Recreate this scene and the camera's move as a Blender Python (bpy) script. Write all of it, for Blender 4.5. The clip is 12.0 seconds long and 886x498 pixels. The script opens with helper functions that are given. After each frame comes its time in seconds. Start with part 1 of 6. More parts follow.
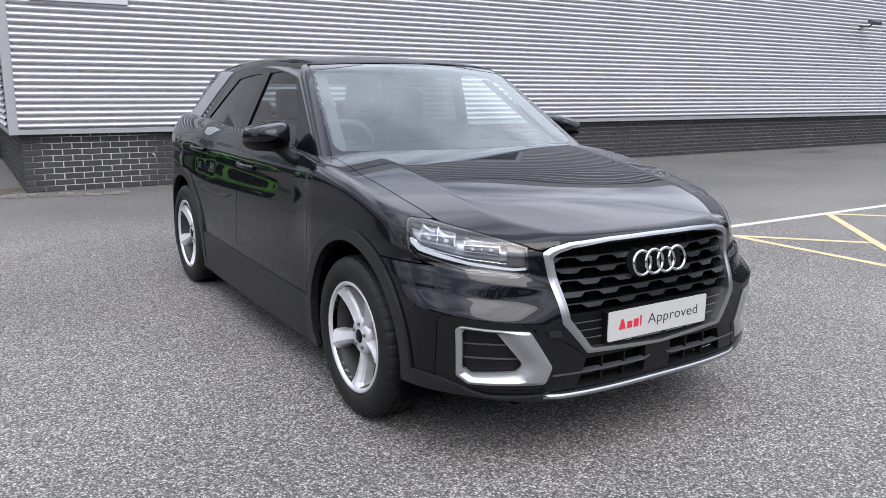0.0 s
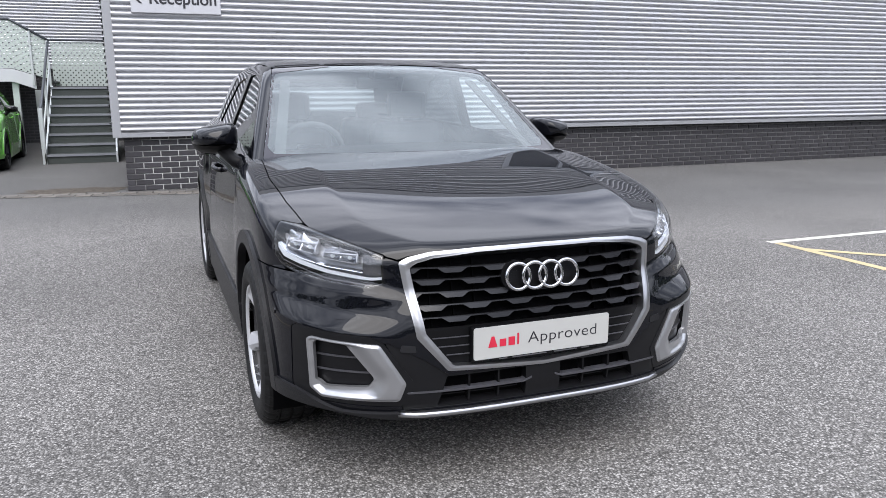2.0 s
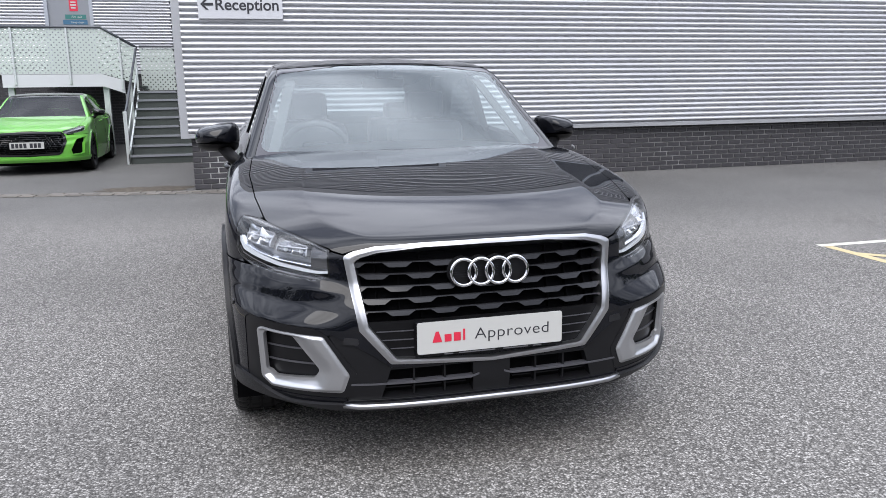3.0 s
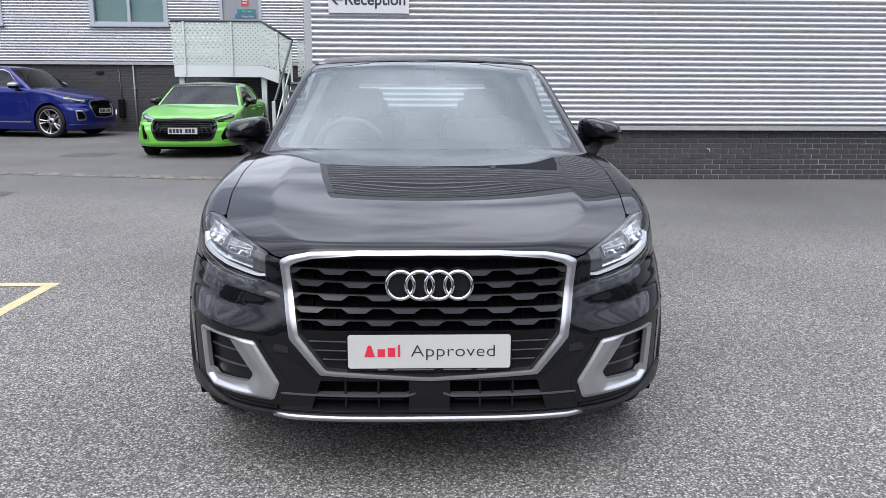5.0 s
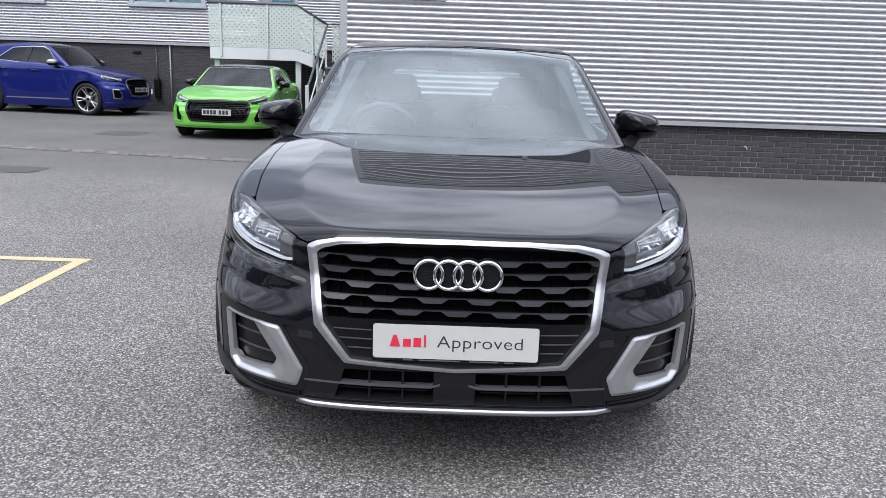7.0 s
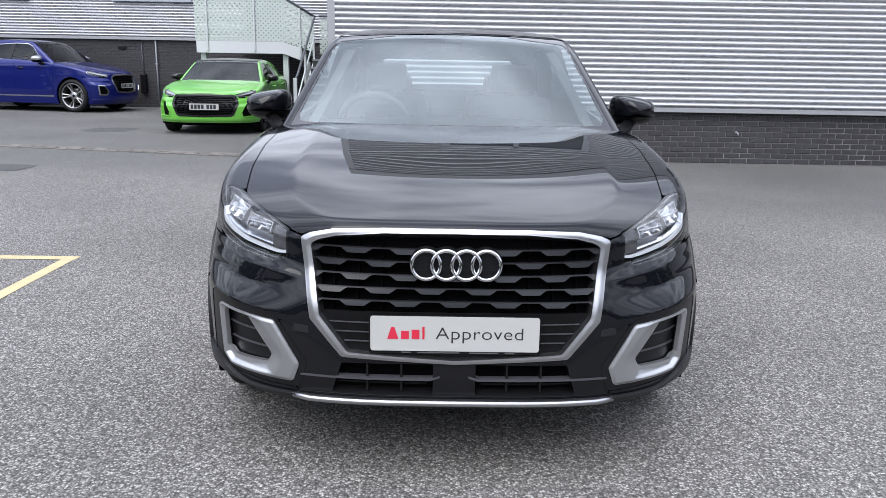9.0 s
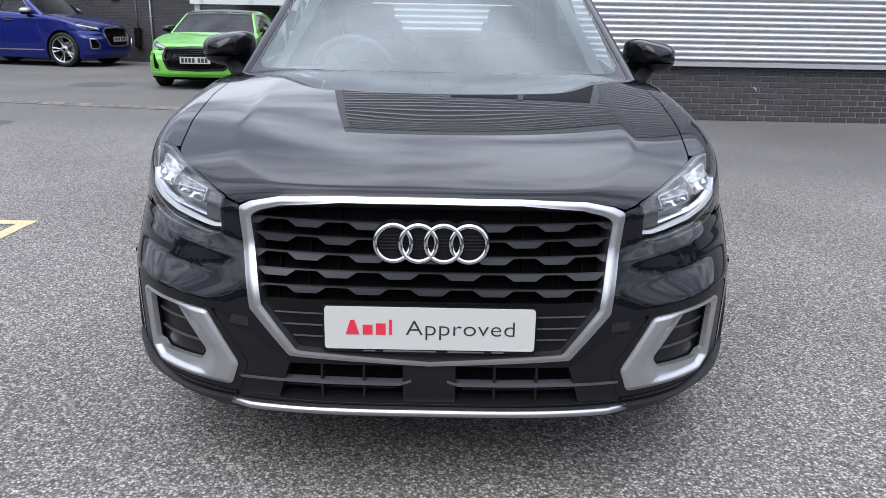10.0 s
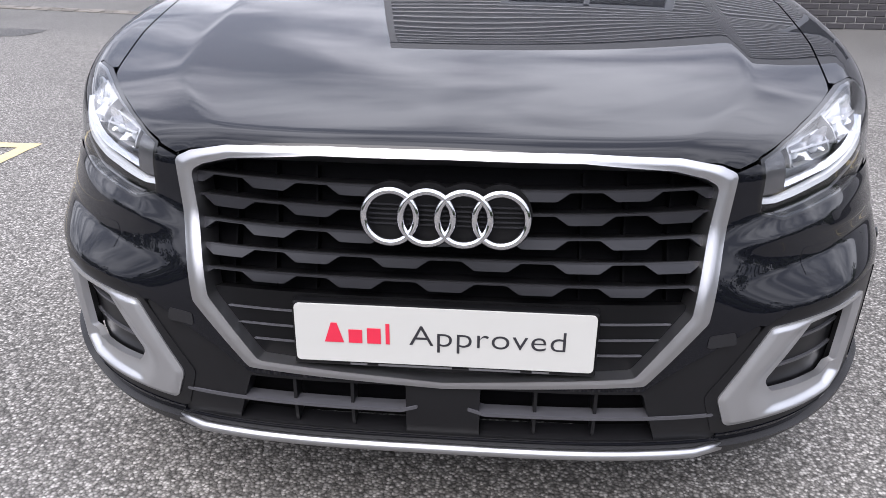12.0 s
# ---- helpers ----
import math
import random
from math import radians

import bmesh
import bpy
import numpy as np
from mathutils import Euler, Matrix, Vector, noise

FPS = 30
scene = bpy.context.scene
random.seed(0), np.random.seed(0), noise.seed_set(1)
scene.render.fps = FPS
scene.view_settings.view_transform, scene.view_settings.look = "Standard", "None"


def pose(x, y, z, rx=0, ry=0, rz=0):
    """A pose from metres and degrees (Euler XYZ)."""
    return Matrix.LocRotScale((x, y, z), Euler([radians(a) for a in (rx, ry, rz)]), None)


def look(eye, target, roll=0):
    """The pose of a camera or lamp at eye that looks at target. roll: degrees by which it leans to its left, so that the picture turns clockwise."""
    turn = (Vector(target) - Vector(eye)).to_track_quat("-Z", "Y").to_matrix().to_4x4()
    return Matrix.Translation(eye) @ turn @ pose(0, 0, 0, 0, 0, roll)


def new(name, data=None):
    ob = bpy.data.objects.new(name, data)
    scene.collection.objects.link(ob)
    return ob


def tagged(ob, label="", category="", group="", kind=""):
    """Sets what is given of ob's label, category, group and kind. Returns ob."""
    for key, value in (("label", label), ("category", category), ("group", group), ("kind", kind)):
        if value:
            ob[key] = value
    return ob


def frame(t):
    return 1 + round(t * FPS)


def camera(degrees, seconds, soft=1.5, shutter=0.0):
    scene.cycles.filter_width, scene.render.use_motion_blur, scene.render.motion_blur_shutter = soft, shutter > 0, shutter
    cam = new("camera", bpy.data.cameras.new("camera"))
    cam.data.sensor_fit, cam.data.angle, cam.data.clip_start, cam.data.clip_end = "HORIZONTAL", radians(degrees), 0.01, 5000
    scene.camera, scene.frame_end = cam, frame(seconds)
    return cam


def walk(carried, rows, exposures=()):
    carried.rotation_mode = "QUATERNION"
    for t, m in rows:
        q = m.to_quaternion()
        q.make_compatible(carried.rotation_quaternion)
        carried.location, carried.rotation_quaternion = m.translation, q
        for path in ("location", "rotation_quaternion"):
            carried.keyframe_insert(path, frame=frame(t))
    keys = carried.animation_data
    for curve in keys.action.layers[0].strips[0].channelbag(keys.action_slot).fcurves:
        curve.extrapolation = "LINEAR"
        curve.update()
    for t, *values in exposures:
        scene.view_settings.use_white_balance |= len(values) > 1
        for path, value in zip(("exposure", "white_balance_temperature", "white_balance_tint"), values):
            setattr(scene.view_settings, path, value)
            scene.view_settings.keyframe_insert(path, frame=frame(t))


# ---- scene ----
cam = camera(59.7, 12.0, soft=0.5)
PATH = [
    (0, (-2.171, -2.742, 1.345), (-1.125, -1.088, 0.93), 0.5),
    (0.5, (-1.959, -2.857, 1.34), (-0.972, -1.169, 0.922), 0.2),
    (1, (-1.77, -2.947, 1.34), (-0.855, -1.217, 0.925), 0.2),
    (1.5, (-1.495, -2.964, 1.327), (-0.681, -1.185, 0.915), 0.1),
    (2, (-1.231, -3.07, 1.339), (-0.528, -1.243, 0.93), -0.2),
    (2.5, (-0.99, -3.226, 1.345), (-0.402, -1.358, 0.939), -0.5),
    (3, (-0.783, -3.245, 1.321), (-0.299, -1.347, 0.917), -0.8),
    (3.5, (-0.557, -3.254, 1.332), (-0.194, -1.329, 0.927), -1.0),
    (5.5, (0.04, -3.156, 1.338), (0.051, -1.201, 0.917), 1.0),
    (6, (0.058, -3.154, 1.336), (0.044, -1.201, 0.905), 1.6),
    (6.5, (-0.013, -3.138, 1.331), (-0.029, -1.187, 0.89), 1.9),
    (7, (-0.043, -3.123, 1.327), (-0.049, -1.173, 0.883), 1.9),
    (9, (-0.061, -3.074, 1.308), (-0.044, -1.129, 0.844), 1.0),
    (9.5, (-0.038, -2.859, 1.253), (-0.024, -0.925, 0.745), 1.1),
    (10, (0.026, -2.6, 1.234), (0.029, -0.682, 0.667), 1.1),
    (10.5, (0.055, -2.355, 1.181), (0.048, -0.457, 0.549), 0.9),
    (11, (0.059, -2.087, 1.163), (0.035, -0.213, 0.463), 0.7),
    (11.5, (0.069, -1.983, 1.153), (-0.001, -0.134, 0.395), 0.6),
    (12, (0.088, -1.991, 1.166), (-0.054, -0.156, 0.384), 0.5),
]
walk(cam, [(t, look(eye, target, roll)) for t, eye, target, roll in PATH],
     exposures=[(0, 1.25, 6520, 11.5), (5, 1.25, 6480, 10.5), (10, 1.29, 6380, 11), (11, 1.48, 6650, 14), (12, 1.57, 6650, 14)])

# ---- light and sky ----
SUN_EL, SUN_AZ = 52.0, 200.0        # degrees; azimuth clockwise from +y
world = bpy.data.worlds.new("overcast_sky")
scene.world = world
world.use_nodes = True


def sky_nodes():
    nt = world.node_tree
    nt.nodes.clear()
    out = nt.nodes.new("ShaderNodeOutputWorld")
    bg = nt.nodes.new("ShaderNodeBackground")
    sky = nt.nodes.new("ShaderNodeTexSky")
    sky.sky_type, sky.sun_disc = "NISHITA", False
    sky.sun_elevation, sky.sun_rotation = radians(SUN_EL), radians(SUN_AZ)
    sky.air_density, sky.dust_density = 1.0, 2.0
    co = nt.nodes.new("ShaderNodeTexCoord")
    sep = nt.nodes.new("ShaderNodeSeparateXYZ")
    nt.links.new(co.outputs["Generated"], sep.inputs[0])
    # project the sky dome onto a flat cloud deck
    den = nt.nodes.new("ShaderNodeMath")
    den.operation = "ADD"
    nt.links.new(sep.outputs["Z"], den.inputs[0])
    den.inputs[1].default_value = 0.18
    div = nt.nodes.new("ShaderNodeVectorMath")
    div.operation = "DIVIDE"
    cmb = nt.nodes.new("ShaderNodeCombineXYZ")
    flip = nt.nodes.new("ShaderNodeMath")
    flip.operation = "MULTIPLY"
    nt.links.new(den.outputs[0], flip.inputs[0])
    flip.inputs[1].default_value = -1.0
    for k in range(3):
        nt.links.new(den.outputs[0] if k else flip.outputs[0], cmb.inputs[k])
    nt.links.new(co.outputs["Generated"], div.inputs[0])
    nt.links.new(cmb.outputs[0], div.inputs[1])
    no = nt.nodes.new("ShaderNodeTexNoise")
    no.inputs["Scale"].default_value, no.inputs["Detail"].default_value = 2.1, 6.0
    no.inputs["Roughness"].default_value = 0.5
    no.inputs["Distortion"].default_value = 0.5
    drawn = nt.nodes.new("ShaderNodeMapping")
    drawn.inputs["Scale"].default_value = (0.75, 1.7, 1.0)
    drawn.inputs["Location"].default_value = (2.3, 0.6, 0.0)
    nt.links.new(div.outputs[0], drawn.inputs["Vector"])
    nt.links.new(drawn.outputs[0], no.inputs["Vector"])
    ramp = nt.nodes.new("ShaderNodeValToRGB")
    ramp.color_ramp.elements[0].position, ramp.color_ramp.elements[0].color = 0.38, (3.9, 4.3, 5.3, 1)
    ramp.color_ramp.elements[1].position, ramp.color_ramp.elements[1].color = 0.62, (13.2, 13.9, 15.5, 1)
    nt.links.new(no.outputs["Fac"], ramp.inputs[0])
    cov = nt.nodes.new("ShaderNodeMix")
    cov.data_type = "RGBA"
    cov.inputs[0].default_value = 0.88
    nt.links.new(sky.outputs[0], cov.inputs[6])
    nt.links.new(ramp.outputs[0], cov.inputs[7])
    # an overcast sky is about three times as bright overhead as at the horizon
    up = nt.nodes.new("ShaderNodeMapRange")
    up.inputs[3].default_value, up.inputs[4].default_value = 0.48, 1.45
    nt.links.new(sep.outputs["Z"], up.inputs[0])
    dome = nt.nodes.new("ShaderNodeVectorMath")
    dome.operation = "SCALE"
    nt.links.new(cov.outputs[2], dome.inputs[0])
    nt.links.new(up.outputs[0], dome.inputs["Scale"])
    nt.links.new(dome.outputs[0], bg.inputs["Color"])
    bg.inputs["Strength"].default_value = 0.1
    nt.links.new(bg.outputs[0], out.inputs[0])


sky_nodes()
sun_data = bpy.data.lights.new("sun", "SUN")
sun_data.energy, sun_data.angle, sun_data.color = 1.0, radians(45), (1.0, 0.97, 0.93)
sun = new("sun", sun_data)
az, el = radians(SUN_AZ), radians(SUN_EL)
sun.matrix_world = look((0, 0, 20), (-math.sin(az) * math.cos(el) * 10, -math.cos(az) * math.cos(el) * 10, 20 - 10 * math.sin(el)))


# ---- materials ----
def material(name, color, rough=0.5, metal=0.0, grain=0.0, scale=20.0, bump=0.0, coat=0.0, coat_rough=0.03, rough_var=0.0, spec=0.5, fine=0.0, fine_scale=400.0, per_object=0.0, coat_ior=1.5):
    """A principled surface whose colour varies at two scales, with relief."""
    m = bpy.data.materials.new(name)
    m.use_nodes = True
    nt = m.node_tree
    b = nt.nodes["Principled BSDF"]
    b.inputs["Roughness"].default_value, b.inputs["Metallic"].default_value = rough, metal
    b.inputs["Coat Weight"].default_value, b.inputs["Coat Roughness"].default_value = coat, coat_rough
    b.inputs["Specular IOR Level"].default_value = spec
    b.inputs["Coat IOR"].default_value = coat_ior
    b.inputs["Base Color"].default_value = (*color, 1)
    if grain or fine or per_object or bump or rough_var:
        co = nt.nodes.new("ShaderNodeTexCoord")
        n1 = nt.nodes.new("ShaderNodeTexNoise")
        n1.inputs["Scale"].default_value, n1.inputs["Detail"].default_value = scale, 6
        n2 = nt.nodes.new("ShaderNodeTexNoise")
        n2.inputs["Scale"].default_value, n2.inputs["Detail"].default_value = fine_scale, 2
        nt.links.new(co.outputs["Object"], n1.inputs["Vector"])
        nt.links.new(co.outputs["Object"], n2.inputs["Vector"])

        def math_node(op, a, bb, c=None):
            nd = nt.nodes.new("ShaderNodeMath")
            nd.operation = op
            for k, v in enumerate((a, bb, c)):
                if v is None:
                    continue
                if isinstance(v, (int, float)):
                    nd.inputs[k].default_value = v
                else:
                    nt.links.new(v, nd.inputs[k])
            return nd.outputs[0]
        v = math_node("MULTIPLY_ADD", n1.outputs["Fac"], 2 * grain, 1 - grain)
        v2 = math_node("MULTIPLY_ADD", n2.outputs["Fac"], 2 * fine, 1 - fine)
        val = math_node("MULTIPLY", v, v2)
        if per_object:
            oi = nt.nodes.new("ShaderNodeObjectInfo")
            v3 = math_node("MULTIPLY_ADD", oi.outputs["Random"], 2 * per_object, 1 - per_object)
            val = math_node("MULTIPLY", val, v3)
        hsv = nt.nodes.new("ShaderNodeHueSaturation")
        hsv.inputs["Color"].default_value = (*color, 1)
        nt.links.new(val, hsv.inputs["Value"])
        nt.links.new(hsv.outputs[0], b.inputs["Base Color"])
        if rough_var:
            r = math_node("MULTIPLY_ADD", n1.outputs["Fac"], 2 * rough_var, rough - rough_var)
            nt.links.new(r, b.inputs["Roughness"])
        if bump:
            bp = nt.nodes.new("ShaderNodeBump")
            bp.inputs["Strength"].default_value, bp.inputs["Distance"].default_value = 1.0, bump
            nt.links.new(n2.outputs["Fac"] if fine else n1.outputs["Fac"], bp.inputs["Height"])
            nt.links.new(bp.outputs[0], b.inputs["Normal"])
    return m


def glass_material(name, tint, gloss=1.0, rough=0.0, ior=1.5, cast=(1, 1, 1), film=0.0):
    """Thin clear or tinted pane: mirror gloss by angle over a tinted see-through."""
    m = bpy.data.materials.new(name)
    m.use_nodes = True
    nt = m.node_tree
    nt.nodes.clear()
    out = nt.nodes.new("ShaderNodeOutputMaterial")
    tr = nt.nodes.new("ShaderNodeBsdfTransparent")
    gl = nt.nodes.new("ShaderNodeBsdfGlossy")
    tr.inputs[0].default_value = (*tint, 1)
    gl.inputs["Roughness"].default_value = rough
    gl.inputs[0].default_value = (gloss * cast[0], gloss * cast[1], gloss * cast[2], 1)
    # gloss rises towards grazing angles, alike on both sides of the sheet
    face = nt.nodes.new("ShaderNodeLayerWeight")
    face.inputs["Blend"].default_value = 0.5
    power = nt.nodes.new("ShaderNodeMath")
    power.operation = "POWER"
    nt.links.new(face.outputs["Facing"], power.inputs[0])
    power.inputs[1].default_value = 5.0
    f0 = ((ior - 1) / (ior + 1)) ** 2
    fr = nt.nodes.new("ShaderNodeMath")
    fr.operation = "MULTIPLY_ADD"
    nt.links.new(power.outputs[0], fr.inputs[0])
    fr.inputs[1].default_value, fr.inputs[2].default_value = 1 - f0, f0
    mx = nt.nodes.new("ShaderNodeMixShader")
    nt.links.new(fr.outputs[0], mx.inputs[0])
    clear = tr.outputs[0]
    if film:
        # pale diffuse film, patchy: bright haze over the screen put in as colour
        du = nt.nodes.new("ShaderNodeBsdfDiffuse")
        du.inputs[0].default_value = (0.62, 0.70, 0.70, 1)
        co = nt.nodes.new("ShaderNodeTexCoord")
        no = nt.nodes.new("ShaderNodeTexNoise")
        no.inputs["Scale"].default_value, no.inputs["Detail"].default_value = 2.6, 5
        nt.links.new(co.outputs["Object"], no.inputs["Vector"])
        mr = nt.nodes.new("ShaderNodeMapRange")
        mr.inputs[1].default_value, mr.inputs[2].default_value = 0.3, 0.7
        mr.inputs[3].default_value, mr.inputs[4].default_value = film * 0.6, film * 1.4
        nt.links.new(no.outputs["Fac"], mr.inputs[0])
        dm = nt.nodes.new("ShaderNodeMixShader")
        nt.links.new(mr.outputs[0], dm.inputs[0])
        nt.links.new(tr.outputs[0], dm.inputs[1])
        nt.links.new(du.outputs[0], dm.inputs[2])
        clear = dm.outputs[0]
    nt.links.new(clear, mx.inputs[1])
    nt.links.new(gl.outputs[0], mx.inputs[2])
    nt.links.new(mx.outputs[0], out.inputs[0])
    return m


def asphalt_material(name, base, chip, scale, worn=None, worn_chip=None):
    """Open-textured asphalt: light and dark stone chips in bitumen, with broad stains."""
    m = bpy.data.materials.new(name)
    m.use_nodes = True
    nt = m.node_tree
    b = nt.nodes["Principled BSDF"]
    b.inputs["Roughness"].default_value = 0.85
    b.inputs["Specular IOR Level"].default_value = 0.35
    co = nt.nodes.new("ShaderNodeTexCoord")
    vo = nt.nodes.new("ShaderNodeTexVoronoi")
    vo.inputs["Scale"].default_value = scale
    n = nt.nodes.new("ShaderNodeTexNoise")
    n.inputs["Scale"].default_value, n.inputs["Detail"].default_value = 0.55, 6
    n3 = nt.nodes.new("ShaderNodeTexNoise")
    n3.inputs["Scale"].default_value, n3.inputs["Detail"].default_value = scale * 0.42, 4
    for q in (vo, n, n3):
        nt.links.new(co.outputs["Object"], q.inputs["Vector"])
    sepc = nt.nodes.new("ShaderNodeSeparateColor")
    nt.links.new(vo.outputs["Color"], sepc.inputs[0])
    ramp = nt.nodes.new("ShaderNodeValToRGB")
    e = ramp.color_ramp.elements
    e[0].position, e[0].color = 0.0, (*[c * 0.62 for c in base], 1)
    e[1].position, e[1].color = 1.0, (*chip, 1)
    mid = e.new(0.55)
    mid.color = (*base, 1)
    nt.links.new(sepc.outputs[0], ramp.inputs[0])
    # bitumen between the chips
    edge = nt.nodes.new("ShaderNodeMapRange")
    edge.inputs[1].default_value, edge.inputs[2].default_value = 0.25, 0.75
    edge.inputs[3].default_value, edge.inputs[4].default_value = 1.0, 0.35
    nt.links.new(vo.outputs["Distance"], edge.inputs[0])
    big = nt.nodes.new("ShaderNodeMapRange")
    big.inputs[1].default_value, big.inputs[2].default_value = 0.3, 0.7
    big.inputs[3].default_value, big.inputs[4].default_value = 0.84, 1.14
    nt.links.new(n.outputs["Fac"], big.inputs[0])
    mu = nt.nodes.new("ShaderNodeMath")
    mu.operation = "MULTIPLY"
    nt.links.new(edge.outputs[0], mu.inputs[0])
    nt.links.new(big.outputs[0], mu.inputs[1])
    # clumps of chips, and bare spots between them
    clump = nt.nodes.new("ShaderNodeMapRange")
    clump.inputs[1].default_value, clump.inputs[2].default_value = 0.32, 0.68
    clump.inputs[3].default_value, clump.inputs[4].default_value = 0.76, 1.24
    nt.links.new(n3.outputs["Fac"], clump.inputs[0])
    mu2 = nt.nodes.new("ShaderNodeMath")
    mu2.operation = "MULTIPLY"
    nt.links.new(mu.outputs[0], mu2.inputs[0])
    nt.links.new(clump.outputs[0], mu2.inputs[1])
    mu = mu2
    hsv = nt.nodes.new("ShaderNodeHueSaturation")
    colour = ramp.outputs[0]
    if worn:
        # the trafficked strip along the building is polished smoother
        r2 = nt.nodes.new("ShaderNodeValToRGB")
        r2.color_ramp.elements[0].color, r2.color_ramp.elements[1].color = (*worn, 1), (*worn_chip, 1)
        nt.links.new(sepc.outputs[0], r2.inputs[0])
        sx = nt.nodes.new("ShaderNodeSeparateXYZ")
        nt.links.new(co.outputs["Object"], sx.inputs[0])
        wob = nt.nodes.new("ShaderNodeMath")
        wob.operation = "MULTIPLY_ADD"
        nt.links.new(n.outputs["Fac"], wob.inputs[0])
        wob.inputs[1].default_value = 2.5
        # it widens away from the yard entrance
        tilt = nt.nodes.new("ShaderNodeMapRange")
        tilt.interpolation_type = "SMOOTHSTEP"
        tilt.inputs[1].default_value, tilt.inputs[2].default_value = -4.0, 4.0
        tilt.inputs[3].default_value, tilt.inputs[4].default_value = -0.5, 2.0
        nt.links.new(sx.outputs["X"], tilt.inputs[0])
        shift = nt.nodes.new("ShaderNodeMath")
        nt.links.new(sx.outputs["Y"], shift.inputs[0])
        nt.links.new(tilt.outputs[0], shift.inputs[1])
        nt.links.new(shift.outputs[0], wob.inputs[2])
        zone = nt.nodes.new("ShaderNodeMapRange")
        zone.interpolation_type = "SMOOTHSTEP"
        zone.inputs[1].default_value, zone.inputs[2].default_value = 6.0, 7.9
        nt.links.new(wob.outputs[0], zone.inputs[0])
        mz = nt.nodes.new("ShaderNodeMix")
        mz.data_type = "RGBA"
        nt.links.new(zone.outputs[0], mz.inputs[0])
        nt.links.new(ramp.outputs[0], mz.inputs[6])
        nt.links.new(r2.outputs[0], mz.inputs[7])
        colour = mz.outputs[2]
    nt.links.new(colour, hsv.inputs["Color"])
    nt.links.new(mu.outputs[0], hsv.inputs["Value"])
    nt.links.new(hsv.outputs[0], b.inputs["Base Color"])
    bp = nt.nodes.new("ShaderNodeBump")
    bp.invert = True
    bp.inputs["Strength"].default_value, bp.inputs["Distance"].default_value = 0.8, 0.004
    nt.links.new(vo.outputs["Distance"], bp.inputs["Height"])
    nt.links.new(bp.outputs[0], b.inputs["Normal"])
    return m


M_PAINT = material("black_paint", (0.003, 0.0033, 0.0052), 0.5, 0.0, coat=1.0, coat_rough=0.01, grain=0.08, scale=6, spec=0.02, coat_ior=1.375)
M_GREEN = material("green_paint", (0.13, 0.41, 0.055), 0.35, 0.0, coat=1.0, coat_rough=0.03, grain=0.05, scale=5, spec=0.2, coat_ior=1.5)
M_BLUE = material("blue_paint", (0.004, 0.009, 0.105), 0.4, 0.35, coat=1.0, coat_rough=0.02, grain=0.05, scale=5, spec=0.1, coat_ior=1.37)
M_GLOSSBLACK = material("gloss_black_trim", (0.006, 0.006, 0.0065), 0.12, grain=0.1, scale=12)
M_PLASTIC = material("grey_plastic", (0.013, 0.013, 0.0145), 0.40, spec=0.26, grain=0.15, scale=30, bump=0.0003, fine=0.1, fine_scale=900)
M_DARKPLASTIC = material("black_plastic", (0.004, 0.004, 0.0045), 0.45, spec=0.12, grain=0.15, scale=30)
M_SLAT = material("slat_plastic", (0.014, 0.014, 0.0165), 0.24, spec=0.36, grain=0.1, scale=30)
M_RIB = material("grey_rib_plastic", (0.055, 0.055, 0.062), 0.3, spec=0.5, grain=0.1, scale=30)
M_APRON = material("satin_black_plastic", (0.0075, 0.0075, 0.0085), 0.36, spec=0.22, grain=0.15, scale=30)
M_SMOKE = material("smoked_lamp_plastic", (0.05, 0.05, 0.054), 0.15, grain=0.1, scale=30)
# near-black for dark plastic, and for shade painted into hollows
M_BLACKSHADE = material("black_plastic_and_shade", (0.002, 0.002, 0.0025), 0.8, spec=0.05, grain=0.2, scale=20)
M_SATIN = material("satin_aluminium", (0.41, 0.41, 0.422), 0.34, 1.0, grain=0.04, scale=15, rough_var=0.05)
M_SILVERPAINT = material("silver_paint", (0.37, 0.373, 0.386), 0.32, 0.8, grain=0.04, scale=15, coat=0.5)
M_CHROME = material("chrome", (0.62, 0.62, 0.64), 0.10, 1.0, grain=0.03, scale=30)
M_WHEEL = material("silver_wheel_paint", (0.52, 0.525, 0.54), 0.4, 0.35, grain=0.06, scale=18, coat=0.6)
M_BADGE = material("bright_badge_chrome", (0.60, 0.60, 0.62), 0.09, 1.0, grain=0.03, scale=30)
# silver barrel coloured dark for the shade behind the spokes
M_SHADEDBARREL = material("shaded_wheel_barrel", (0.035, 0.035, 0.037), 0.5, 0.2, grain=0.15, scale=20)
M_RUBBER = material("tyre_rubber", (0.0105, 0.0105, 0.0108), 0.55, spec=0.2, grain=0.25, scale=14, bump=0.0006, fine=0.12, fine_scale=300)
M_STEEL = material("brake_steel", (0.30, 0.29, 0.28), 0.4, 1.0, grain=0.2, scale=40)
M_PLATE = material("plate_white", (0.43, 0.43, 0.412), 0.35, grain=0.02, scale=10)
M_RED = material("red_print", (0.55, 0.02, 0.05), 0.4, grain=0.05, scale=40)
M_INK = material("black_print", (0.02, 0.02, 0.025), 0.4, grain=0.05, scale=40)
M_GREYINK = material("grey_print", (0.10, 0.10, 0.105), 0.4, grain=0.05, scale=40)
M_LENS = glass_material("lamp_lens", (0.93, 0.94, 0.95), 0.95, ior=1.6)
M_REFLECTOR = material("lamp_reflector", (0.60, 0.61, 0.64), 0.20, 1.0, grain=0.05, scale=60)
M_DRL = material("white_light_guide", (0.52, 0.54, 0.57), 0.25, grain=0.03, scale=50)
M_LAMPGREY = material("lamp_housing", (0.36, 0.365, 0.38), 0.25, 0.5, grain=0.15, scale=40)
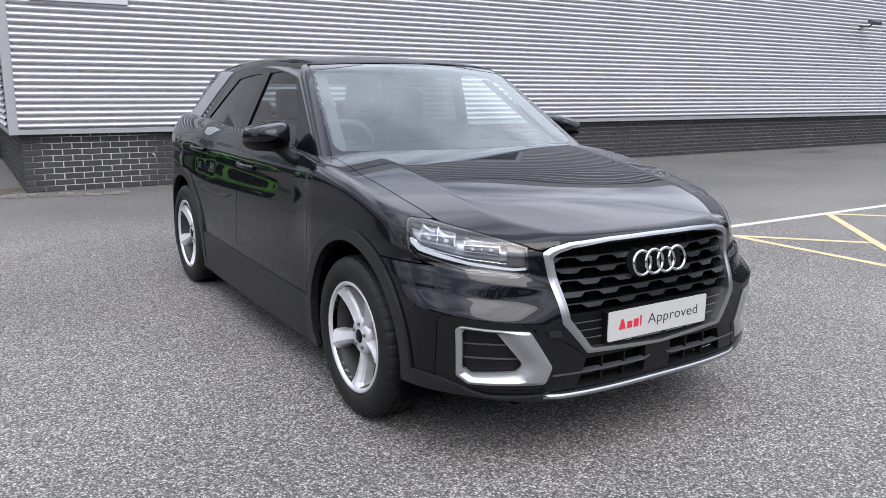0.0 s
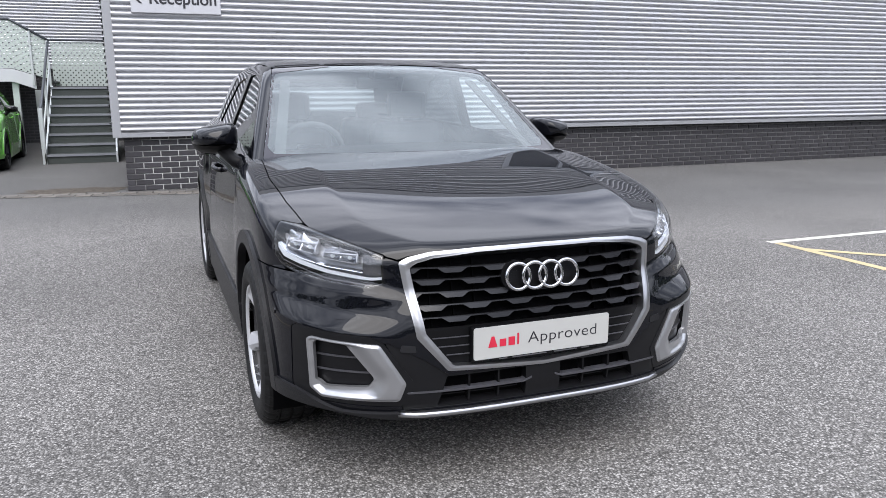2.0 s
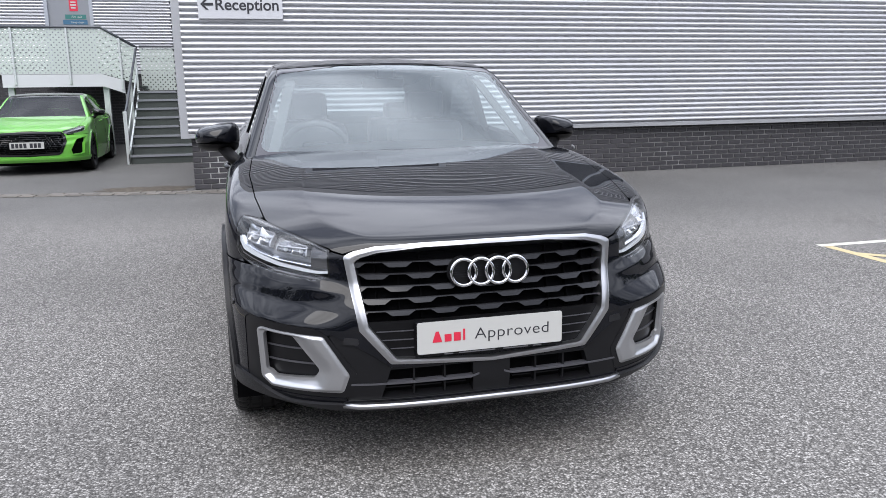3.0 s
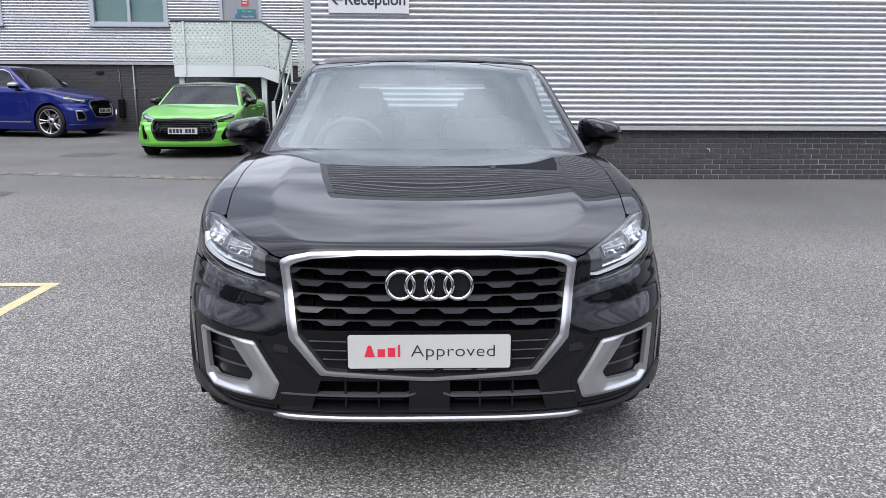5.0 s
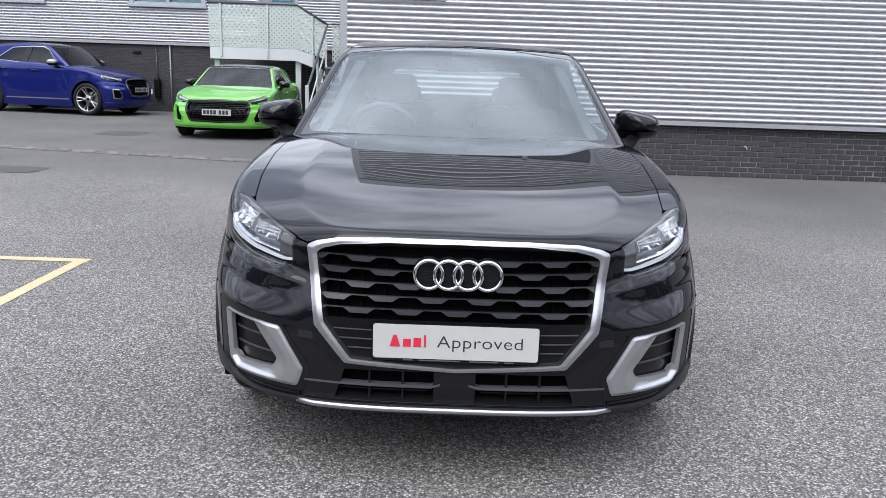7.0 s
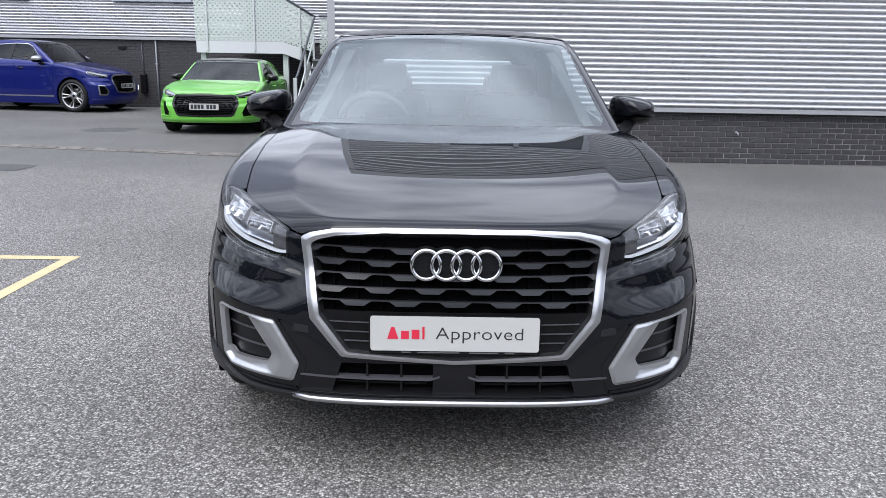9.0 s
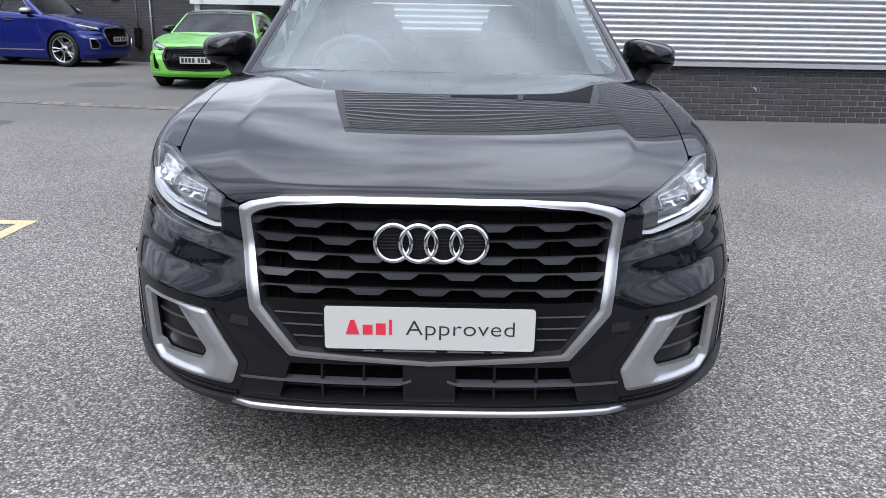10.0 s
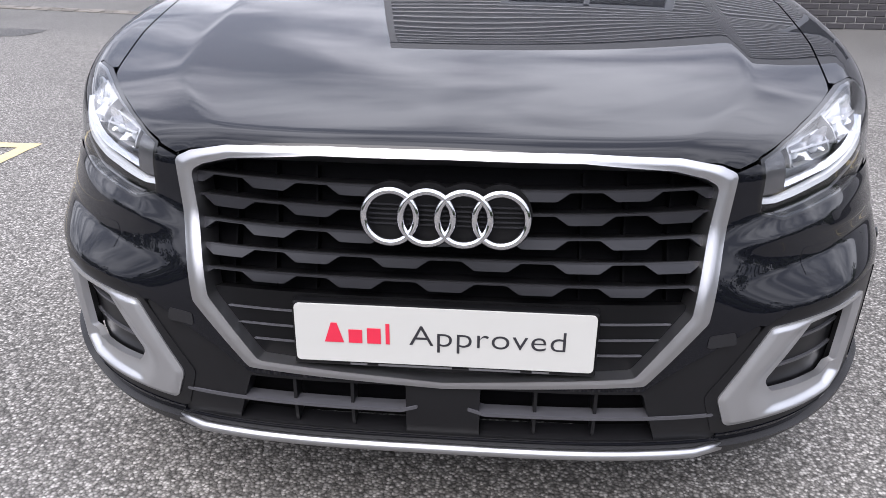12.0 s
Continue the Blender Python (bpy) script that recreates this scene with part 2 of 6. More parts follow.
M_WINDSCREEN = glass_material("windscreen_glass", (0.80, 0.87, 0.87), 1.0, ior=1.82, cast=(0.94, 1.0, 1.03), film=0.062)
M_FRIT = material("black_glass_border", (0.020, 0.018, 0.024), 0.05, spec=0.5, grain=0.1, scale=12)
M_DARKSCREEN = glass_material("dark_windscreen", (0.20, 0.22, 0.22), 1.0, ior=1.42)
M_REARGLASS = glass_material("rear_window_glass", (0.36, 0.40, 0.40), 1.0, ior=1.5)
M_FRONTGLASS = glass_material("clear_side_glass", (0.74, 0.80, 0.79), 1.0, ior=1.55)
M_SIDEGLASS = glass_material("tinted_side_glass", (0.10, 0.11, 0.11), 1.0, ior=1.6)
M_INTERIOR = material("interior_plastic", (0.06, 0.063, 0.066), 0.6, spec=0.2, grain=0.2, scale=30)
# lining colour darkened to stand for the dimness inside the cabin
M_LINING = material("dimmed_headlining", (0.038, 0.040, 0.040), 0.9, grain=0.06, scale=30)
M_SEAT = material("seat_cloth", (0.06, 0.06, 0.066), 0.85, grain=0.2, scale=60)
M_BRICK = material("blue_engineering_brick", (0.035, 0.033, 0.037), 0.55, grain=0.35, scale=9, bump=0.0015, fine=0.25, fine_scale=180, per_object=0.16)
M_CLAD = material("silver_corrugated_cladding", (0.535, 0.54, 0.562), 0.36, 0.28, grain=0.06, scale=0.8, fine=0.03, fine_scale=25)
M_TRIM = material("cladding_trim", (0.33, 0.335, 0.35), 0.4, 0.2, grain=0.05, scale=2)
M_SIGN = material("sign_panel", (0.48, 0.485, 0.51), 0.4, grain=0.03, scale=4)
M_GALV = material("galvanised_steel", (0.50, 0.53, 0.53), 0.5, 0.35, grain=0.12, scale=6, fine=0.08, fine_scale=60)
M_PERF = material("perforated_panel", (0.45, 0.50, 0.47), 0.5, 0.15, grain=0.08, scale=4)
M_WHITEPAINT = material("white_painted_steel", (0.52, 0.53, 0.55), 0.5, grain=0.05, scale=4)
M_RAIL = material("dark_handrail", (0.05, 0.055, 0.065), 0.4, grain=0.1, scale=10)
M_TREAD = material("stair_tread_steel", (0.055, 0.064, 0.060), 0.6, 0.2, grain=0.25, scale=8, fine=0.2, fine_scale=90)
M_FRAME = material("window_frame_paint", (0.32, 0.34, 0.375), 0.45, grain=0.04, scale=4)
M_PANE = glass_material("window_pane", (0.76, 0.82, 0.82), 0.9, ior=1.4)
M_DARKPANE = material("dark_window_glass", (0.02, 0.022, 0.024), 0.08, spec=0.4, grain=0.1, scale=3)
M_BLIND = material("window_blind", (0.42, 0.47, 0.475), 0.8, grain=0.06, scale=1)
M_DOORGREY = material("grey_door_paint", (0.21, 0.22, 0.24), 0.45, grain=0.05, scale=4)
M_YELLOW = material("yellow_road_paint", (0.41, 0.338, 0.190), 0.75, grain=0.25, scale=7, fine=0.35, fine_scale=130)
M_WHITELINE = material("white_road_paint", (0.46, 0.45, 0.39), 0.75, grain=0.25, scale=7, fine=0.35, fine_scale=130)
M_ASPHALT = asphalt_material("chipped_asphalt", (0.174, 0.165, 0.154), (0.40, 0.383, 0.363), 124.0, (0.128, 0.124, 0.118), (0.188, 0.181, 0.174))
M_SOIL = asphalt_material("soil_and_leaf_litter", (0.105, 0.086, 0.066), (0.20, 0.165, 0.12), 60.0)
M_PATCH = asphalt_material("patched_asphalt", (0.095, 0.094, 0.093), (0.16, 0.158, 0.155), 120.0)
M_SETT = material("stone_sett", (0.112, 0.101, 0.088), 0.8, grain=0.3, scale=12, bump=0.002, fine=0.2, fine_scale=150, per_object=0.25)
M_CONCRETE = material("concrete_bed", (0.085, 0.082, 0.078), 0.85, grain=0.2, scale=6, fine=0.2, fine_scale=200)


def mortar_material(name, low, high, bloom):
    """Cement joints; bloom: centre and reach of a patch of lime bleeding out."""
    m = material(name, low, 0.9)
    nt = m.node_tree
    b = nt.nodes["Principled BSDF"]
    co = nt.nodes.new("ShaderNodeTexCoord")
    n = nt.nodes.new("ShaderNodeTexNoise")
    n.inputs["Scale"].default_value, n.inputs["Detail"].default_value = 1.6, 5
    nt.links.new(co.outputs["Object"], n.inputs["Vector"])
    val = n.outputs["Fac"]
    if bloom:
        d = nt.nodes.new("ShaderNodeVectorMath")
        d.operation = "DISTANCE"
        d.inputs[1].default_value = bloom[0]
        nt.links.new(co.outputs["Object"], d.inputs[0])
        mr = nt.nodes.new("ShaderNodeMapRange")
        mr.inputs[1].default_value, mr.inputs[2].default_value = bloom[1], 0.3
        mr.inputs[3].default_value, mr.inputs[4].default_value = -0.28, 0.36
        nt.links.new(d.outputs["Value"], mr.inputs[0])
        ad = nt.nodes.new("ShaderNodeMath")
        nt.links.new(val, ad.inputs[0])
        nt.links.new(mr.outputs[0], ad.inputs[1])
        val = ad.outputs[0]
    ramp = nt.nodes.new("ShaderNodeValToRGB")
    ramp.color_ramp.elements[0].position, ramp.color_ramp.elements[0].color = 0.30, (*low, 1)
    ramp.color_ramp.elements[1].position, ramp.color_ramp.elements[1].color = 0.66, (*high, 1)
    nt.links.new(val, ramp.inputs[0])
    nt.links.new(ramp.outputs[0], b.inputs["Base Color"])
    return m


M_MORTAR = mortar_material("mortar_joint", (0.17, 0.167, 0.165), (0.62, 0.62, 0.60), ((-0.60, 8.0, 0.36), 0.80))
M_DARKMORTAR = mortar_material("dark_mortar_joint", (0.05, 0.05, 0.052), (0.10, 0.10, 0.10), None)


# ---- mesh helpers ----
def mesh_part(name, verts, faces, mat, parent=None, label="", smooth=False):
    me = bpy.data.meshes.new(name)
    me.from_pydata([tuple(v) for v in verts], [], [tuple(f) for f in faces])
    me.materials.append(mat)
    if smooth:
        me.polygons.foreach_set("use_smooth", [True] * len(me.polygons))
    me.update()
    ob = new(name, me)
    if parent is not None:
        ob.parent = parent
    return tagged(ob, label)


def part(name, bm, mat, parent=None, label="", smooth=False):
    bmesh.ops.recalc_face_normals(bm, faces=bm.faces[:])
    me = bpy.data.meshes.new(name)
    bm.to_mesh(me)
    bm.free()
    me.materials.append(mat)
    if smooth:
        me.polygons.foreach_set("use_smooth", [True] * len(me.polygons))
    ob = new(name, me)
    if parent is not None:
        ob.parent = parent
    return tagged(ob, label)


def thing(name, label, category, group="", m=None):
    ob = new(name)
    ob.empty_display_size = 0.1
    if m is not None:
        ob.matrix_basis = m
    return tagged(ob, label, category, group)


def box(bm, lo, hi, bevel=0.0, m=None):
    """Adds a box between two corners to bm, with bevelled edges."""
    got = bmesh.ops.create_cube(bm, size=1.0)["verts"]
    c = [(a + b) / 2 for a, b in zip(lo, hi)]
    s = [b - a for a, b in zip(lo, hi)]
    for v in got:
        v.co = Vector((v.co.x * s[0] + c[0], v.co.y * s[1] + c[1], v.co.z * s[2] + c[2]))
    if bevel:
        edges = list({e for v in got for e in v.link_edges})
        got = bmesh.ops.bevel(bm, geom=edges, offset=bevel, segments=2, profile=0.5, affect="EDGES")["verts"]
    if m is not None:
        bmesh.ops.transform(bm, matrix=m, verts=list(set(got)))


def box_part(name, lo, hi, mat, parent=None, label="", bevel=0.004, m=None):
    bm = bmesh.new()
    box(bm, lo, hi, bevel, m)
    return part(name, bm, mat, parent, label)


def lathe(profile, n, closed=False):
    """Verts and faces of (radius, x) pairs turned about the x axis."""
    k = len(profile)
    verts = [(x, r * math.cos(2 * math.pi * i / n), r * math.sin(2 * math.pi * i / n)) for i in range(n) for r, x in profile]
    faces = []
    for i in range(n):
        j = (i + 1) % n
        for a in range(k if closed else k - 1):
            b = (a + 1) % k
            faces.append((i * k + a, i * k + b, j * k + b, j * k + a))
    return verts, faces


def tube(path, radius, n=8, caps=True):
    """Verts and faces of a round bar along a line of points."""
    pts = [Vector(p) for p in path]
    verts, faces = [], []
    a = None
    for i, p in enumerate(pts):
        d = (pts[min(i + 1, len(pts) - 1)] - pts[max(i - 1, 0)]).normalized()
        if not caps and i in (0, len(pts) - 1):
            d = (pts[1] - pts[-2]).normalized()
        if a is None:
            a = d.cross(Vector((0, 0, 1)) if abs(d.z) < 0.9 else Vector((1, 0, 0)))
        a = (a - d * a.dot(d)).normalized()
        b = d.cross(a)
        for k in range(n):
            w = 2 * math.pi * k / n
            verts.append(p + radius * (math.cos(w) * a + math.sin(w) * b))
    for i in range(len(pts) - 1):
        for k in range(n):
            q = (k + 1) % n
            faces.append((i * n + k, i * n + q, (i + 1) * n + q, (i + 1) * n + k))
    if caps:
        faces.append(tuple(range(n))[::-1])
        faces.append(tuple((len(pts) - 1) * n + k for k in range(n)))
    return verts, faces


def tube_part(name, path, radius, mat, parent=None, label="", n=8):
    v, f = tube(path, radius, n)
    return mesh_part(name, v, f, mat, parent, label, True)


def prism(bm, pts, lo, hi, axis="y"):
    """Extrudes a polygon of 2-D points between two values along an axis."""
    def at(p, h):
        return {"y": (p[0], h, p[1]), "x": (h, p[0], p[1]), "z": (p[0], p[1], h)}[axis]
    a = [bm.verts.new(at(p, lo)) for p in pts]
    b = [bm.verts.new(at(p, hi)) for p in pts]
    bm.faces.new(a)
    bm.faces.new(b[::-1])
    for i in range(len(pts)):
        j = (i + 1) % len(pts)
        bm.faces.new((a[i], b[i], b[j], a[j]))


def words(name, text, size, m, mat, parent, label="", extrude=0.0008, bold=0.0, spacing=1.0):
    c = bpy.data.curves.new(name, "FONT")
    c.body, c.size, c.extrude, c.offset = text, size, extrude, bold
    c.align_x, c.space_character = "LEFT", spacing
    c.materials.append(mat)
    ob = new(name, c)
    ob.parent = parent
    ob.matrix_basis = m
    return tagged(ob, label)


# ---- ground ----
WALL_Y, CORNER_X = 8.0, -1.47        # face of the near plinth and its corner
BACK_Y = 19.2                        # face of the recessed wall


def ground_sheet():
    def sheet(name, x0, x1, y0, y1, z, mat, label):
        ob = mesh_part(name, [(x0, y0, z), (x1, y0, z), (x1, y1, z), (x0, y1, z)], [(0, 1, 2, 3)], mat)
        return tagged(ob, label, "ground", kind="structure")
    sheet("ground", -400, 400, -400, 400, 0.0, M_ASPHALT, "grey chipped asphalt of the car park, worn and dusty")


ground_sheet()


def flat_strip(name, a, b, width, mat, label, z=0.008, category="road marking"):
    a, b = Vector((*a, 0)), Vector((*b, 0))
    d = (b - a).normalized()
    s = Vector((-d.y, d.x, 0)) * width / 2
    z = 0.3 * z
    n = max(2, int((b - a).length / 0.08))
    vs, fs = [], []
    for i in range(n + 1):
        p = a.lerp(b, i / n)
        w1 = 1 + 0.05 * noise.noise(p * 9)
        w2 = 1 + 0.05 * noise.noise(p * 9 + Vector((7, 3, 1)))
        vs += [p + s * w1 + Vector((0, 0, z)), p - s * w2 + Vector((0, 0, z))]
        if i:
            fs.append((2 * i - 2, 2 * i - 1, 2 * i + 1, 2 * i))
    return tagged(mesh_part(name, vs, fs, mat), label, category, "painted bay lines")


flat_strip("bay_line", (3.82, 2.10), (14.0, 2.10), 0.085, M_WHITELINE, "worn cream-white painted line at the bay's end")
flat_strip("bay_line", (3.87, 2.05), (3.87, -4.5), 0.085, M_YELLOW, "yellow painted side line of a hatched bay", 0.010)
ZIG = [(3.87, 1.76), (4.70, 0.90), (5.87, 2.08), (7.05, 0.90), (8.22, 2.08), (9.4, 0.9), (10.57, 2.08)]
for k in range(6):
    flat_strip("hatch_line", ZIG[k], ZIG[k + 1], 0.085, M_YELLOW, "yellow painted diagonal hatch line in a bay", 0.012 + 0.001 * k)
for k in range(3):
    c = (4.70 + 2.35 * k, 0.90)
    flat_strip("hatch_line", c, (c[0] - 0.83, c[1] - 0.85), 0.085, M_YELLOW, "yellow painted diagonal hatch line in a bay", 0.014 + 0.001 * k)
flat_strip("bay_line", (-2.52, 2.01), (-2.52, -2.5), 0.085, M_YELLOW, "yellow painted side line of a parking bay", 0.010)
flat_strip("bay_line", (-2.47, 1.97), (-12.0, 1.97), 0.09, M_YELLOW, "yellow painted end line of a parking bay", 0.012)
# further bays across the aisle, seen mirrored in the bumper
for k in range(5):
    flat_strip("bay_line", (-5 + 2.5 * k, -6.2), (-5 + 2.5 * k, -11.0), 0.085, M_YELLOW, "yellow painted side line of a parking bay", 0.010)
flat_strip("bay_line", (-7.5, -6.2), (7.5, -6.2), 0.085, M_YELLOW, "yellow painted end line of a parking bay", 0.012)


def patch(x0, x1, y0, y1, mat=None, name="asphalt_patch", label="dark patch of repaired asphalt in the yard", rough=0.06):
    rng = random.Random(int(x0 * 10))
    n = 26
    vs = [((x0 + x1) / 2, (y0 + y1) / 2, 0.004)]
    for i in range(n):
        w = 2 * math.pi * i / n
        k = (math.cos(w) ** 4 + math.sin(w) ** 4) ** 0.25
        r = (1 + rough * rng.uniform(-1, 1)) / k
        vs.append(((x0 + x1) / 2 + (x1 - x0) / 2 * r * math.cos(w), (y0 + y1) / 2 + (y1 - y0) / 2 * r * math.sin(w), 0.004))
    fs = [(0, 1 + i, 1 + (i + 1) % n) for i in range(n)]
    tagged(mesh_part(name, vs, fs, mat or M_PATCH), label, "ground patch")


patch(-6.75, -5.85, 11.3, 12.2)
patch(-6.0, -5.02, 6.02, 6.62)
patch(13.0, 14.2, 6.9, 7.4)
patch(-2.75, -1.55, 8.02, 8.62, M_SOIL, "soil_patch", "brown soil and leaf litter gathered by the wall", 0.22)


# ---- brickwork ----
def brick_mesh(name, length, height, depth):
    bm = bmesh.new()
    box(bm, (-length / 2, -depth / 2, -height / 2), (length / 2, depth / 2, height / 2), 0.0)
    front = [f for f in bm.faces if f.normal.y < -0.5]
    edges = list({e for f in front for e in f.edges})
    bmesh.ops.bevel(bm, geom=edges, offset=0.004, segments=1, profile=0.5, affect="EDGES")
    bmesh.ops.recalc_face_normals(bm, faces=bm.faces[:])
    me = bpy.data.meshes.new(name)
    bm.to_mesh(me)
    bm.free()
    me.materials.append(M_BRICK)
    return me


BRICK = brick_mesh("brick", 0.212, 0.063, 0.10)
HALF = brick_mesh("brick", 0.099, 0.063, 0.10)
LATER = []                            # pieces that are laid at the end of the script


def joined_bricks(name, parent, cells, face):
    """Many bricks in one mesh. cells: (s, z, length, depth jitter); face(s, d, z) gives the point."""
    vs, fs = [], []
    for s, z, ln, dj in cells:
        a, b, lo, hi = s - ln / 2, s + ln / 2, z - 0.0315, z + 0.0315
        k = len(vs)
        e = 0.004
        vs += [face(a, 0.03, lo), face(b, 0.03, lo), face(b, 0.03, hi), face(a, 0.03, hi)]
        vs += [face(a + e, dj, lo + e), face(b - e, dj, lo + e), face(b - e, dj, hi - e), face(a + e, dj, hi - e)]
        fs += [(k + 4, k + 5, k + 6, k + 7)] + [(k + i, k + (i + 1) % 4, k + 4 + (i + 1) % 4, k + 4 + i) for i in range(4)]
    ob = mesh_part(name, vs, fs, M_BRICK, parent)
    return tagged(ob, kind="stuff")


def plinth(name, label, s0, s1, courses, face, wall_lo, wall_hi, single=(), joint=M_MORTAR):
    core = tagged(box_part(name, wall_lo, wall_hi, joint, bevel=0), label, "wall", kind="structure")
    rng = random.Random(name)
    cells = []
    for c in range(courses):
        s = s0 + (0.1125 if c % 2 else 0.0)
        z = 0.0375 + 0.075 * c
        if c % 2:
            cells.append((s0 + 0.05, z, 0.1, rng.uniform(-0.002, 0.002)))
        while s + 0.2 < s1:
            cells.append((s + 0.1065, z, 0.212, rng.uniform(-0.002, 0.002)))
            s += 0.225
    if single:
        near = [c for c in cells if c[0] < single[1]]
        cells = [c for c in cells if c[0] >= single[1]]
        LATER.append((core, near))
    joined_bricks("brickwork", core, cells, face)
    return core


plinth("wall_south", "dark blue-grey engineering brick plinth with pale mortar", CORNER_X + 0.003, 38.0, 10,
       lambda s, d, z: (s, WALL_Y - 0.012 + d, z), (CORNER_X + 0.012, WALL_Y, 0.0), (38.0, WALL_Y + 0.35, 0.76), (CORNER_X, 5.3))
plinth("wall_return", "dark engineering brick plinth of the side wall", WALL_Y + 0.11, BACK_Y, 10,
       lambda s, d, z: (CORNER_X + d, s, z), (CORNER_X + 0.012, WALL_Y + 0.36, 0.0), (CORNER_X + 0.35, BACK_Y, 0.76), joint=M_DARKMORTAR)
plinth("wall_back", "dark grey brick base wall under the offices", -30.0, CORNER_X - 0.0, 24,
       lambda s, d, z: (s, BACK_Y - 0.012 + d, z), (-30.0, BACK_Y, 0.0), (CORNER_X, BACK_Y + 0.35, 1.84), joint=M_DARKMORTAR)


# ---- corrugated cladding ----
PITCH = 0.0765
# one rib of the sheet: share of the pitch, height; a narrow groove under a broad rounded face
RIB = [(0.0, 0.002), (0.06, 0.0), (0.12, 0.003), (0.19, 0.012), (0.26, 0.024), (0.33, 0.033), (0.42, 0.0375), (0.54, 0.038), (0.66, 0.0355), (0.77, 0.029), (0.87, 0.017), (0.95, 0.007)]


def cladding(name, label, length, z0, z1, m, openings=()):
    """Sheets with level, rounded ribs; along x from 0, facing -y. openings: (x0, x1, z0, z1)."""
    prof = []
    n = int((z1 - z0) / PITCH)
    for i in range(n):
        for u, h in RIB:
            prof.append((z0 + (i + u) * PITCH, -1.55 * h))
    prof.append((z0 + n * PITCH, 0.0))
    cuts = sorted({0.0, length, *[v for o in openings for v in o[:2]]})
    vs, fs = [], []
    for a, b in zip(cuts, cuts[1:]):
        k = len(vs)
        for z, d in prof:
            vs += [(a, d, z), (b, d, z)]
        for i in range(len(prof) - 1):
            zc = (prof[i][0] + prof[i + 1][0]) / 2
            if any(o[0] <= (a + b) / 2 <= o[1] and o[2] <= zc <= o[3] for o in openings):
                continue
            fs.append((k + 2 * i, k + 2 * i + 1, k + 2 * i + 3, k + 2 * i + 2))
    ob = mesh_part(name, vs, fs, M_CLAD, None, "", True)
    ob.matrix_basis = m
    return tagged(ob, label, "wall cladding", kind="structure")


TOP, TOP_SOUTH = 6.6, 5.55
CLAD_Y = WALL_Y - 0.09
HIGH_WINDOWS = [(0.02, 2.30), (4.4, 6.68)]   # windows high in the shed wall, mirrored in the bonnet
cladding("cladding_south", "silver corrugated metal wall cladding with level ribs", 39.4, 0.78, TOP_SOUTH, pose(CORNER_X - 0.02, CLAD_Y, 0), [(a - CORNER_X + 0.02, b - CORNER_X + 0.02, 3.56, 4.70) for a, b in HIGH_WINDOWS])
cladding("cladding_return", "silver corrugated metal cladding of the side wall", BACK_Y - WALL_Y, 0.78, TOP_SOUTH, pose(CORNER_X - 0.09, BACK_Y - 0.0, 0, 0, 0, -90))
WINDOWS = [(-13.6, -11.4), (-8.95, -6.93)]
DOOR = (-5.48, -4.32)
cladding("cladding_back", "silver corrugated metal cladding of the offices", 30.0, 1.92, TOP, pose(-30.0 - 0.1, BACK_Y - 0.05, 0),
         [(a + 30.1, b + 30.1, 2.92, 5.0) for a, b in WINDOWS] + [(DOOR[0] + 30.1, DOOR[1] + 30.1, 1.7, 3.95)])


def structure_box(name, lo, hi, mat, label, category, bevel=0.004):
    return tagged(box_part(name, lo, hi, mat, bevel=bevel), label, category, kind="structure")


structure_box("trim_drip", (CORNER_X - 0.10, CLAD_Y - 0.035, 0.715), (38.0, CLAD_Y + 0.06, 0.778), M_TRIM, "pale metal drip trim under the cladding", "trim", 0.006)
structure_box("trim_corner", (CORNER_X - 0.125, CLAD_Y - 0.04, 0.714), (CORNER_X - 0.015, CLAD_Y + 0.12, TOP_SOUTH), M_TRIM, "pale metal corner trim of the cladding", "trim", 0.006)
structure_box("trim_return", (CORNER_X - 0.12, WALL_Y + 0.04, 0.715), (CORNER_X - 0.03, BACK_Y - 0.1, 0.778), M_TRIM, "pale metal drip trim under the side cladding", "trim")
structure_box("trim_back", (-30.0, BACK_Y - 0.10, 1.842), (CORNER_X - 0.2, BACK_Y - 0.0, 1.918), M_TRIM, "pale metal drip trim under the office cladding", "trim")
structure_box("wall_core", (CORNER_X + 0.0, WALL_Y + 0.02, 0.80), (38.0, WALL_Y + 12.0, TOP_SOUTH), M_TRIM, "inner wall behind the corrugated cladding", "wall", 0)
structure_box("parapet", (CORNER_X - 0.14, CLAD_Y - 0.06, TOP_SOUTH), (38.0, CLAD_Y + 0.4, TOP_SOUTH + 0.22), M_TRIM, "pale metal parapet capping of the shed", "trim")
structure_box("parapet_back", (-30.0, BACK_Y - 0.12, TOP), (CORNER_X - 0.2, BACK_Y + 0.4, TOP + 0.25), M_TRIM, "pale metal parapet capping of the offices", "trim")
structure_box("wall_office", (-30.0, BACK_Y + 0.9, 0.0), (CORNER_X, BACK_Y + 1.1, TOP), M_BLIND, "plain inner wall of the offices", "wall", 0)
structure_box("lintel_office", (-30.0, BACK_Y + 0.3, 5.3), (CORNER_X, BACK_Y + 0.9, TOP), M_TRIM, "plain inner wall above the office windows", "wall", 0)


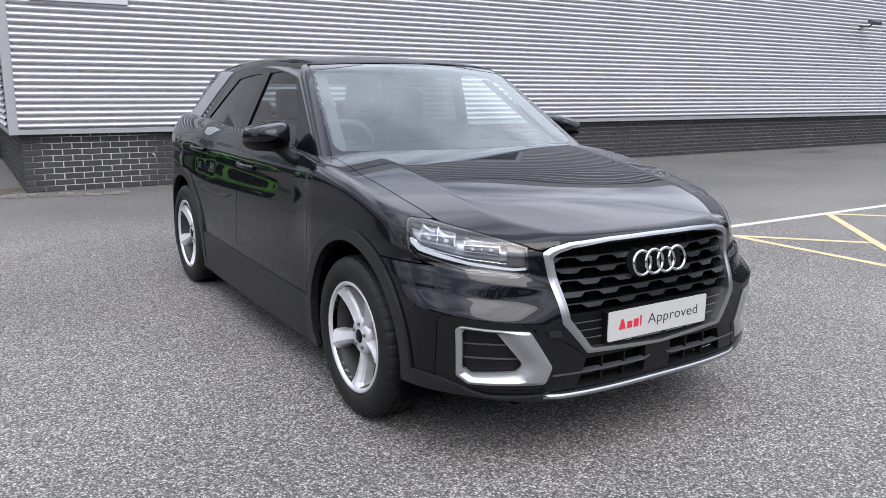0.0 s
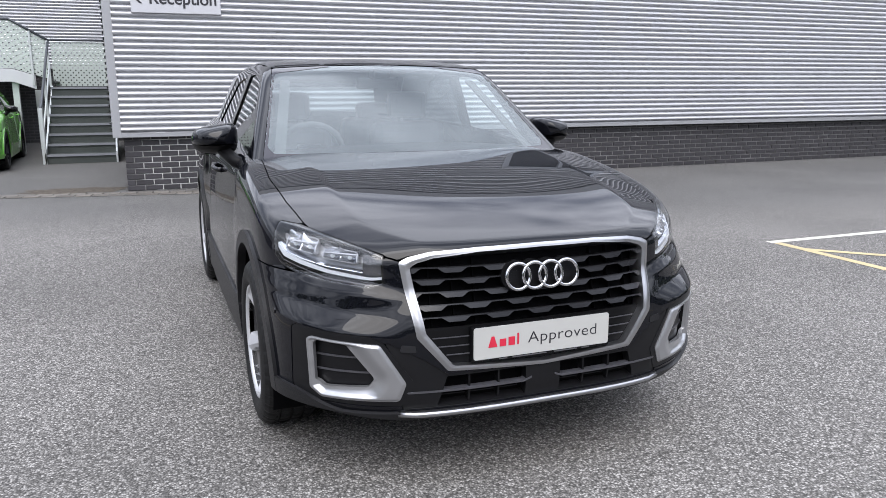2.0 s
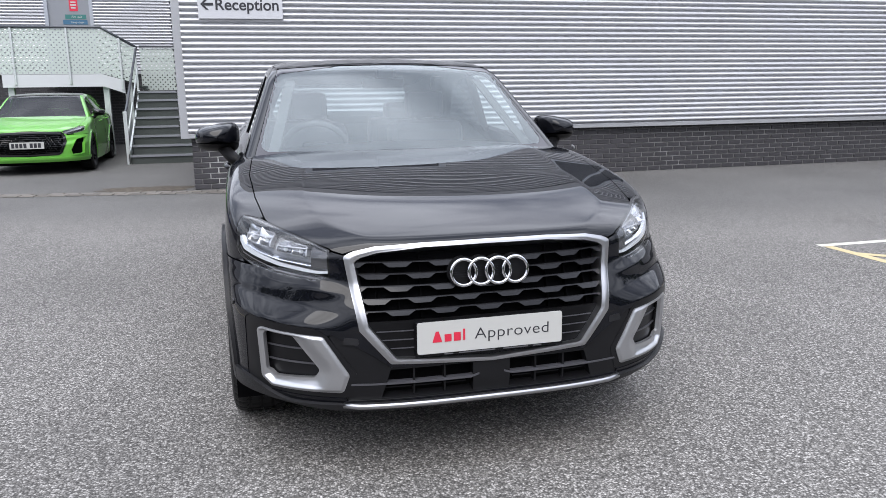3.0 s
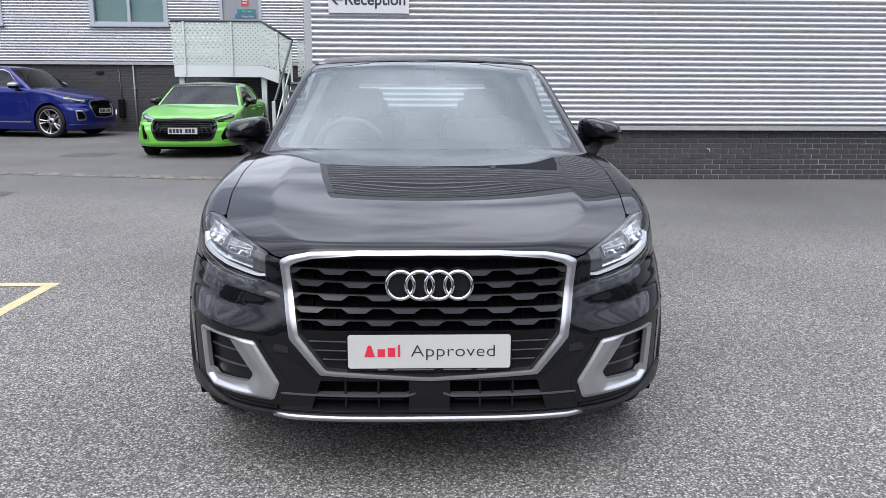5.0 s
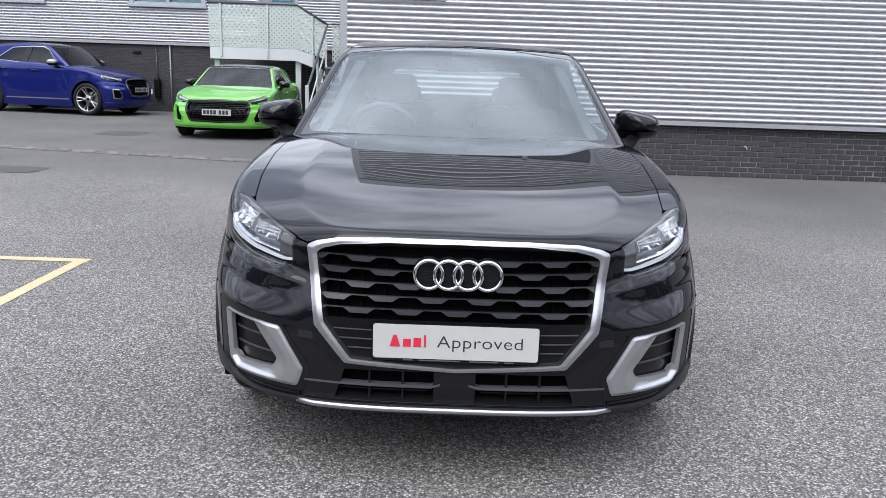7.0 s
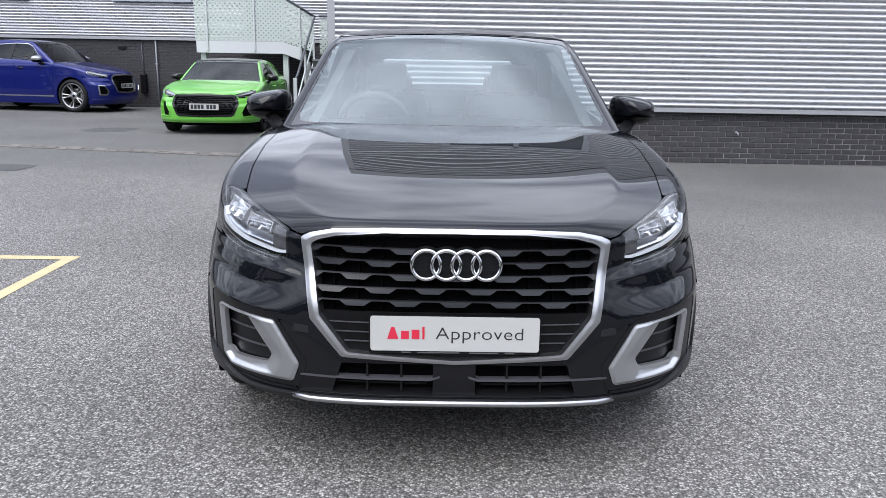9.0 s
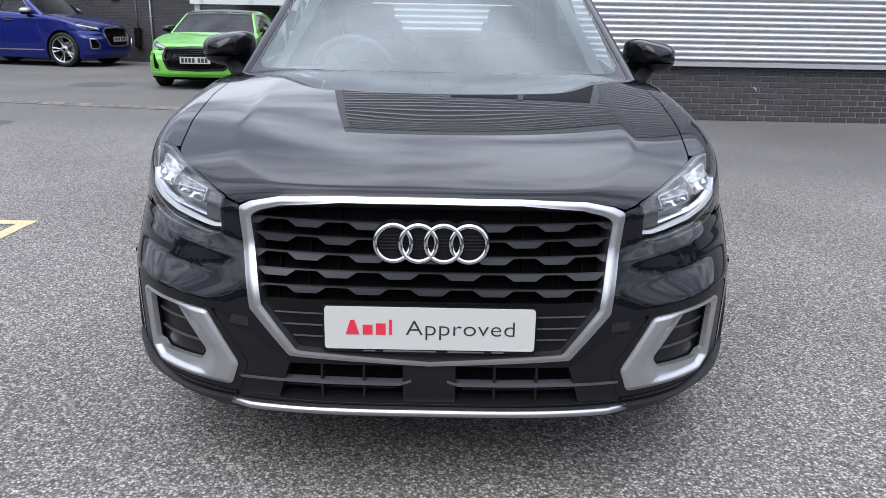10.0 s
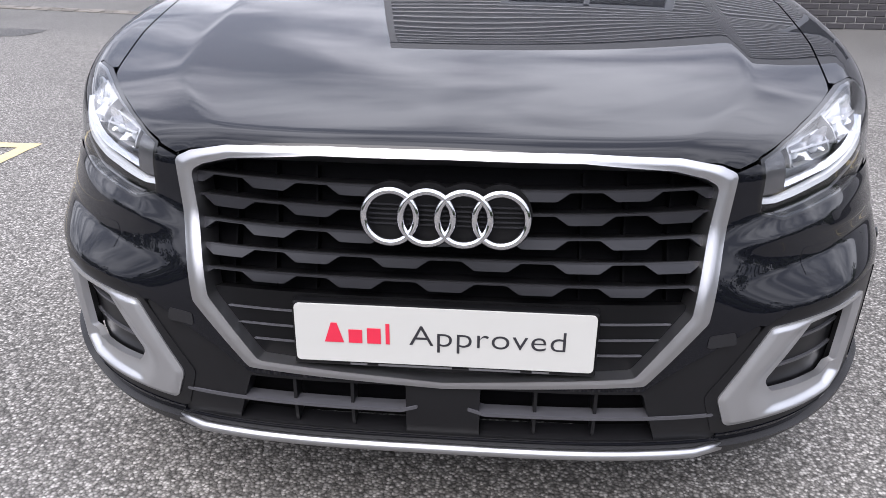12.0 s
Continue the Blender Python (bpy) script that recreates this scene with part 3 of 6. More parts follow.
def window(name, x0, x1, z0, z1):
    w = thing(name, "office window with a pale grey frame and a sill", "window")
    tagged(w, kind="structure")
    y = BACK_Y - 0.10
    box_part("sill", (x0 - 0.08, y - 0.08, z0 - 0.07), (x1 + 0.08, y + 0.2, z0), M_FRAME, w)
    box_part("frame", (x0 - 0.05, y - 0.03, z0), (x0 + 0.07, y + 0.12, z1), M_FRAME, w)
    box_part("frame", (x1 - 0.07, y - 0.03, z0), (x1 + 0.05, y + 0.12, z1), M_FRAME, w)
    box_part("frame", (x0 + 0.07, y - 0.03, z1 - 0.07), (x1 - 0.07, y + 0.12, z1), M_FRAME, w)
    box_part("frame", (x0 + 0.07, y - 0.01, z0), (x1 - 0.07, y + 0.12, z0 + 0.07), M_FRAME, w)
    mid = (x0 + x1) / 2
    box_part("mullion", (mid - 0.04, y - 0.015, z0 + 0.07), (mid + 0.04, y + 0.11, z1 - 0.07), M_FRAME, w)
    for a, b in ((x0 + 0.07, mid - 0.04), (mid + 0.04, x1 - 0.07)):
        box_part("pane", (a, y + 0.04, z0 + 0.07), (b, y + 0.052, z1 - 0.07), M_PANE, w, bevel=0)
    box_part("blind", (x0 + 0.08, y + 0.13, z0), (x1 - 0.08, y + 0.14, z1), M_BLIND, w, "pale green vertical blind", 0)
    return w


def high_window(name, x0, x1):
    """Dark two-light window in the cladding of the shed."""
    w = tagged(thing(name, "dark window with a pale frame high in the cladding", "window"), kind="structure")
    z0, z1, y = 3.56, 4.70, CLAD_Y - 0.05
    for a, b in ((x0 - 0.02, x0 + 0.10), (x1 - 0.10, x1 + 0.02), ((x0 + x1) / 2 - 0.04, (x0 + x1) / 2 + 0.04)):
        box_part("frame", (a, y, z0), (b, y + 0.09, z1), M_FRAME, w)
    box_part("sill", (x0 - 0.05, y - 0.05, z0 - 0.06), (x1 + 0.05, y + 0.09, z0), M_FRAME, w)
    box_part("frame", (x0 + 0.10, y, z1 - 0.06), (x1 - 0.10, y + 0.09, z1 + 0.02), M_FRAME, w)
    for a, b in ((x0 + 0.10, (x0 + x1) / 2 - 0.04), ((x0 + x1) / 2 + 0.04, x1 - 0.10)):
        box_part("pane", (a, y + 0.05, z0), (b, y + 0.062, z1 - 0.06), M_DARKPANE, w, bevel=0)


for k, (a, b) in enumerate(HIGH_WINDOWS):
    high_window("window_%d" % (k + 3), a, b)
for k, (a, b) in enumerate(WINDOWS):
    window("window_%d" % (k + 1), a, b, 2.92, 5.0)


def fire_door():
    d = tagged(thing("door_1", "grey steel fire exit door with safety notices", "door"), kind="structure")
    x0, x1 = DOOR
    y = BACK_Y - 0.08
    box_part("door_frame", (x0, y - 0.03, 1.76), (x0 + 0.09, y + 0.12, 3.95), M_FRAME, d)
    box_part("door_frame", (x1 - 0.09, y - 0.03, 1.76), (x1, y + 0.12, 3.95), M_FRAME, d)
    box_part("door_frame", (x0 + 0.09, y - 0.03, 3.86), (x1 - 0.09, y + 0.12, 3.95), M_FRAME, d)
    leaf = box_part("leaf", (x0 + 0.09, y + 0.02, 1.77), (x1 - 0.09, y + 0.07, 3.86), M_DOORGREY, d)
    cx = (x0 + x1) / 2
    box_part("notice", (cx + 0.02, y + 0.012, 3.43), (cx + 0.22, y + 0.0195, 3.73), M_RED, leaf, "red safety notice", 0)
    box_part("notice", (cx - 0.10, y + 0.012, 3.235), (cx + 0.40, y + 0.0195, 3.345), material("green_notice", (0.03, 0.15, 0.135), 0.4, grain=0.03), leaf, "green safety notice with white lettering", 0)
    box_part("notice", (cx - 0.16, y + 0.012, 3.10), (cx + 0.42, y + 0.0195, 3.215), material("blue_notice", (0.04, 0.12, 0.20), 0.4, grain=0.03), leaf, "blue safety notice with white lettering", 0)
    words("lettering", "Fire exit", 0.075, pose(cx + 0.05, y + 0.011, 3.264, 90, 0, 0), M_PLATE, leaf, "white lettering")
    words("lettering", "Keep clear", 0.075, pose(cx + 0.02, y + 0.011, 3.132, 90, 0, 0), M_PLATE, leaf, "white lettering")
    for z, a, b in ((3.65, 0.06, 0.18), (3.58, 0.05, 0.19), (3.51, 0.06, 0.17)):
        box_part("lettering", (cx + a, y + 0.006, z - 0.018), (cx + b, y + 0.0115, z + 0.018), M_PLATE, leaf, "", 0)


fire_door()


def reception_sign():
    s = thing("reception_sign", "pale grey wall sign with a black arrow and lettering", "sign")
    y = CLAD_Y - 0.06
    board = box_part("board", (-1.25, y - 0.03, 2.285), (-0.15, y + 0.03, 2.66), M_SIGN, s, bevel=0.006)
    bm = bmesh.new()
    pts = [(-1.215, 2.47), (-1.145, 2.54), (-1.110, 2.54), (-1.165, 2.487), (-1.05, 2.487), (-1.05, 2.453), (-1.165, 2.453), (-1.110, 2.40), (-1.145, 2.40)]
    prism(bm, pts, y - 0.034, y - 0.031)
    part("arrow", bm, M_INK, board)
    t = words("lettering", "Reception", 0.205, pose(-1.035, y - 0.032, 2.40, 90, 0, 0), M_INK, board, extrude=0.001, bold=0.0035)
    return t


reception_sign()


def wall_lamp():
    s = thing("wall_lamp", "small black floodlight on a bracket on the cladding", "lamp")
    x, z, y = 16.0, 2.78, CLAD_Y
    arm = tube_part("bracket", [(x, y - 0.02, z - 0.03), (x, y - 0.25, z - 0.02), (x, y - 0.32, z + 0.03)], 0.018, M_RAIL, s)
    bm = bmesh.new()
    box(bm, (-0.14, -0.09, -0.04), (0.14, 0.09, 0.04), 0.012, pose(x, y - 0.36, z + 0.06, 22))
    part("housing", bm, M_RAIL, s)
    box_part("base", (x - 0.06, y - 0.03, z - 0.09), (x + 0.06, y - 0.019, z + 0.04), M_RAIL, s)


wall_lamp()


# ---- fire escape ----
PLAT_Z, PLAT_Y0 = 1.75, 15.2
LAND_Z = 1.38                        # landing at the head of the stairs
STAIR_X0, STAIR_X1 = -2.88, -1.72


def perforated(name, parent, m, outline, holes_x, holes_z, step=0.054, r=0.0175):
    """A sheet in its x-z plane with rows of punched holes. outline(x) gives the foot and the head."""
    bm = bmesh.new()
    x0, x1 = holes_x
    z0, z1 = holes_z
    nx, nz = int((x1 - x0) / step), int((z1 - z0) / step)
    sx, sz = (x1 - x0) / nx, (z1 - z0) / nz
    vs, fs = [], []
    for i in range(nx):
        for j in range(nz):
            k = len(vs)
            cx, cz = x0 + (i + 0.5) * sx, z0 + (j + 0.5) * sz
            ring = []
            for q in range(8):
                w = 2 * math.pi * (q + 0.5) / 8
                c, s = math.cos(w), math.sin(w)
                e = max(abs(c), abs(s))
                px, pz = cx + sx / 2 * c / e, cz + sz / 2 * s / e
                hx, hz = cx + r * c, cz + r * s
                ring.append(((px, pz), (hx, hz)))
            punched = (i + j) % 2 == 0
            for (px, pz), (hx, hz) in ring:
                foot, head = outline(px)
                f2, h2 = outline(hx)
                vs.append((px, 0, foot + (head - foot) * (pz - z0) / (z1 - z0)))
                vs.append((hx, 0, f2 + (h2 - f2) * (hz - z0) / (z1 - z0)))
            for q in range(8):
                p = (q + 1) % 8
                fs.append((k + 2 * q, k + 2 * p, k + 2 * p + 1, k + 2 * q + 1))
            if not punched:
                fs.append(tuple(k + 2 * q + 1 for q in range(8)))
            # square corners of the cell
            for q, (ex, ez) in ((0, (1, 1)), (2, (-1, 1)), (4, (-1, -1)), (6, (1, -1))):
                px, pz = cx + ex * sx / 2, cz + ez * sz / 2
                foot, head = outline(px)
                vs.append((px, 0, foot + (head - foot) * (pz - z0) / (z1 - z0)))
                fs.append((k + 2 * q, len(vs) - 1, k + 2 * ((q + 1) % 8)))
    bm.free()
    ob = mesh_part(name, vs, fs, M_PERF, parent)
    ob.matrix_basis = m
    sol = ob.modifiers.new("thickness", "SOLIDIFY")
    sol.thickness = 0.004
    return ob


def fire_escape():
    s = thing("fire_escape", "galvanised steel landing with perforated guard panels and stairs", "fire escape")
    y0, y1 = PLAT_Y0, BACK_Y - 0.12
    xl, xr = -5.60, -3.62
    box_part("deck", (xl, y0, PLAT_Z - 0.05), (xr, y1, PLAT_Z), M_TREAD, s, bevel=0)
    box_part("landing", (STAIR_X0 - 0.05, y0 - 0.3, LAND_Z - 0.05), (STAIR_X1, y0 + 1.2, LAND_Z), M_TREAD, s, bevel=0)
    for k in range(2):
        z = LAND_Z + (PLAT_Z - LAND_Z) * (k + 1) / 3
        box_part("step", (xr + 0.48 - 0.24 * k, y0, z - 0.04), (xr + 0.76 - 0.24 * k, y0 + 1.2, z), M_TREAD, s, bevel=0.003)
    bm = bmesh.new()
    prism(bm, [(xl, PLAT_Z - 0.26), (xr, PLAT_Z - 0.26), (xr + 0.42, PLAT_Z - 0.41), (xr + 0.42, PLAT_Z - 0.13), (xr + 0.0, PLAT_Z + 0.0), (xl, PLAT_Z + 0.0)], y0 - 0.06, y0 - 0.01)
    part("fascia", bm, M_WHITEPAINT, s, "white painted steel fascia beam")
    for x in (xl + 0.12, xr + 0.02):
        box_part("leg", (x - 0.06, y0 + 0.05, 0), (x + 0.06, y0 + 0.17, PLAT_Z - 0.06), M_GALV, s)
    box_part("leg", (-3.42, y0 + 1.6, 0), (-3.30, y0 + 1.72, LAND_Z - 0.06), M_GALV, s)
    def top(x):
        return PLAT_Z + 0.95 if x < xr + 0.03 else PLAT_Z + 0.95 - (x - xr - 0.03) * 0.60
    def foot(x):
        return PLAT_Z + 0.012 if x < xr else PLAT_Z + 0.012 - (x - xr) * 0.32
    edges = [xl - 0.03, -5.34, -4.27, -3.24, -2.93]
    for a, b in zip(edges, edges[1:]):
        perforated("guard_panel", s, pose(0, y0 - 0.05, 0), lambda x: (foot(x), top(x)), (a + 0.01, b - 0.01), (0, 1.0))
    for x in edges[1:]:
        box_part("post", (x - 0.022, y0 - 0.09, foot(x) - 0.22), (x + 0.022, y0 - 0.062, top(x) + 0.01), M_GALV, s)
    tube_part("handrail", [(xl - 0.03, y0 - 0.06, top(-5) + 0.03), (xr + 0.03, y0 - 0.06, top(xr) + 0.03), (-2.88, y0 - 0.06, top(-2.88) + 0.03)], 0.026, M_RAIL, s)
    # the flight that drops towards the yard
    sy0, risers = 12.62, 8
    dx = STAIR_X0 - 0.03
    tube_part("handrail", [(dx, y0 - 0.05, top(-2.88) + 0.02), (dx, sy0 + 0.25, 1.06), (dx, sy0 + 0.02, 0.98)], 0.026, M_RAIL, s)
    tube_part("handrail", [(dx, y0 - 0.05, LAND_Z + 0.50), (dx, sy0 + 0.25, 0.62)], 0.018, M_GALV, s)
    box_part("newel_post", (dx - 0.04, sy0 - 0.03, 0), (dx + 0.03, sy0 + 0.03, 1.0), M_GALV, s)
    box_part("newel_post", (dx - 0.03, sy0 + 1.2, 0.55), (dx + 0.02, sy0 + 1.25, 1.55), M_GALV, s)
    for k in range(risers):
        z = LAND_Z * (k + 1) / risers
        y = sy0 + 0.28 * k
        st = box_part("step", (STAIR_X0, y, z - 0.035), (STAIR_X1, y + 0.30, z), M_TREAD, s, bevel=0.003)
        box_part("nosing", (STAIR_X0, y - 0.006, z - 0.04), (STAIR_X1, y - 0.001, z + 0.002), M_DOORGREY, st, bevel=0)
        box_part("riser", (STAIR_X0, y + 0.02, z - LAND_Z / risers), (STAIR_X1, y + 0.03, z - 0.036), M_TREAD, st, "ribbed steel riser", 0)
    for x in (STAIR_X0 - 0.03, STAIR_X1 + 0.0):
        bm = bmesh.new()
        prism(bm, [(sy0 - 0.03, 0.0), (sy0 + 0.30, 0.0), (y0 - 0.2, LAND_Z - 0.35), (y0 - 0.2, LAND_Z + 0.02), (sy0 - 0.03, 0.20)], x, x + 0.03, "x")
        part("stringer", bm, M_GALV, s)
    yb = y0 + 1.2
    perforated("guard_panel", s, pose(0, yb, 0), lambda x: (LAND_Z + 0.02, LAND_Z + 0.98), (STAIR_X0 - 0.10, CORNER_X - 0.15), (0, 1.0))
    tube_part("handrail", [(STAIR_X0 - 0.10, yb - 0.02, LAND_Z + 1.02), (CORNER_X - 0.15, yb - 0.02, LAND_Z + 1.02)], 0.026, M_RAIL, s)
    return s


fire_escape()


def overflow_pipe(x, z):
    p = thing("overflow_pipe", "short white plastic overflow pipe in the brick plinth", "pipe", "overflow pipes")
    y = WALL_Y - 0.02
    v, f = tube([(x, y + 0.05, z + 0.004), (x, y - 0.05, z), (x + 0.004, y - 0.062, z - 0.012), (x + 0.006, y - 0.066, z - 0.040)], 0.008, 10)
    mesh_part("pipe", v, f, M_TRIM, p, "", True)
    box_part("collar", (x - 0.014, y - 0.004, z - 0.012), (x + 0.014, y + 0.004, z + 0.018), M_TRIM, p, bevel=0.002)


overflow_pipe(0.06, 0.42)
overflow_pipe(4.18, 0.44)


def back_wall_fittings():
    c = thing("cable_box", "black cable and hanging socket box on the brick wall", "cable box")
    x, y = -8.35, BACK_Y - 0.03
    tube_part("cable", [(x, y - 0.01, 1.84), (x + 0.01, y - 0.015, 1.1), (x + 0.03, y - 0.02, 0.9)], 0.014, M_RAIL, c)
    bm = bmesh.new()
    box(bm, (x - 0.06, y - 0.14, 0.38), (x + 0.10, y - 0.0, 0.92), 0.03)
    part("socket_box", bm, M_DARKPLASTIC, c)
    p = thing("downpipe", "thin grey conduit running down the brick wall", "pipe")
    tube_part("pipe", [(-7.95, y - 0.03, 0.1), (-7.95, y - 0.03, 1.85)], 0.022, M_DOORGREY, p)
    box_part("pipe_clip", (-7.99, y - 0.062, 1.18), (-7.91, y - 0.0, 1.22), M_DOORGREY, p)
    v = thing("air_brick", "small dark ventilation grille in the brick wall", "vent")
    box_part("vent_frame", (-9.0, y - 0.01, 1.58), (-8.78, y + 0.005, 1.66), M_DARKPLASTIC, v)
    for k in range(3):
        box_part("vent_slat", (-8.99, y - 0.018, 1.59 + 0.024 * k), (-8.79, y - 0.0105, 1.602 + 0.024 * k), M_PLASTIC, v, bevel=0)


back_wall_fittings()


# ---- drainage channel of stone setts ----
def sett_channel():
    a, b = Vector((-9.5, 9.30, 0)), Vector((-0.35, 7.46, 0))
    d = (b - a).normalized()
    s = Vector((-d.y, d.x, 0))
    vs = []
    for p in (a, b):
        vs += [p - s * 0.16 + Vector((0, 0, 0.004)), p + s * 0.16 + Vector((0, 0, 0.004))]
    bed = mesh_part("pavement_channel", vs, [(0, 2, 3, 1)], M_CONCRETE)
    tagged(bed, "row of worn stone setts across the yard entrance", "paving", kind="structure")
    me = bpy.data.meshes.new("sett")
    bm = bmesh.new()
    box(bm, (-0.096, -0.068, 0.0), (0.096, 0.068, 0.022), 0.01)
    bm.to_mesh(me)
    bm.free()
    me.materials.append(M_SETT)
    rng = random.Random(5)
    n = int((b - a).length / 0.206)
    for r in (-1, 1):
        for k in range(n):
            p = a + d * ((k + 0.5 + 0.25 * r) * 0.206) + s * (0.074 * r)
            o = new("sett", me)
            o.parent = bed
            o.matrix_basis = pose(p.x, p.y, -0.008 + rng.uniform(-0.004, 0.003), rng.uniform(-1.5, 1.5), rng.uniform(-1.5, 1.5), math.degrees(math.atan2(d.y, d.x)) + rng.uniform(-1.5, 1.5))


LATER.append("setts")


# ---- car bodies: one smooth solid, cut into panels ----
def smin(a, b, k):
    h = np.clip(0.5 + 0.5 * (b - a) / k, 0, 1)
    return b * (1 - h) + a * h - k * h * (1 - h)


def ease(a, b, v):
    u = np.clip((v - a) / (b - a), 0, 1)
    return u * u * (3 - 2 * u)


def curve(v, knots):
    """A smooth curve through (v, value) knots."""
    ks = np.array(knots, float)
    xs, ys = ks[:, 0], ks[:, 1]
    m = np.gradient(ys, xs)
    i = np.clip(np.searchsorted(xs, v) - 1, 0, len(xs) - 2)
    h = xs[i + 1] - xs[i]
    u = np.clip((v - xs[i]) / h, 0, 1)
    return ((1 + 2 * u) * (1 - u) ** 2 * ys[i] + u * (1 - u) ** 2 * h * m[i] + u * u * (3 - 2 * u) * ys[i + 1] + u * u * (u - 1) * h * m[i + 1])


NOSE = [(0.12, 0.66), (0.20, 0.765), (0.285, 0.822), (0.42, 0.836), (0.56, 0.826), (0.72, 0.797), (0.80, 0.785), (1.1, 0.785)]
CHEEK = [(0.0, 0.42), (0.12, 0.66), (0.20, 0.765), (0.285, 0.822), (0.42, 0.840), (0.537, 0.849), (0.598, 0.803), (0.660, 0.826), (0.699, 0.799), (0.72, 0.795), (0.80, 0.789), (0.90, 0.787), (1.1, 0.785), (1.3, 0.785)]
CREST = [(-0.95, 0.74), (-0.87, 0.785), (-0.79, 0.828), (-0.69, 0.856), (-0.48, 0.908), (-0.20, 0.960), (0.10, 1.012), (0.45, 1.062), (0.80, 1.086), (1.60, 1.142), (2.40, 1.168), (3.40, 1.168)]


def softened(knots, reach):
    """The curve through the knots, averaged over a reach, as closely spaced knots."""
    v = np.arange(knots[0][0] - 0.3, knots[-1][0] + 0.3, 0.01)
    k = np.exp(-0.5 * (np.arange(-40, 41) * 0.01 / reach) ** 2)
    a, b = np.polyfit([q[0] for q in knots[:2]], [q[1] for q in knots[:2]], 1)
    w = np.where(v < knots[0][0], a * v + b, curve(v, knots))
    w = np.convolve(np.pad(w, 40, mode="edge"), k / k.sum(), mode="valid")
    return list(zip(v, w))


SOFT_CREST = softened(CREST, 0.07)


def folded(knots, reach):
    """Straight runs between the knots, their edges eased over a short reach."""
    v = np.arange(knots[0][0], knots[-1][0], 0.001)
    k = np.exp(-0.5 * (np.arange(-30, 31) * 0.001 / reach) ** 2)
    w = np.interp(v, [q[0] for q in knots], [q[1] for q in knots])
    return v, np.convolve(np.pad(w, 30, mode="edge"), k / k.sum(), mode="valid")


CHEEK_V, CHEEK_W = folded(CHEEK, 0.0045)
CREASE = [(-0.85, 0.30), (-0.78, 0.345), (-0.70, 0.410), (-0.60, 0.492), (-0.50, 0.545), (-0.38, 0.565), (-0.15, 0.572), (0.20, 0.572), (0.50, 0.572)]
ROOF = [(0.6, 1.40), (1.05, 1.464), (1.35, 1.500), (1.70, 1.512), (2.10, 1.502), (2.60, 1.462), (3.10, 1.385), (3.5, 1.30)]


def body(P, shaped=True):
    """Positive inside the lower body; metres, nose towards -y, front axle at y = 0."""
    x, y, z = np.abs(P[:, 0]), P[:, 1], P[:, 2]
    side = 0.886 - 0.055 * np.maximum(0, z - 0.74) - 3.0 * np.maximum(0, z - 0.925) ** 2 - 0.25 * np.maximum(0, 0.52 - z) ** 2
    # the doors widen towards the sill, under a shoulder line
    side = side + (0.004 - 0.095 * np.clip(z - 0.46, 0, 0.17) - 0.046 * np.clip(z - 0.63, 0, 0.29) + 0.05 * np.maximum(0, z - 0.93)) * ease(0.40, 0.66, y) * (1 - ease(1.9, 2.25, y))
    side = side - 0.009 * np.clip((y - 1.35) / 0.85, -1, 1) ** 2 * ease(0.38, 0.50, y) * (1 - ease(2.05, 2.3, y))
    side = side + 0.003 * np.exp(-((z - 0.93) / 0.035) ** 2) * ease(-0.2, 0.3, y) - 0.045 * np.maximum(0, (y - 2.2) / 1.1) ** 2
    f1 = side - x
    n = 3.2 - 0.7 * ease(0.55, 0.70, z)
    A = 0.900 + 0.017 * ease(0.55, 0.70, z) - 0.026 * ease(0.74, 0.90, z)
    # the lower fold runs out towards the grille
    cheek = np.clip((x - 0.470) / (0.09 + 0.15 * (1 - ease(0.60, 0.66, z))), 0, 1) if shaped else 0.0
    b = curve(z, NOSE) * (1 - cheek) + np.interp(z - 0.13 * (np.clip(x, 0.45, 0.84) - 0.48), CHEEK_V, CHEEK_W) * cheek
    yy = np.maximum(0, -y)
    f2 = 0.84 * (1 - ((x / A) ** n + (yy / b) ** n) ** (1 / n))
    # the corner is planed flatter where the lamp sits
    th = np.degrees(np.arctan2(x, 0.15 - y))
    f2 = f2 - 0.017 * ease(31.0, 43.0, th) * (1 - 0.5 * ease(56.0, 72.0, th)) * ease(0.655, 0.735, z)
    y3 = np.maximum(0, y - 2.6)
    f3 = 0.80 * (1 - ((x / 0.91) ** 3 + (y3 / 0.765) ** 3) ** (1 / 3))
    crown = 0.098 - 0.078 * ease(-0.85, -0.10, y)
    # a crease runs back from each corner of the grille; the bonnet falls away outside it
    d = x - curve(np.clip(y, -0.85, 0.5), CREASE)
    fall = 0.16 - 0.06 * ease(-0.60, 0.10, y)
    top = curve(y, SOFT_CREST) - crown * x * x - fall * 0.5 * (d + np.sqrt(d * d + 0.00003)) * (1 - ease(0.3, 0.6, y)) - 0.05 * x * x * ease(0.3, 0.6, y)
    f4 = (top - z) * 0.97
    k = 0.045
    return smin(smin(smin(f1, f2, 0.05), f3, 0.05), f4, k)


def nose(P):
    """The body with a plain nose, on which the grille sits."""
    return body(P, False)


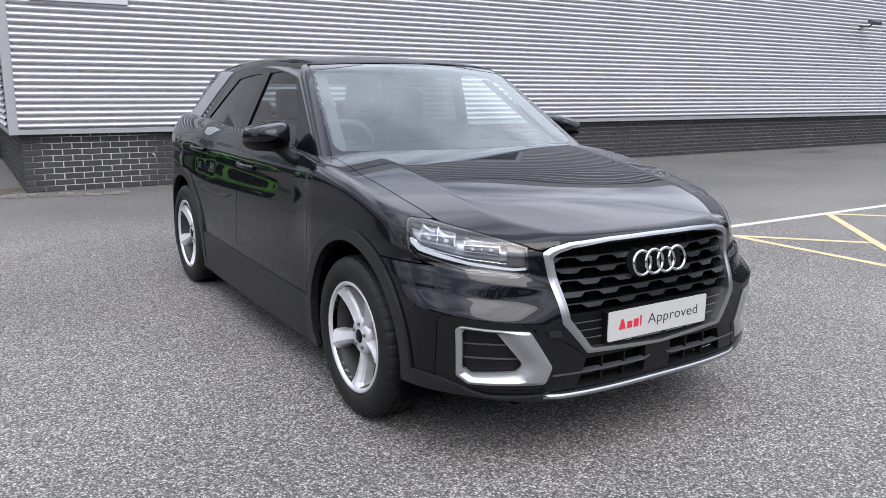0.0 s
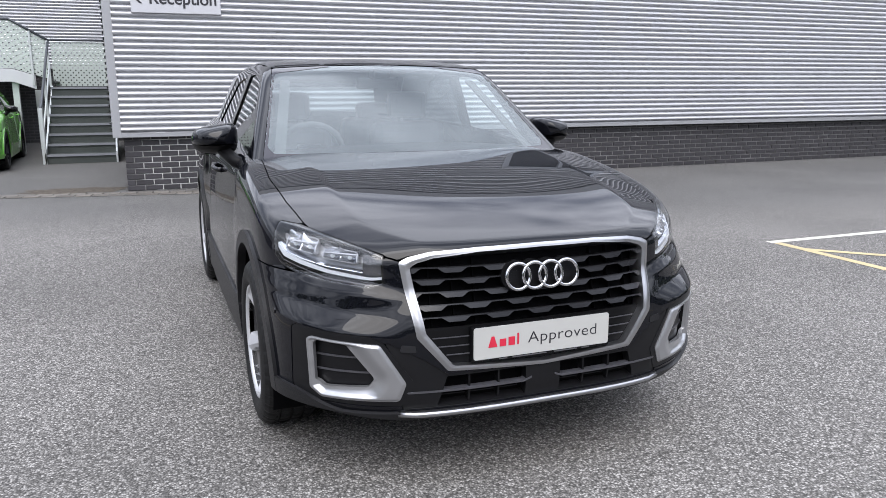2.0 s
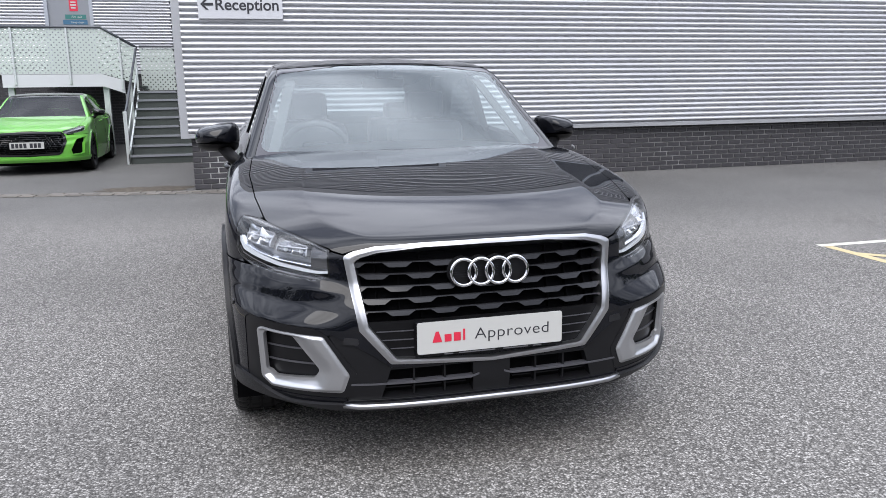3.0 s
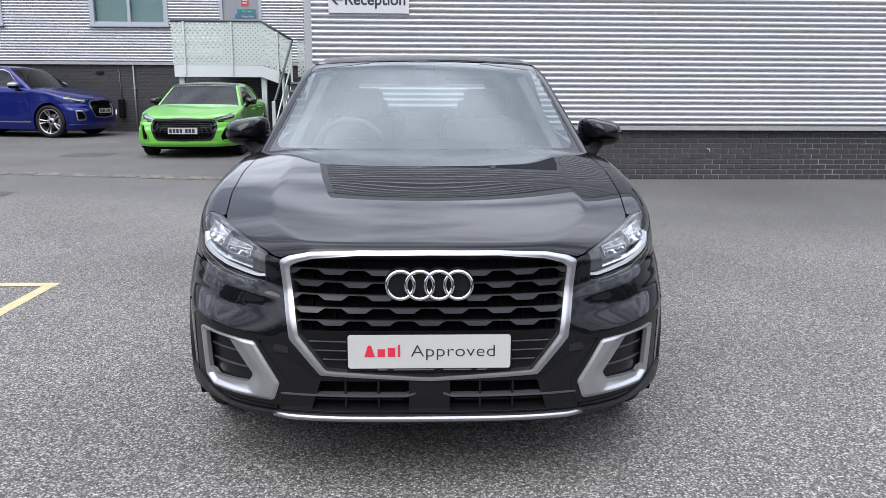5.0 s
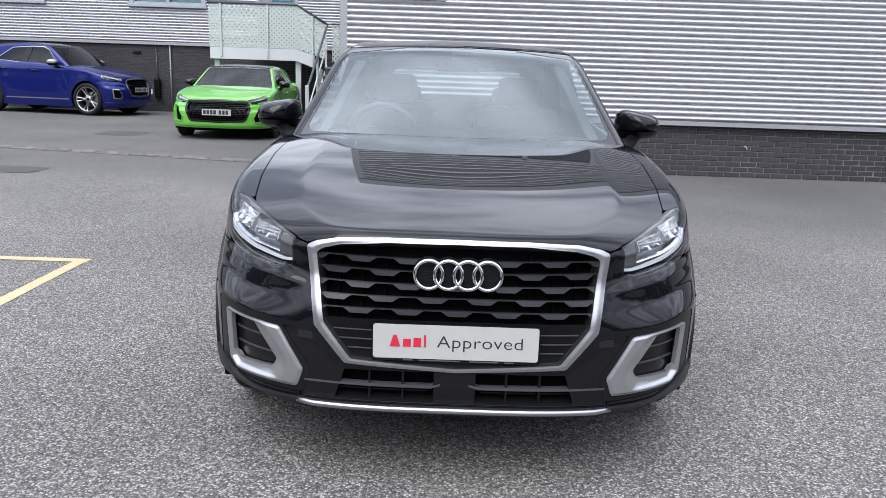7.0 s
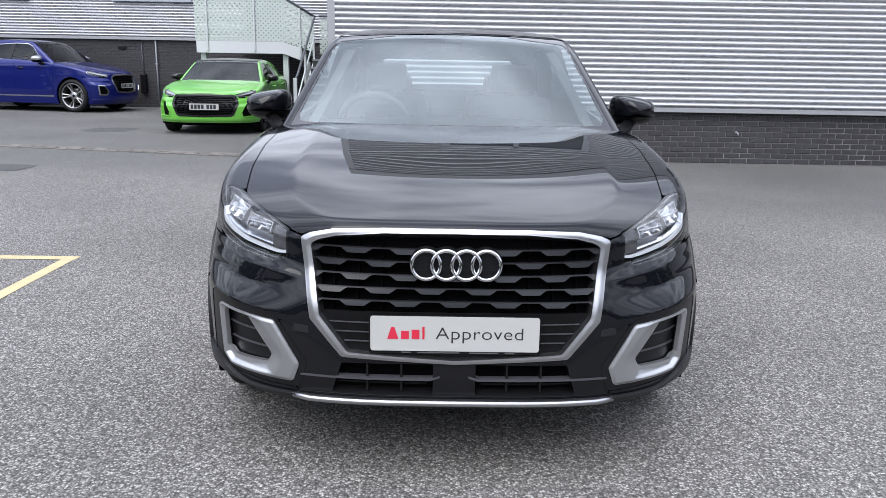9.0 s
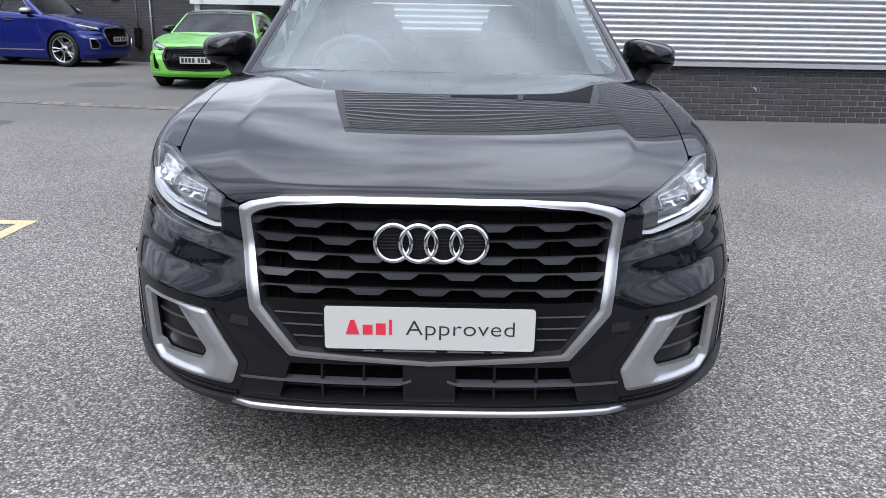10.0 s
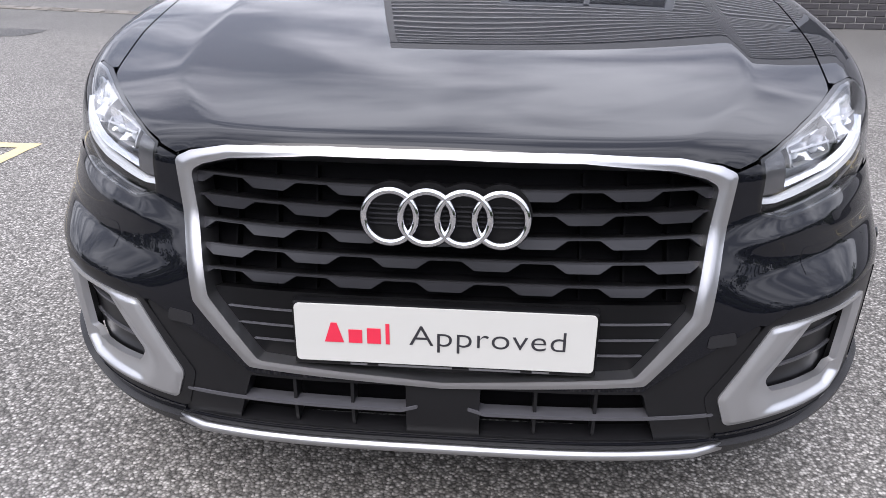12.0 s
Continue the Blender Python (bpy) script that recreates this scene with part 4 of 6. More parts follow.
def cabin(P):
    """Positive inside the glasshouse."""
    x, y, z = np.abs(P[:, 0]), P[:, 1], P[:, 2]
    side = 0.785 - 0.385 * (z - 1.02) - 0.05 * np.maximum(0, (z - 1.15)) ** 2 - 0.05 * np.maximum(0, (y - 1.7) / 1.3) ** 2
    f1 = (side - x) * 0.93
    bulge = 0.115 * (1 - (x / 0.72) ** 2)
    f2 = (y - (0.455 - bulge + (z - 1.02) / 0.655 + 0.06 * (z - 1.02) ** 2)) * 0.55
    f3 = curve(y, ROOF) - 0.07 * x * x - z
    f4 = (3.22 - 0.06 * x * x - 1.15 * (z - 1.05) - y) * 0.65
    return smin(smin(smin(f1, f3, 0.06), f2, 0.035), f4, 0.06)


def gradient(f, P):
    g = np.zeros_like(P)
    e = 0.002
    for k in range(3):
        d = np.zeros(3)
        d[k] = e
        g[:, k] = f(P - d) - f(P + d)
    return g / np.maximum(1e-9, np.linalg.norm(g, axis=1))[:, None]


def sd_poly(px, pz, pts):
    """Signed distance to a polygon, negative inside."""
    pts = np.array(pts, float)
    d = np.full(px.shape, 1e9)
    s = np.ones(px.shape)
    j = len(pts) - 1
    for i in range(len(pts)):
        e = pts[j] - pts[i]
        wx, wz = px - pts[i][0], pz - pts[i][1]
        u = np.clip((wx * e[0] + wz * e[1]) / (e @ e), 0, 1)
        d = np.minimum(d, (wx - e[0] * u) ** 2 + (wz - e[1] * u) ** 2)
        c1, c2, c3 = pz >= pts[i][1], pz < pts[j][1], e[0] * wz > e[1] * wx
        s = np.where((c1 & c2 & c3) | (~c1 & ~c2 & ~c3), -s, s)
        j = i
    return s * np.sqrt(d)


def rounded(poly, r):
    """Inside-positive field of a polygon with corners of radius about r."""
    small = []
    pts = np.array(poly, float)
    n = len(pts)
    for i in range(n):
        a, b, d = pts[i - 1], pts[i], pts[(i + 1) % n]
        u, v = (a - b) / np.linalg.norm(a - b), (d - b) / np.linalg.norm(d - b)
        h = u + v
        cross = u[0] * v[1] - u[1] * v[0]
        s = max(0.2, abs(cross))
        area = sum(pts[q - 1][0] * pts[q][1] - pts[q][0] * pts[q - 1][1] for q in range(n))
        small.append(b + h / s * r * (1 if cross * area < 0 else -1))
    return lambda px, pz: r - sd_poly(px, pz, small)


# ways of throwing rays from inside the solid
def rays_front(U, V):                 # U: degrees round from the nose, V: height
    a = np.radians(U)
    O = np.stack([0 * U, 0 * U + 0.15, V], 1)
    return O, np.stack([np.sin(a), -np.cos(a), 0 * a], 1)


def rays_rear(U, V):
    a = np.radians(U)
    O = np.stack([0 * U, 0 * U + 2.4, V], 1)
    return O, np.stack([np.sin(a), np.cos(a), 0 * a], 1)


def rays_side(U, V):                  # U: y, V: height
    return np.stack([0 * U + 0.3, U, V], 1), np.stack([0 * U + 1, 0 * U, 0 * U], 1)


def rays_turn(U, V):                  # U: y, V: degrees up from level
    a = np.radians(V)
    return np.stack([0 * U + 0.35, U, 0 * U + 0.62], 1), np.stack([np.cos(a), 0 * a, np.sin(a)], 1)


def rays_up(U, V):                    # U: x, V: y
    return np.stack([U, V, 0 * U + 0.5], 1), np.stack([0 * U, 0 * U, 0 * U + 1], 1)


def rays_roof(U, V):
    return np.stack([U, V, 0 * U + 1.1], 1), np.stack([0 * U, 0 * U, 0 * U + 1], 1)


def rays_screen(U, V):                # U: x, V: height, along the car
    return np.stack([U, 0 * U + 1.9, V], 1), np.stack([0 * U, 0 * U - 1, 0 * U], 1)


def theta(P):
    return np.degrees(np.arctan2(np.abs(P[:, 0]), 0.15 - P[:, 1]))


SCALE = [1.0, 1.0, 1.0]               # stretch of the body that is being built
COARSE = [1.0]


def panel(name, field, rays, us, vs, step, keep, mat, parent=None, label="", lift=0.0, rim=0.014, mirror=False, thick_out=False):
    """A sheet of the solid's skin: rays over a grid, trimmed where keep(P) < 0, its edges turned inwards."""
    nu = max(3, int(step[0] / COARSE[0]))
    nv = max(3, int(step[1] / COARSE[0]))
    u, v = np.linspace(*us, nu + 1), np.linspace(*vs, nv + 1)
    U, V = [q.ravel() for q in np.meshgrid(u, v, indexing="ij")]
    O, D = rays(U, V)
    inside = field(O)
    lo, hi = np.zeros(len(U)), np.full(len(U), 2.2)
    for _ in range(34):
        mid = (lo + hi) / 2
        ok = field(O + D * mid[:, None]) > 0
        lo, hi = np.where(ok, mid, lo), np.where(ok, hi, mid)
    P = O + D * lo[:, None]
    N = gradient(field, P)
    val = np.minimum(keep(P), np.where(inside > 0, 1.0, -1.0))
    P = P + N * (lift(P)[:, None] if callable(lift) else lift)
    verts, norms, faces, made = [], [], [], {}

    def corner(a):
        if a not in made:
            made[a] = len(verts)
            verts.append(P[a])
            norms.append(N[a])
        return made[a]

    def crossing(a, b):
        key = (min(a, b), max(a, b))
        if key not in made:
            t = val[a] / (val[a] - val[b])
            made[key] = len(verts)
            verts.append(P[a] + (P[b] - P[a]) * t)
            q = N[a] + (N[b] - N[a]) * t
            norms.append(q / max(1e-9, np.linalg.norm(q)))
        return made[key]
    w = nv + 1
    for i in range(nu):
        for j in range(nv):
            cell = (i * w + j, (i + 1) * w + j, (i + 1) * w + j + 1, i * w + j + 1)
            s = [val[c] > 0 for c in cell]
            if not any(s):
                continue
            poly = []
            for k in range(4):
                a, b = cell[k], cell[(k + 1) % 4]
                if s[k]:
                    poly.append(corner(a))
                if s[k] != s[(k + 1) % 4]:
                    poly.append(crossing(a, b))
            if len(poly) > 2:
                faces.append(poly)
    if not faces:
        return None
    verts, norms = np.array(verts), np.array(norms)
    a, b, c = (verts[faces[len(faces) // 2][k]] for k in range(3))
    if np.dot(np.cross(b - a, c - a), norms[faces[len(faces) // 2][0]]) < 0:
        faces = [f[::-1] for f in faces]
    if rim:
        count = {}
        for f in faces:
            for k in range(len(f)):
                e = (f[k], f[(k + 1) % len(f)])
                count[e] = count.get(e, 0) + 1
        border = [e for e in count if (e[1], e[0]) not in count]
        extra, seen = [], {}
        base = len(verts)
        # the turned-in edge
        for e in border:
            for q in e:
                if q not in seen:
                    seen[q] = base + len(extra)
                    extra += [verts[q], verts[q] - norms[q] * rim]
        for p, q in border:
            faces.append([seen[q], seen[p], seen[p] + 1, seen[q] + 1])
        if extra:
            verts = np.vstack([verts, np.array(extra)])
    verts = verts * np.array(SCALE)
    if mirror:
        verts = verts * np.array([-1, 1, 1])
        faces = [f[::-1] for f in faces]
    return mesh_part(name, verts.tolist(), faces, mat, parent, label, True)


def both(name, *args, **kw):
    a = panel(name, *args, **kw)
    b = panel(name, *args, mirror=True, **kw)
    return a, b


def skin_point(field, rays, u, v, lift=0.0):
    """A point of the skin and its outward normal."""
    O, D = rays(np.array([float(u)]), np.array([float(v)]))
    lo, hi = 0.0, 2.2
    for _ in range(34):
        mid = (lo + hi) / 2
        if field(O + D * mid)[0] > 0:
            lo = mid
        else:
            hi = mid
    P = O + D * lo
    N = gradient(field, P)
    return Vector((P + N * lift)[0]), Vector(N[0])


AX, TYRE_R = 0.335, 0.334             # wheel centre height, tyre radius
WB = 2.601
LAMP = [(58.9, 0.880), (54.3, 0.8705), (49.7, 0.8585), (45.1, 0.8455), (40.6, 0.832), (36.3, 0.8165), (32.1, 0.799), (31.6, 0.708), (34.5, 0.694), (44.0, 0.709), (50.0, 0.726), (55.0, 0.742), (57.2, 0.770)]
DEG = 0.0122                          # metres of skin per degree round the nose
LAMP_M = [(a * DEG, z) for a, z in LAMP]
FRAME_OUT = [(0.0, 0.809), (0.22, 0.8075), (0.38, 0.803), (0.452, 0.795), (0.484, 0.780), (0.4495, 0.540), (0.350, 0.424), (0.0, 0.417)]
FRAME_OUT = FRAME_OUT + [(-x, z) for x, z in FRAME_OUT[-2:0:-1]]
FRAME_IN = [(0.0, 0.792), (0.22, 0.7905), (0.37, 0.786), (0.425, 0.777), (0.451, 0.763), (0.419, 0.553), (0.331, 0.440), (0.0, 0.432)]
FRAME_IN = FRAME_IN + [(-x, z) for x, z in FRAME_IN[-2:0:-1]]
BEZEL = [(0.815, 0.572), (0.60, 0.552), (0.555, 0.525), (0.462, 0.392), (0.490, 0.305), (0.77, 0.315), (0.815, 0.345)]
FOG_OUT = [(0.778, 0.541), (0.568, 0.523), (0.486, 0.388), (0.508, 0.326), (0.740, 0.328), (0.770, 0.356)]
FOG_IN = [(0.764, 0.526), (0.676, 0.520), (0.586, 0.400), (0.606, 0.372), (0.736, 0.362), (0.758, 0.382)]
LOWER = [(-0.56, 0.540), (-0.42, 0.455), (-0.35, 0.410), (0.35, 0.410), (0.42, 0.455), (0.56, 0.540), (0.47, 0.39), (0.50, 0.292), (-0.50, 0.292), (-0.47, 0.39)]


def bonnet_edge(P):
    """Height of the bonnet's front edge, over the grille and the lamps."""
    over_grille = np.interp(np.abs(P[:, 0]), [0, 0.22, 0.38, 0.452, 0.484, 0.532], [0.810, 0.8085, 0.804, 0.796, 0.785, 0.799])
    over_lamp = np.interp(theta(P), [31.6, 32.1, 36.3, 40.6, 45.1, 49.7, 54.3, 58.9, 66.0], [0.797, 0.801, 0.8185, 0.834, 0.8475, 0.8605, 0.8725, 0.882, 0.905])
    return np.where(theta(P) > 31.6, over_lamp, over_grille)


def shut_line(P):
    """Half-width of the bonnet along the car."""
    return np.interp(P[:, 1], [-0.7, -0.48, -0.2, 0.1, 0.45], [0.70, 0.717, 0.752, 0.766, 0.745])


def arch(P, y0=0.0):
    return np.hypot(P[:, 1] - y0, P[:, 2] - AX)


def lamp_field(P, r=0.004):
    return rounded(LAMP_M, r)(theta(P) * DEG, P[:, 2])


def least(*f):
    return np.minimum.reduce(f)


# ---- parts that all three cars share ----
def wheel_meshes(tag, rim_mat, spokes, twin, r_rim):
    """Tyre, rim, disc and cap about the x axis, outer face towards +x."""
    R, out = TYRE_R, {}
    prof = [(r_rim + 0.004, 0.085), (r_rim + 0.016, 0.101), (R - 0.075, 0.111), (R - 0.045, 0.110), (R - 0.020, 0.102), (R - 0.006, 0.088), (R - 0.001, 0.074)]
    tread = []
    for c in (0.045, 0.0, -0.045):
        tread += [(R, c + 0.017), (R, c + 0.006), (R - 0.008, c + 0.005), (R - 0.008, c - 0.005), (R, c - 0.006), (R, c - 0.017)]
    prof = prof + tread + [(r, -x) for r, x in prof[::-1]]
    n = 168
    k = len(prof)
    vs, fs = lathe(prof, n)
    vs2 = []
    for i, (x, y, z) in enumerate(vs):
        seg, q = i // k, i % k
        r = math.hypot(y, z)
        if 4 <= q <= 7 or k - 8 <= q <= k - 5:
            if seg % 4 == 0:
                r -= 0.0028
        elif r > R - 0.004 and seg % 4 == (2 if x > 0 else 1):
            r -= 0.0065
        w = 2 * math.pi * seg / n
        vs2.append((x, r * math.cos(w), r * math.sin(w)))
    out["tyre"] = (vs2, fs)
    # barrel with lip
    bar = [(r_rim + 0.006, 0.088), (r_rim + 0.010, 0.097), (r_rim + 0.006, 0.101), (r_rim - 0.004, 0.099), (r_rim - 0.010, 0.088), (r_rim - 0.016, 0.070), (r_rim - 0.022, 0.02), (r_rim - 0.026, -0.08), (r_rim - 0.010, -0.095)]
    out["barrel"] = lathe(bar[4:], 64)
    bv, bf = lathe(bar[:6], 64)
    verts, faces = list(bv), list(bf)

    def add(v, f):
        o = len(verts)
        verts.extend(v)
        faces.extend([tuple(o + q for q in g) for g in f])
    hub = [(0.0, 0.066), (0.030, 0.066), (0.034, 0.063), (0.060, 0.064), (0.074, 0.058), (0.078, 0.035), (0.078, 0.0)]
    add(*lathe(hub, 40))

    smooth_to = len(faces)

    def spoke(ang, w0, w1, tilt, wide=False):
        # cross sections from the hub to the rim: a ridge along the front, sloping flanks
        secs = []
        for t in (0.0, 0.12, 0.3, 0.5, 0.7, 0.88, 1.0):
            r = 0.046 + (r_rim - 0.012 - 0.046) * t
            w = w0 + (w1 - w0) * t + 0.012 * max(0, t - 0.85) / 0.15 + 0.008 * max(0, 0.15 - t) / 0.15
            face_x = 0.058 + 0.034 * t - 0.010 * math.sin(math.pi * t)
            c = tilt * t
            rise, side = (0.007, 0.35 * w) if wide else (0.001, 0.0)
            secs.append([(face_x - 0.055, c - w * 1.05, r), (face_x - 0.018, c - w, r), (face_x - 0.006, c - w * 0.82, r), (face_x + rise, c + side, r), (face_x - 0.004, c + w * 0.82, r), (face_x - 0.018, c + w, r), (face_x - 0.055, c + w * 1.05, r)])
        ca, sa = math.cos(ang), math.sin(ang)
        v = [(x, r * ca - q * sa, r * sa + q * ca) for sec in secs for x, q, r in sec]
        f = []
        for i in range(len(secs) - 1):
            for j in range(7):
                jj = (j + 1) % 7
                f.append((7 * i + j, 7 * i + jj, 7 * i + 7 + jj, 7 * i + 7 + j))
        add(v, f)
    for i in range(spokes):
        a = 2 * math.pi * i / spokes + math.pi / 2
        if twin:
            spoke(a - 0.05, 0.010, 0.010, -0.028)
            spoke(a + 0.05, 0.010, 0.010, 0.028)
        else:
            spoke(a, 0.021, 0.036, 0.0, True)
    out["rim"] = (verts, faces)
    out["disc"] = lathe([(0.05, -0.02), (0.150, -0.02), (0.152, -0.026), (0.150, -0.045), (0.05, -0.045)], 48, True)
    # near-black disc: shade between the spokes put into its colour
    out["shield"] = lathe([(0.0, -0.05), (0.185, -0.05), (0.19, -0.06)], 40)
    out["cap"] = lathe([(0.0, 0.070), (0.026, 0.069), (0.029, 0.066), (0.029, 0.062)], 32)
    made = {}
    for key, (v, f) in out.items():
        me = bpy.data.meshes.new(tag + "_" + key)
        me.from_pydata(v, [], f)
        me.materials.append({"tyre": M_RUBBER, "rim": rim_mat, "disc": M_STEEL, "barrel": M_SHADEDBARREL, "shield": M_BLACKSHADE, "cap": M_DARKPLASTIC}[key])
        me.polygons.foreach_set("use_smooth", [not (key == "tyre" and min(math.hypot(v[q][1], v[q][2]) for q in g) > TYRE_R - 0.030) for g in f] if key != "rim" else [k < smooth_to for k in range(len(f))])
        me.update()
        made[key] = me
    bm = bmesh.new()
    bm.from_mesh(made["rim"])
    bmesh.ops.recalc_face_normals(bm, faces=bm.faces[:])
    bm.to_mesh(made["rim"])
    bm.free()
    return made


def add_wheel(car, meshes, x, y, size=1.0, turn=0.0, steer=0.0):
    side = 1 if x > 0 else -1
    w = new("wheel", meshes["rim"])
    w.parent = car
    w.matrix_basis = pose(x - side * 0.097 * size, y, TYRE_R * size, 0, 0, (0 if side > 0 else 180) + steer) @ pose(0, 0, 0, turn, 0, 0) @ Matrix.Diagonal((size, size, size, 1))
    for name, key in (("tyre", "tyre"), ("barrel", "barrel"), ("brake_disc", "disc"), ("brake_shield", "shield"), ("hub_cap", "cap")):
        o = new(name, meshes[key])
        o.parent = w
    for i in range(5):
        a = 2 * math.pi * i / 5 + math.pi / 2 + math.pi / 5
        bm = bmesh.new()
        bmesh.ops.create_cone(bm, segments=6, radius1=0.0085, radius2=0.0075, depth=0.012, cap_ends=True, matrix=pose(0.066, 0.050 * math.cos(a), 0.050 * math.sin(a), 0, 90, 0))
        part("wheel_bolt", bm, M_STEEL, w)
    return w


def arch_liner(car, y0, mirror, r=0.405, x0=0.52, x1=0.862):
    vs, fs = [], []
    n = 24
    s = -1 if mirror else 1
    for i in range(n + 1):
        a = math.pi * (-0.12 + 1.24 * i / n)
        for x in (x0, x1):
            vs.append((s * x * SCALE[0], (y0 + r * math.cos(a)) * SCALE[1], max(0.16, AX + r * math.sin(a)) * SCALE[2]))
        if i:
            fs.append((2 * i - 2, 2 * i, 2 * i + 1, 2 * i - 1))
    vs.append((s * x0 * SCALE[0], y0 * SCALE[1], AX * SCALE[2]))
    c = len(vs) - 1
    for i in range(n):
        fs.append((c, 2 * i, 2 * i + 2))
    mesh_part("wheel_arch_liner", vs, fs, M_BLACKSHADE, car, "", True)


def plain_box(name, lo, hi, mat, parent, bevel=0.02, label="", m=None):
    lo = [a * s for a, s in zip(lo, SCALE)]
    hi = [a * s for a, s in zip(hi, SCALE)]
    return box_part(name, lo, hi, mat, parent, label, bevel, m)


def mirror_unit(car, paint, mirrored):
    """Door mirror: wedge-shaped shell, lower cap, stalk and glass."""
    s = -1 if mirrored else 1

    def shell(upper):
        vs, fs = [], []
        n, mm = 48, 12
        for j in range(mm + 1):
            v = j / mm                                   # nose to rear rim
            k = (1 - (1 - v) ** 2.4) ** (1 / 2.4)
            if v == 0:
                k = 0.02
            y = 0.690 + 0.165 * v
            for i in range(n):
                a = 2 * math.pi * i / n
                e = 2 / 3.6
                cx, cz = math.copysign(abs(math.cos(a)) ** e, math.cos(a)), math.copysign(abs(math.sin(a)) ** e, math.sin(a))
                x = 0.108 * cx * k
                z = 0.070 * cz * k * (1 - 0.20 * cx) + 0.010 * (1 - v) - 0.004 * cx
                z = max(z, -0.018) if upper else min(z, -0.021) * 1.0
                out = 0.906 + x * (1.0 if upper else 0.975)
                vs.append((s * out * SCALE[0], (y + 0.022 * (cx * k) ** 2) * SCALE[1], (1.098 + z) * SCALE[2]))
        for j in range(mm):
            for i in range(n):
                q = (i + 1) % n
                fs.append((j * n + i, j * n + q, (j + 1) * n + q, (j + 1) * n + i))
        fs.append(tuple(range(n))[::-1])
        fs.append(tuple(mm * n + i for i in range(n)))
        if mirrored:
            fs = [f[::-1] for f in fs]
        return vs, fs
    m = mesh_part("door_mirror", *shell(True), paint, car, "", True)
    mesh_part("lower_cap", *shell(False), M_DARKPLASTIC, m, "black plastic lower cap", True)
    pts = [(s * 0.78 * SCALE[0], 0.66 * SCALE[1], 0.985 * SCALE[2]), (s * 0.83 * SCALE[0], 0.70 * SCALE[1], 1.00 * SCALE[2]), (s * 0.885 * SCALE[0], 0.76 * SCALE[1], 1.06 * SCALE[2])]
    v, f = tube(pts, 0.030, 12)
    mesh_part("stalk", v, f, M_DARKPLASTIC, m, "", True)
    plain_box("mirror_glass", (min(s * 0.82, s * 0.985), 0.880, 1.05), (max(s * 0.82, s * 0.985), 0.884, 1.145), M_CHROME, m, 0.001)
    return m


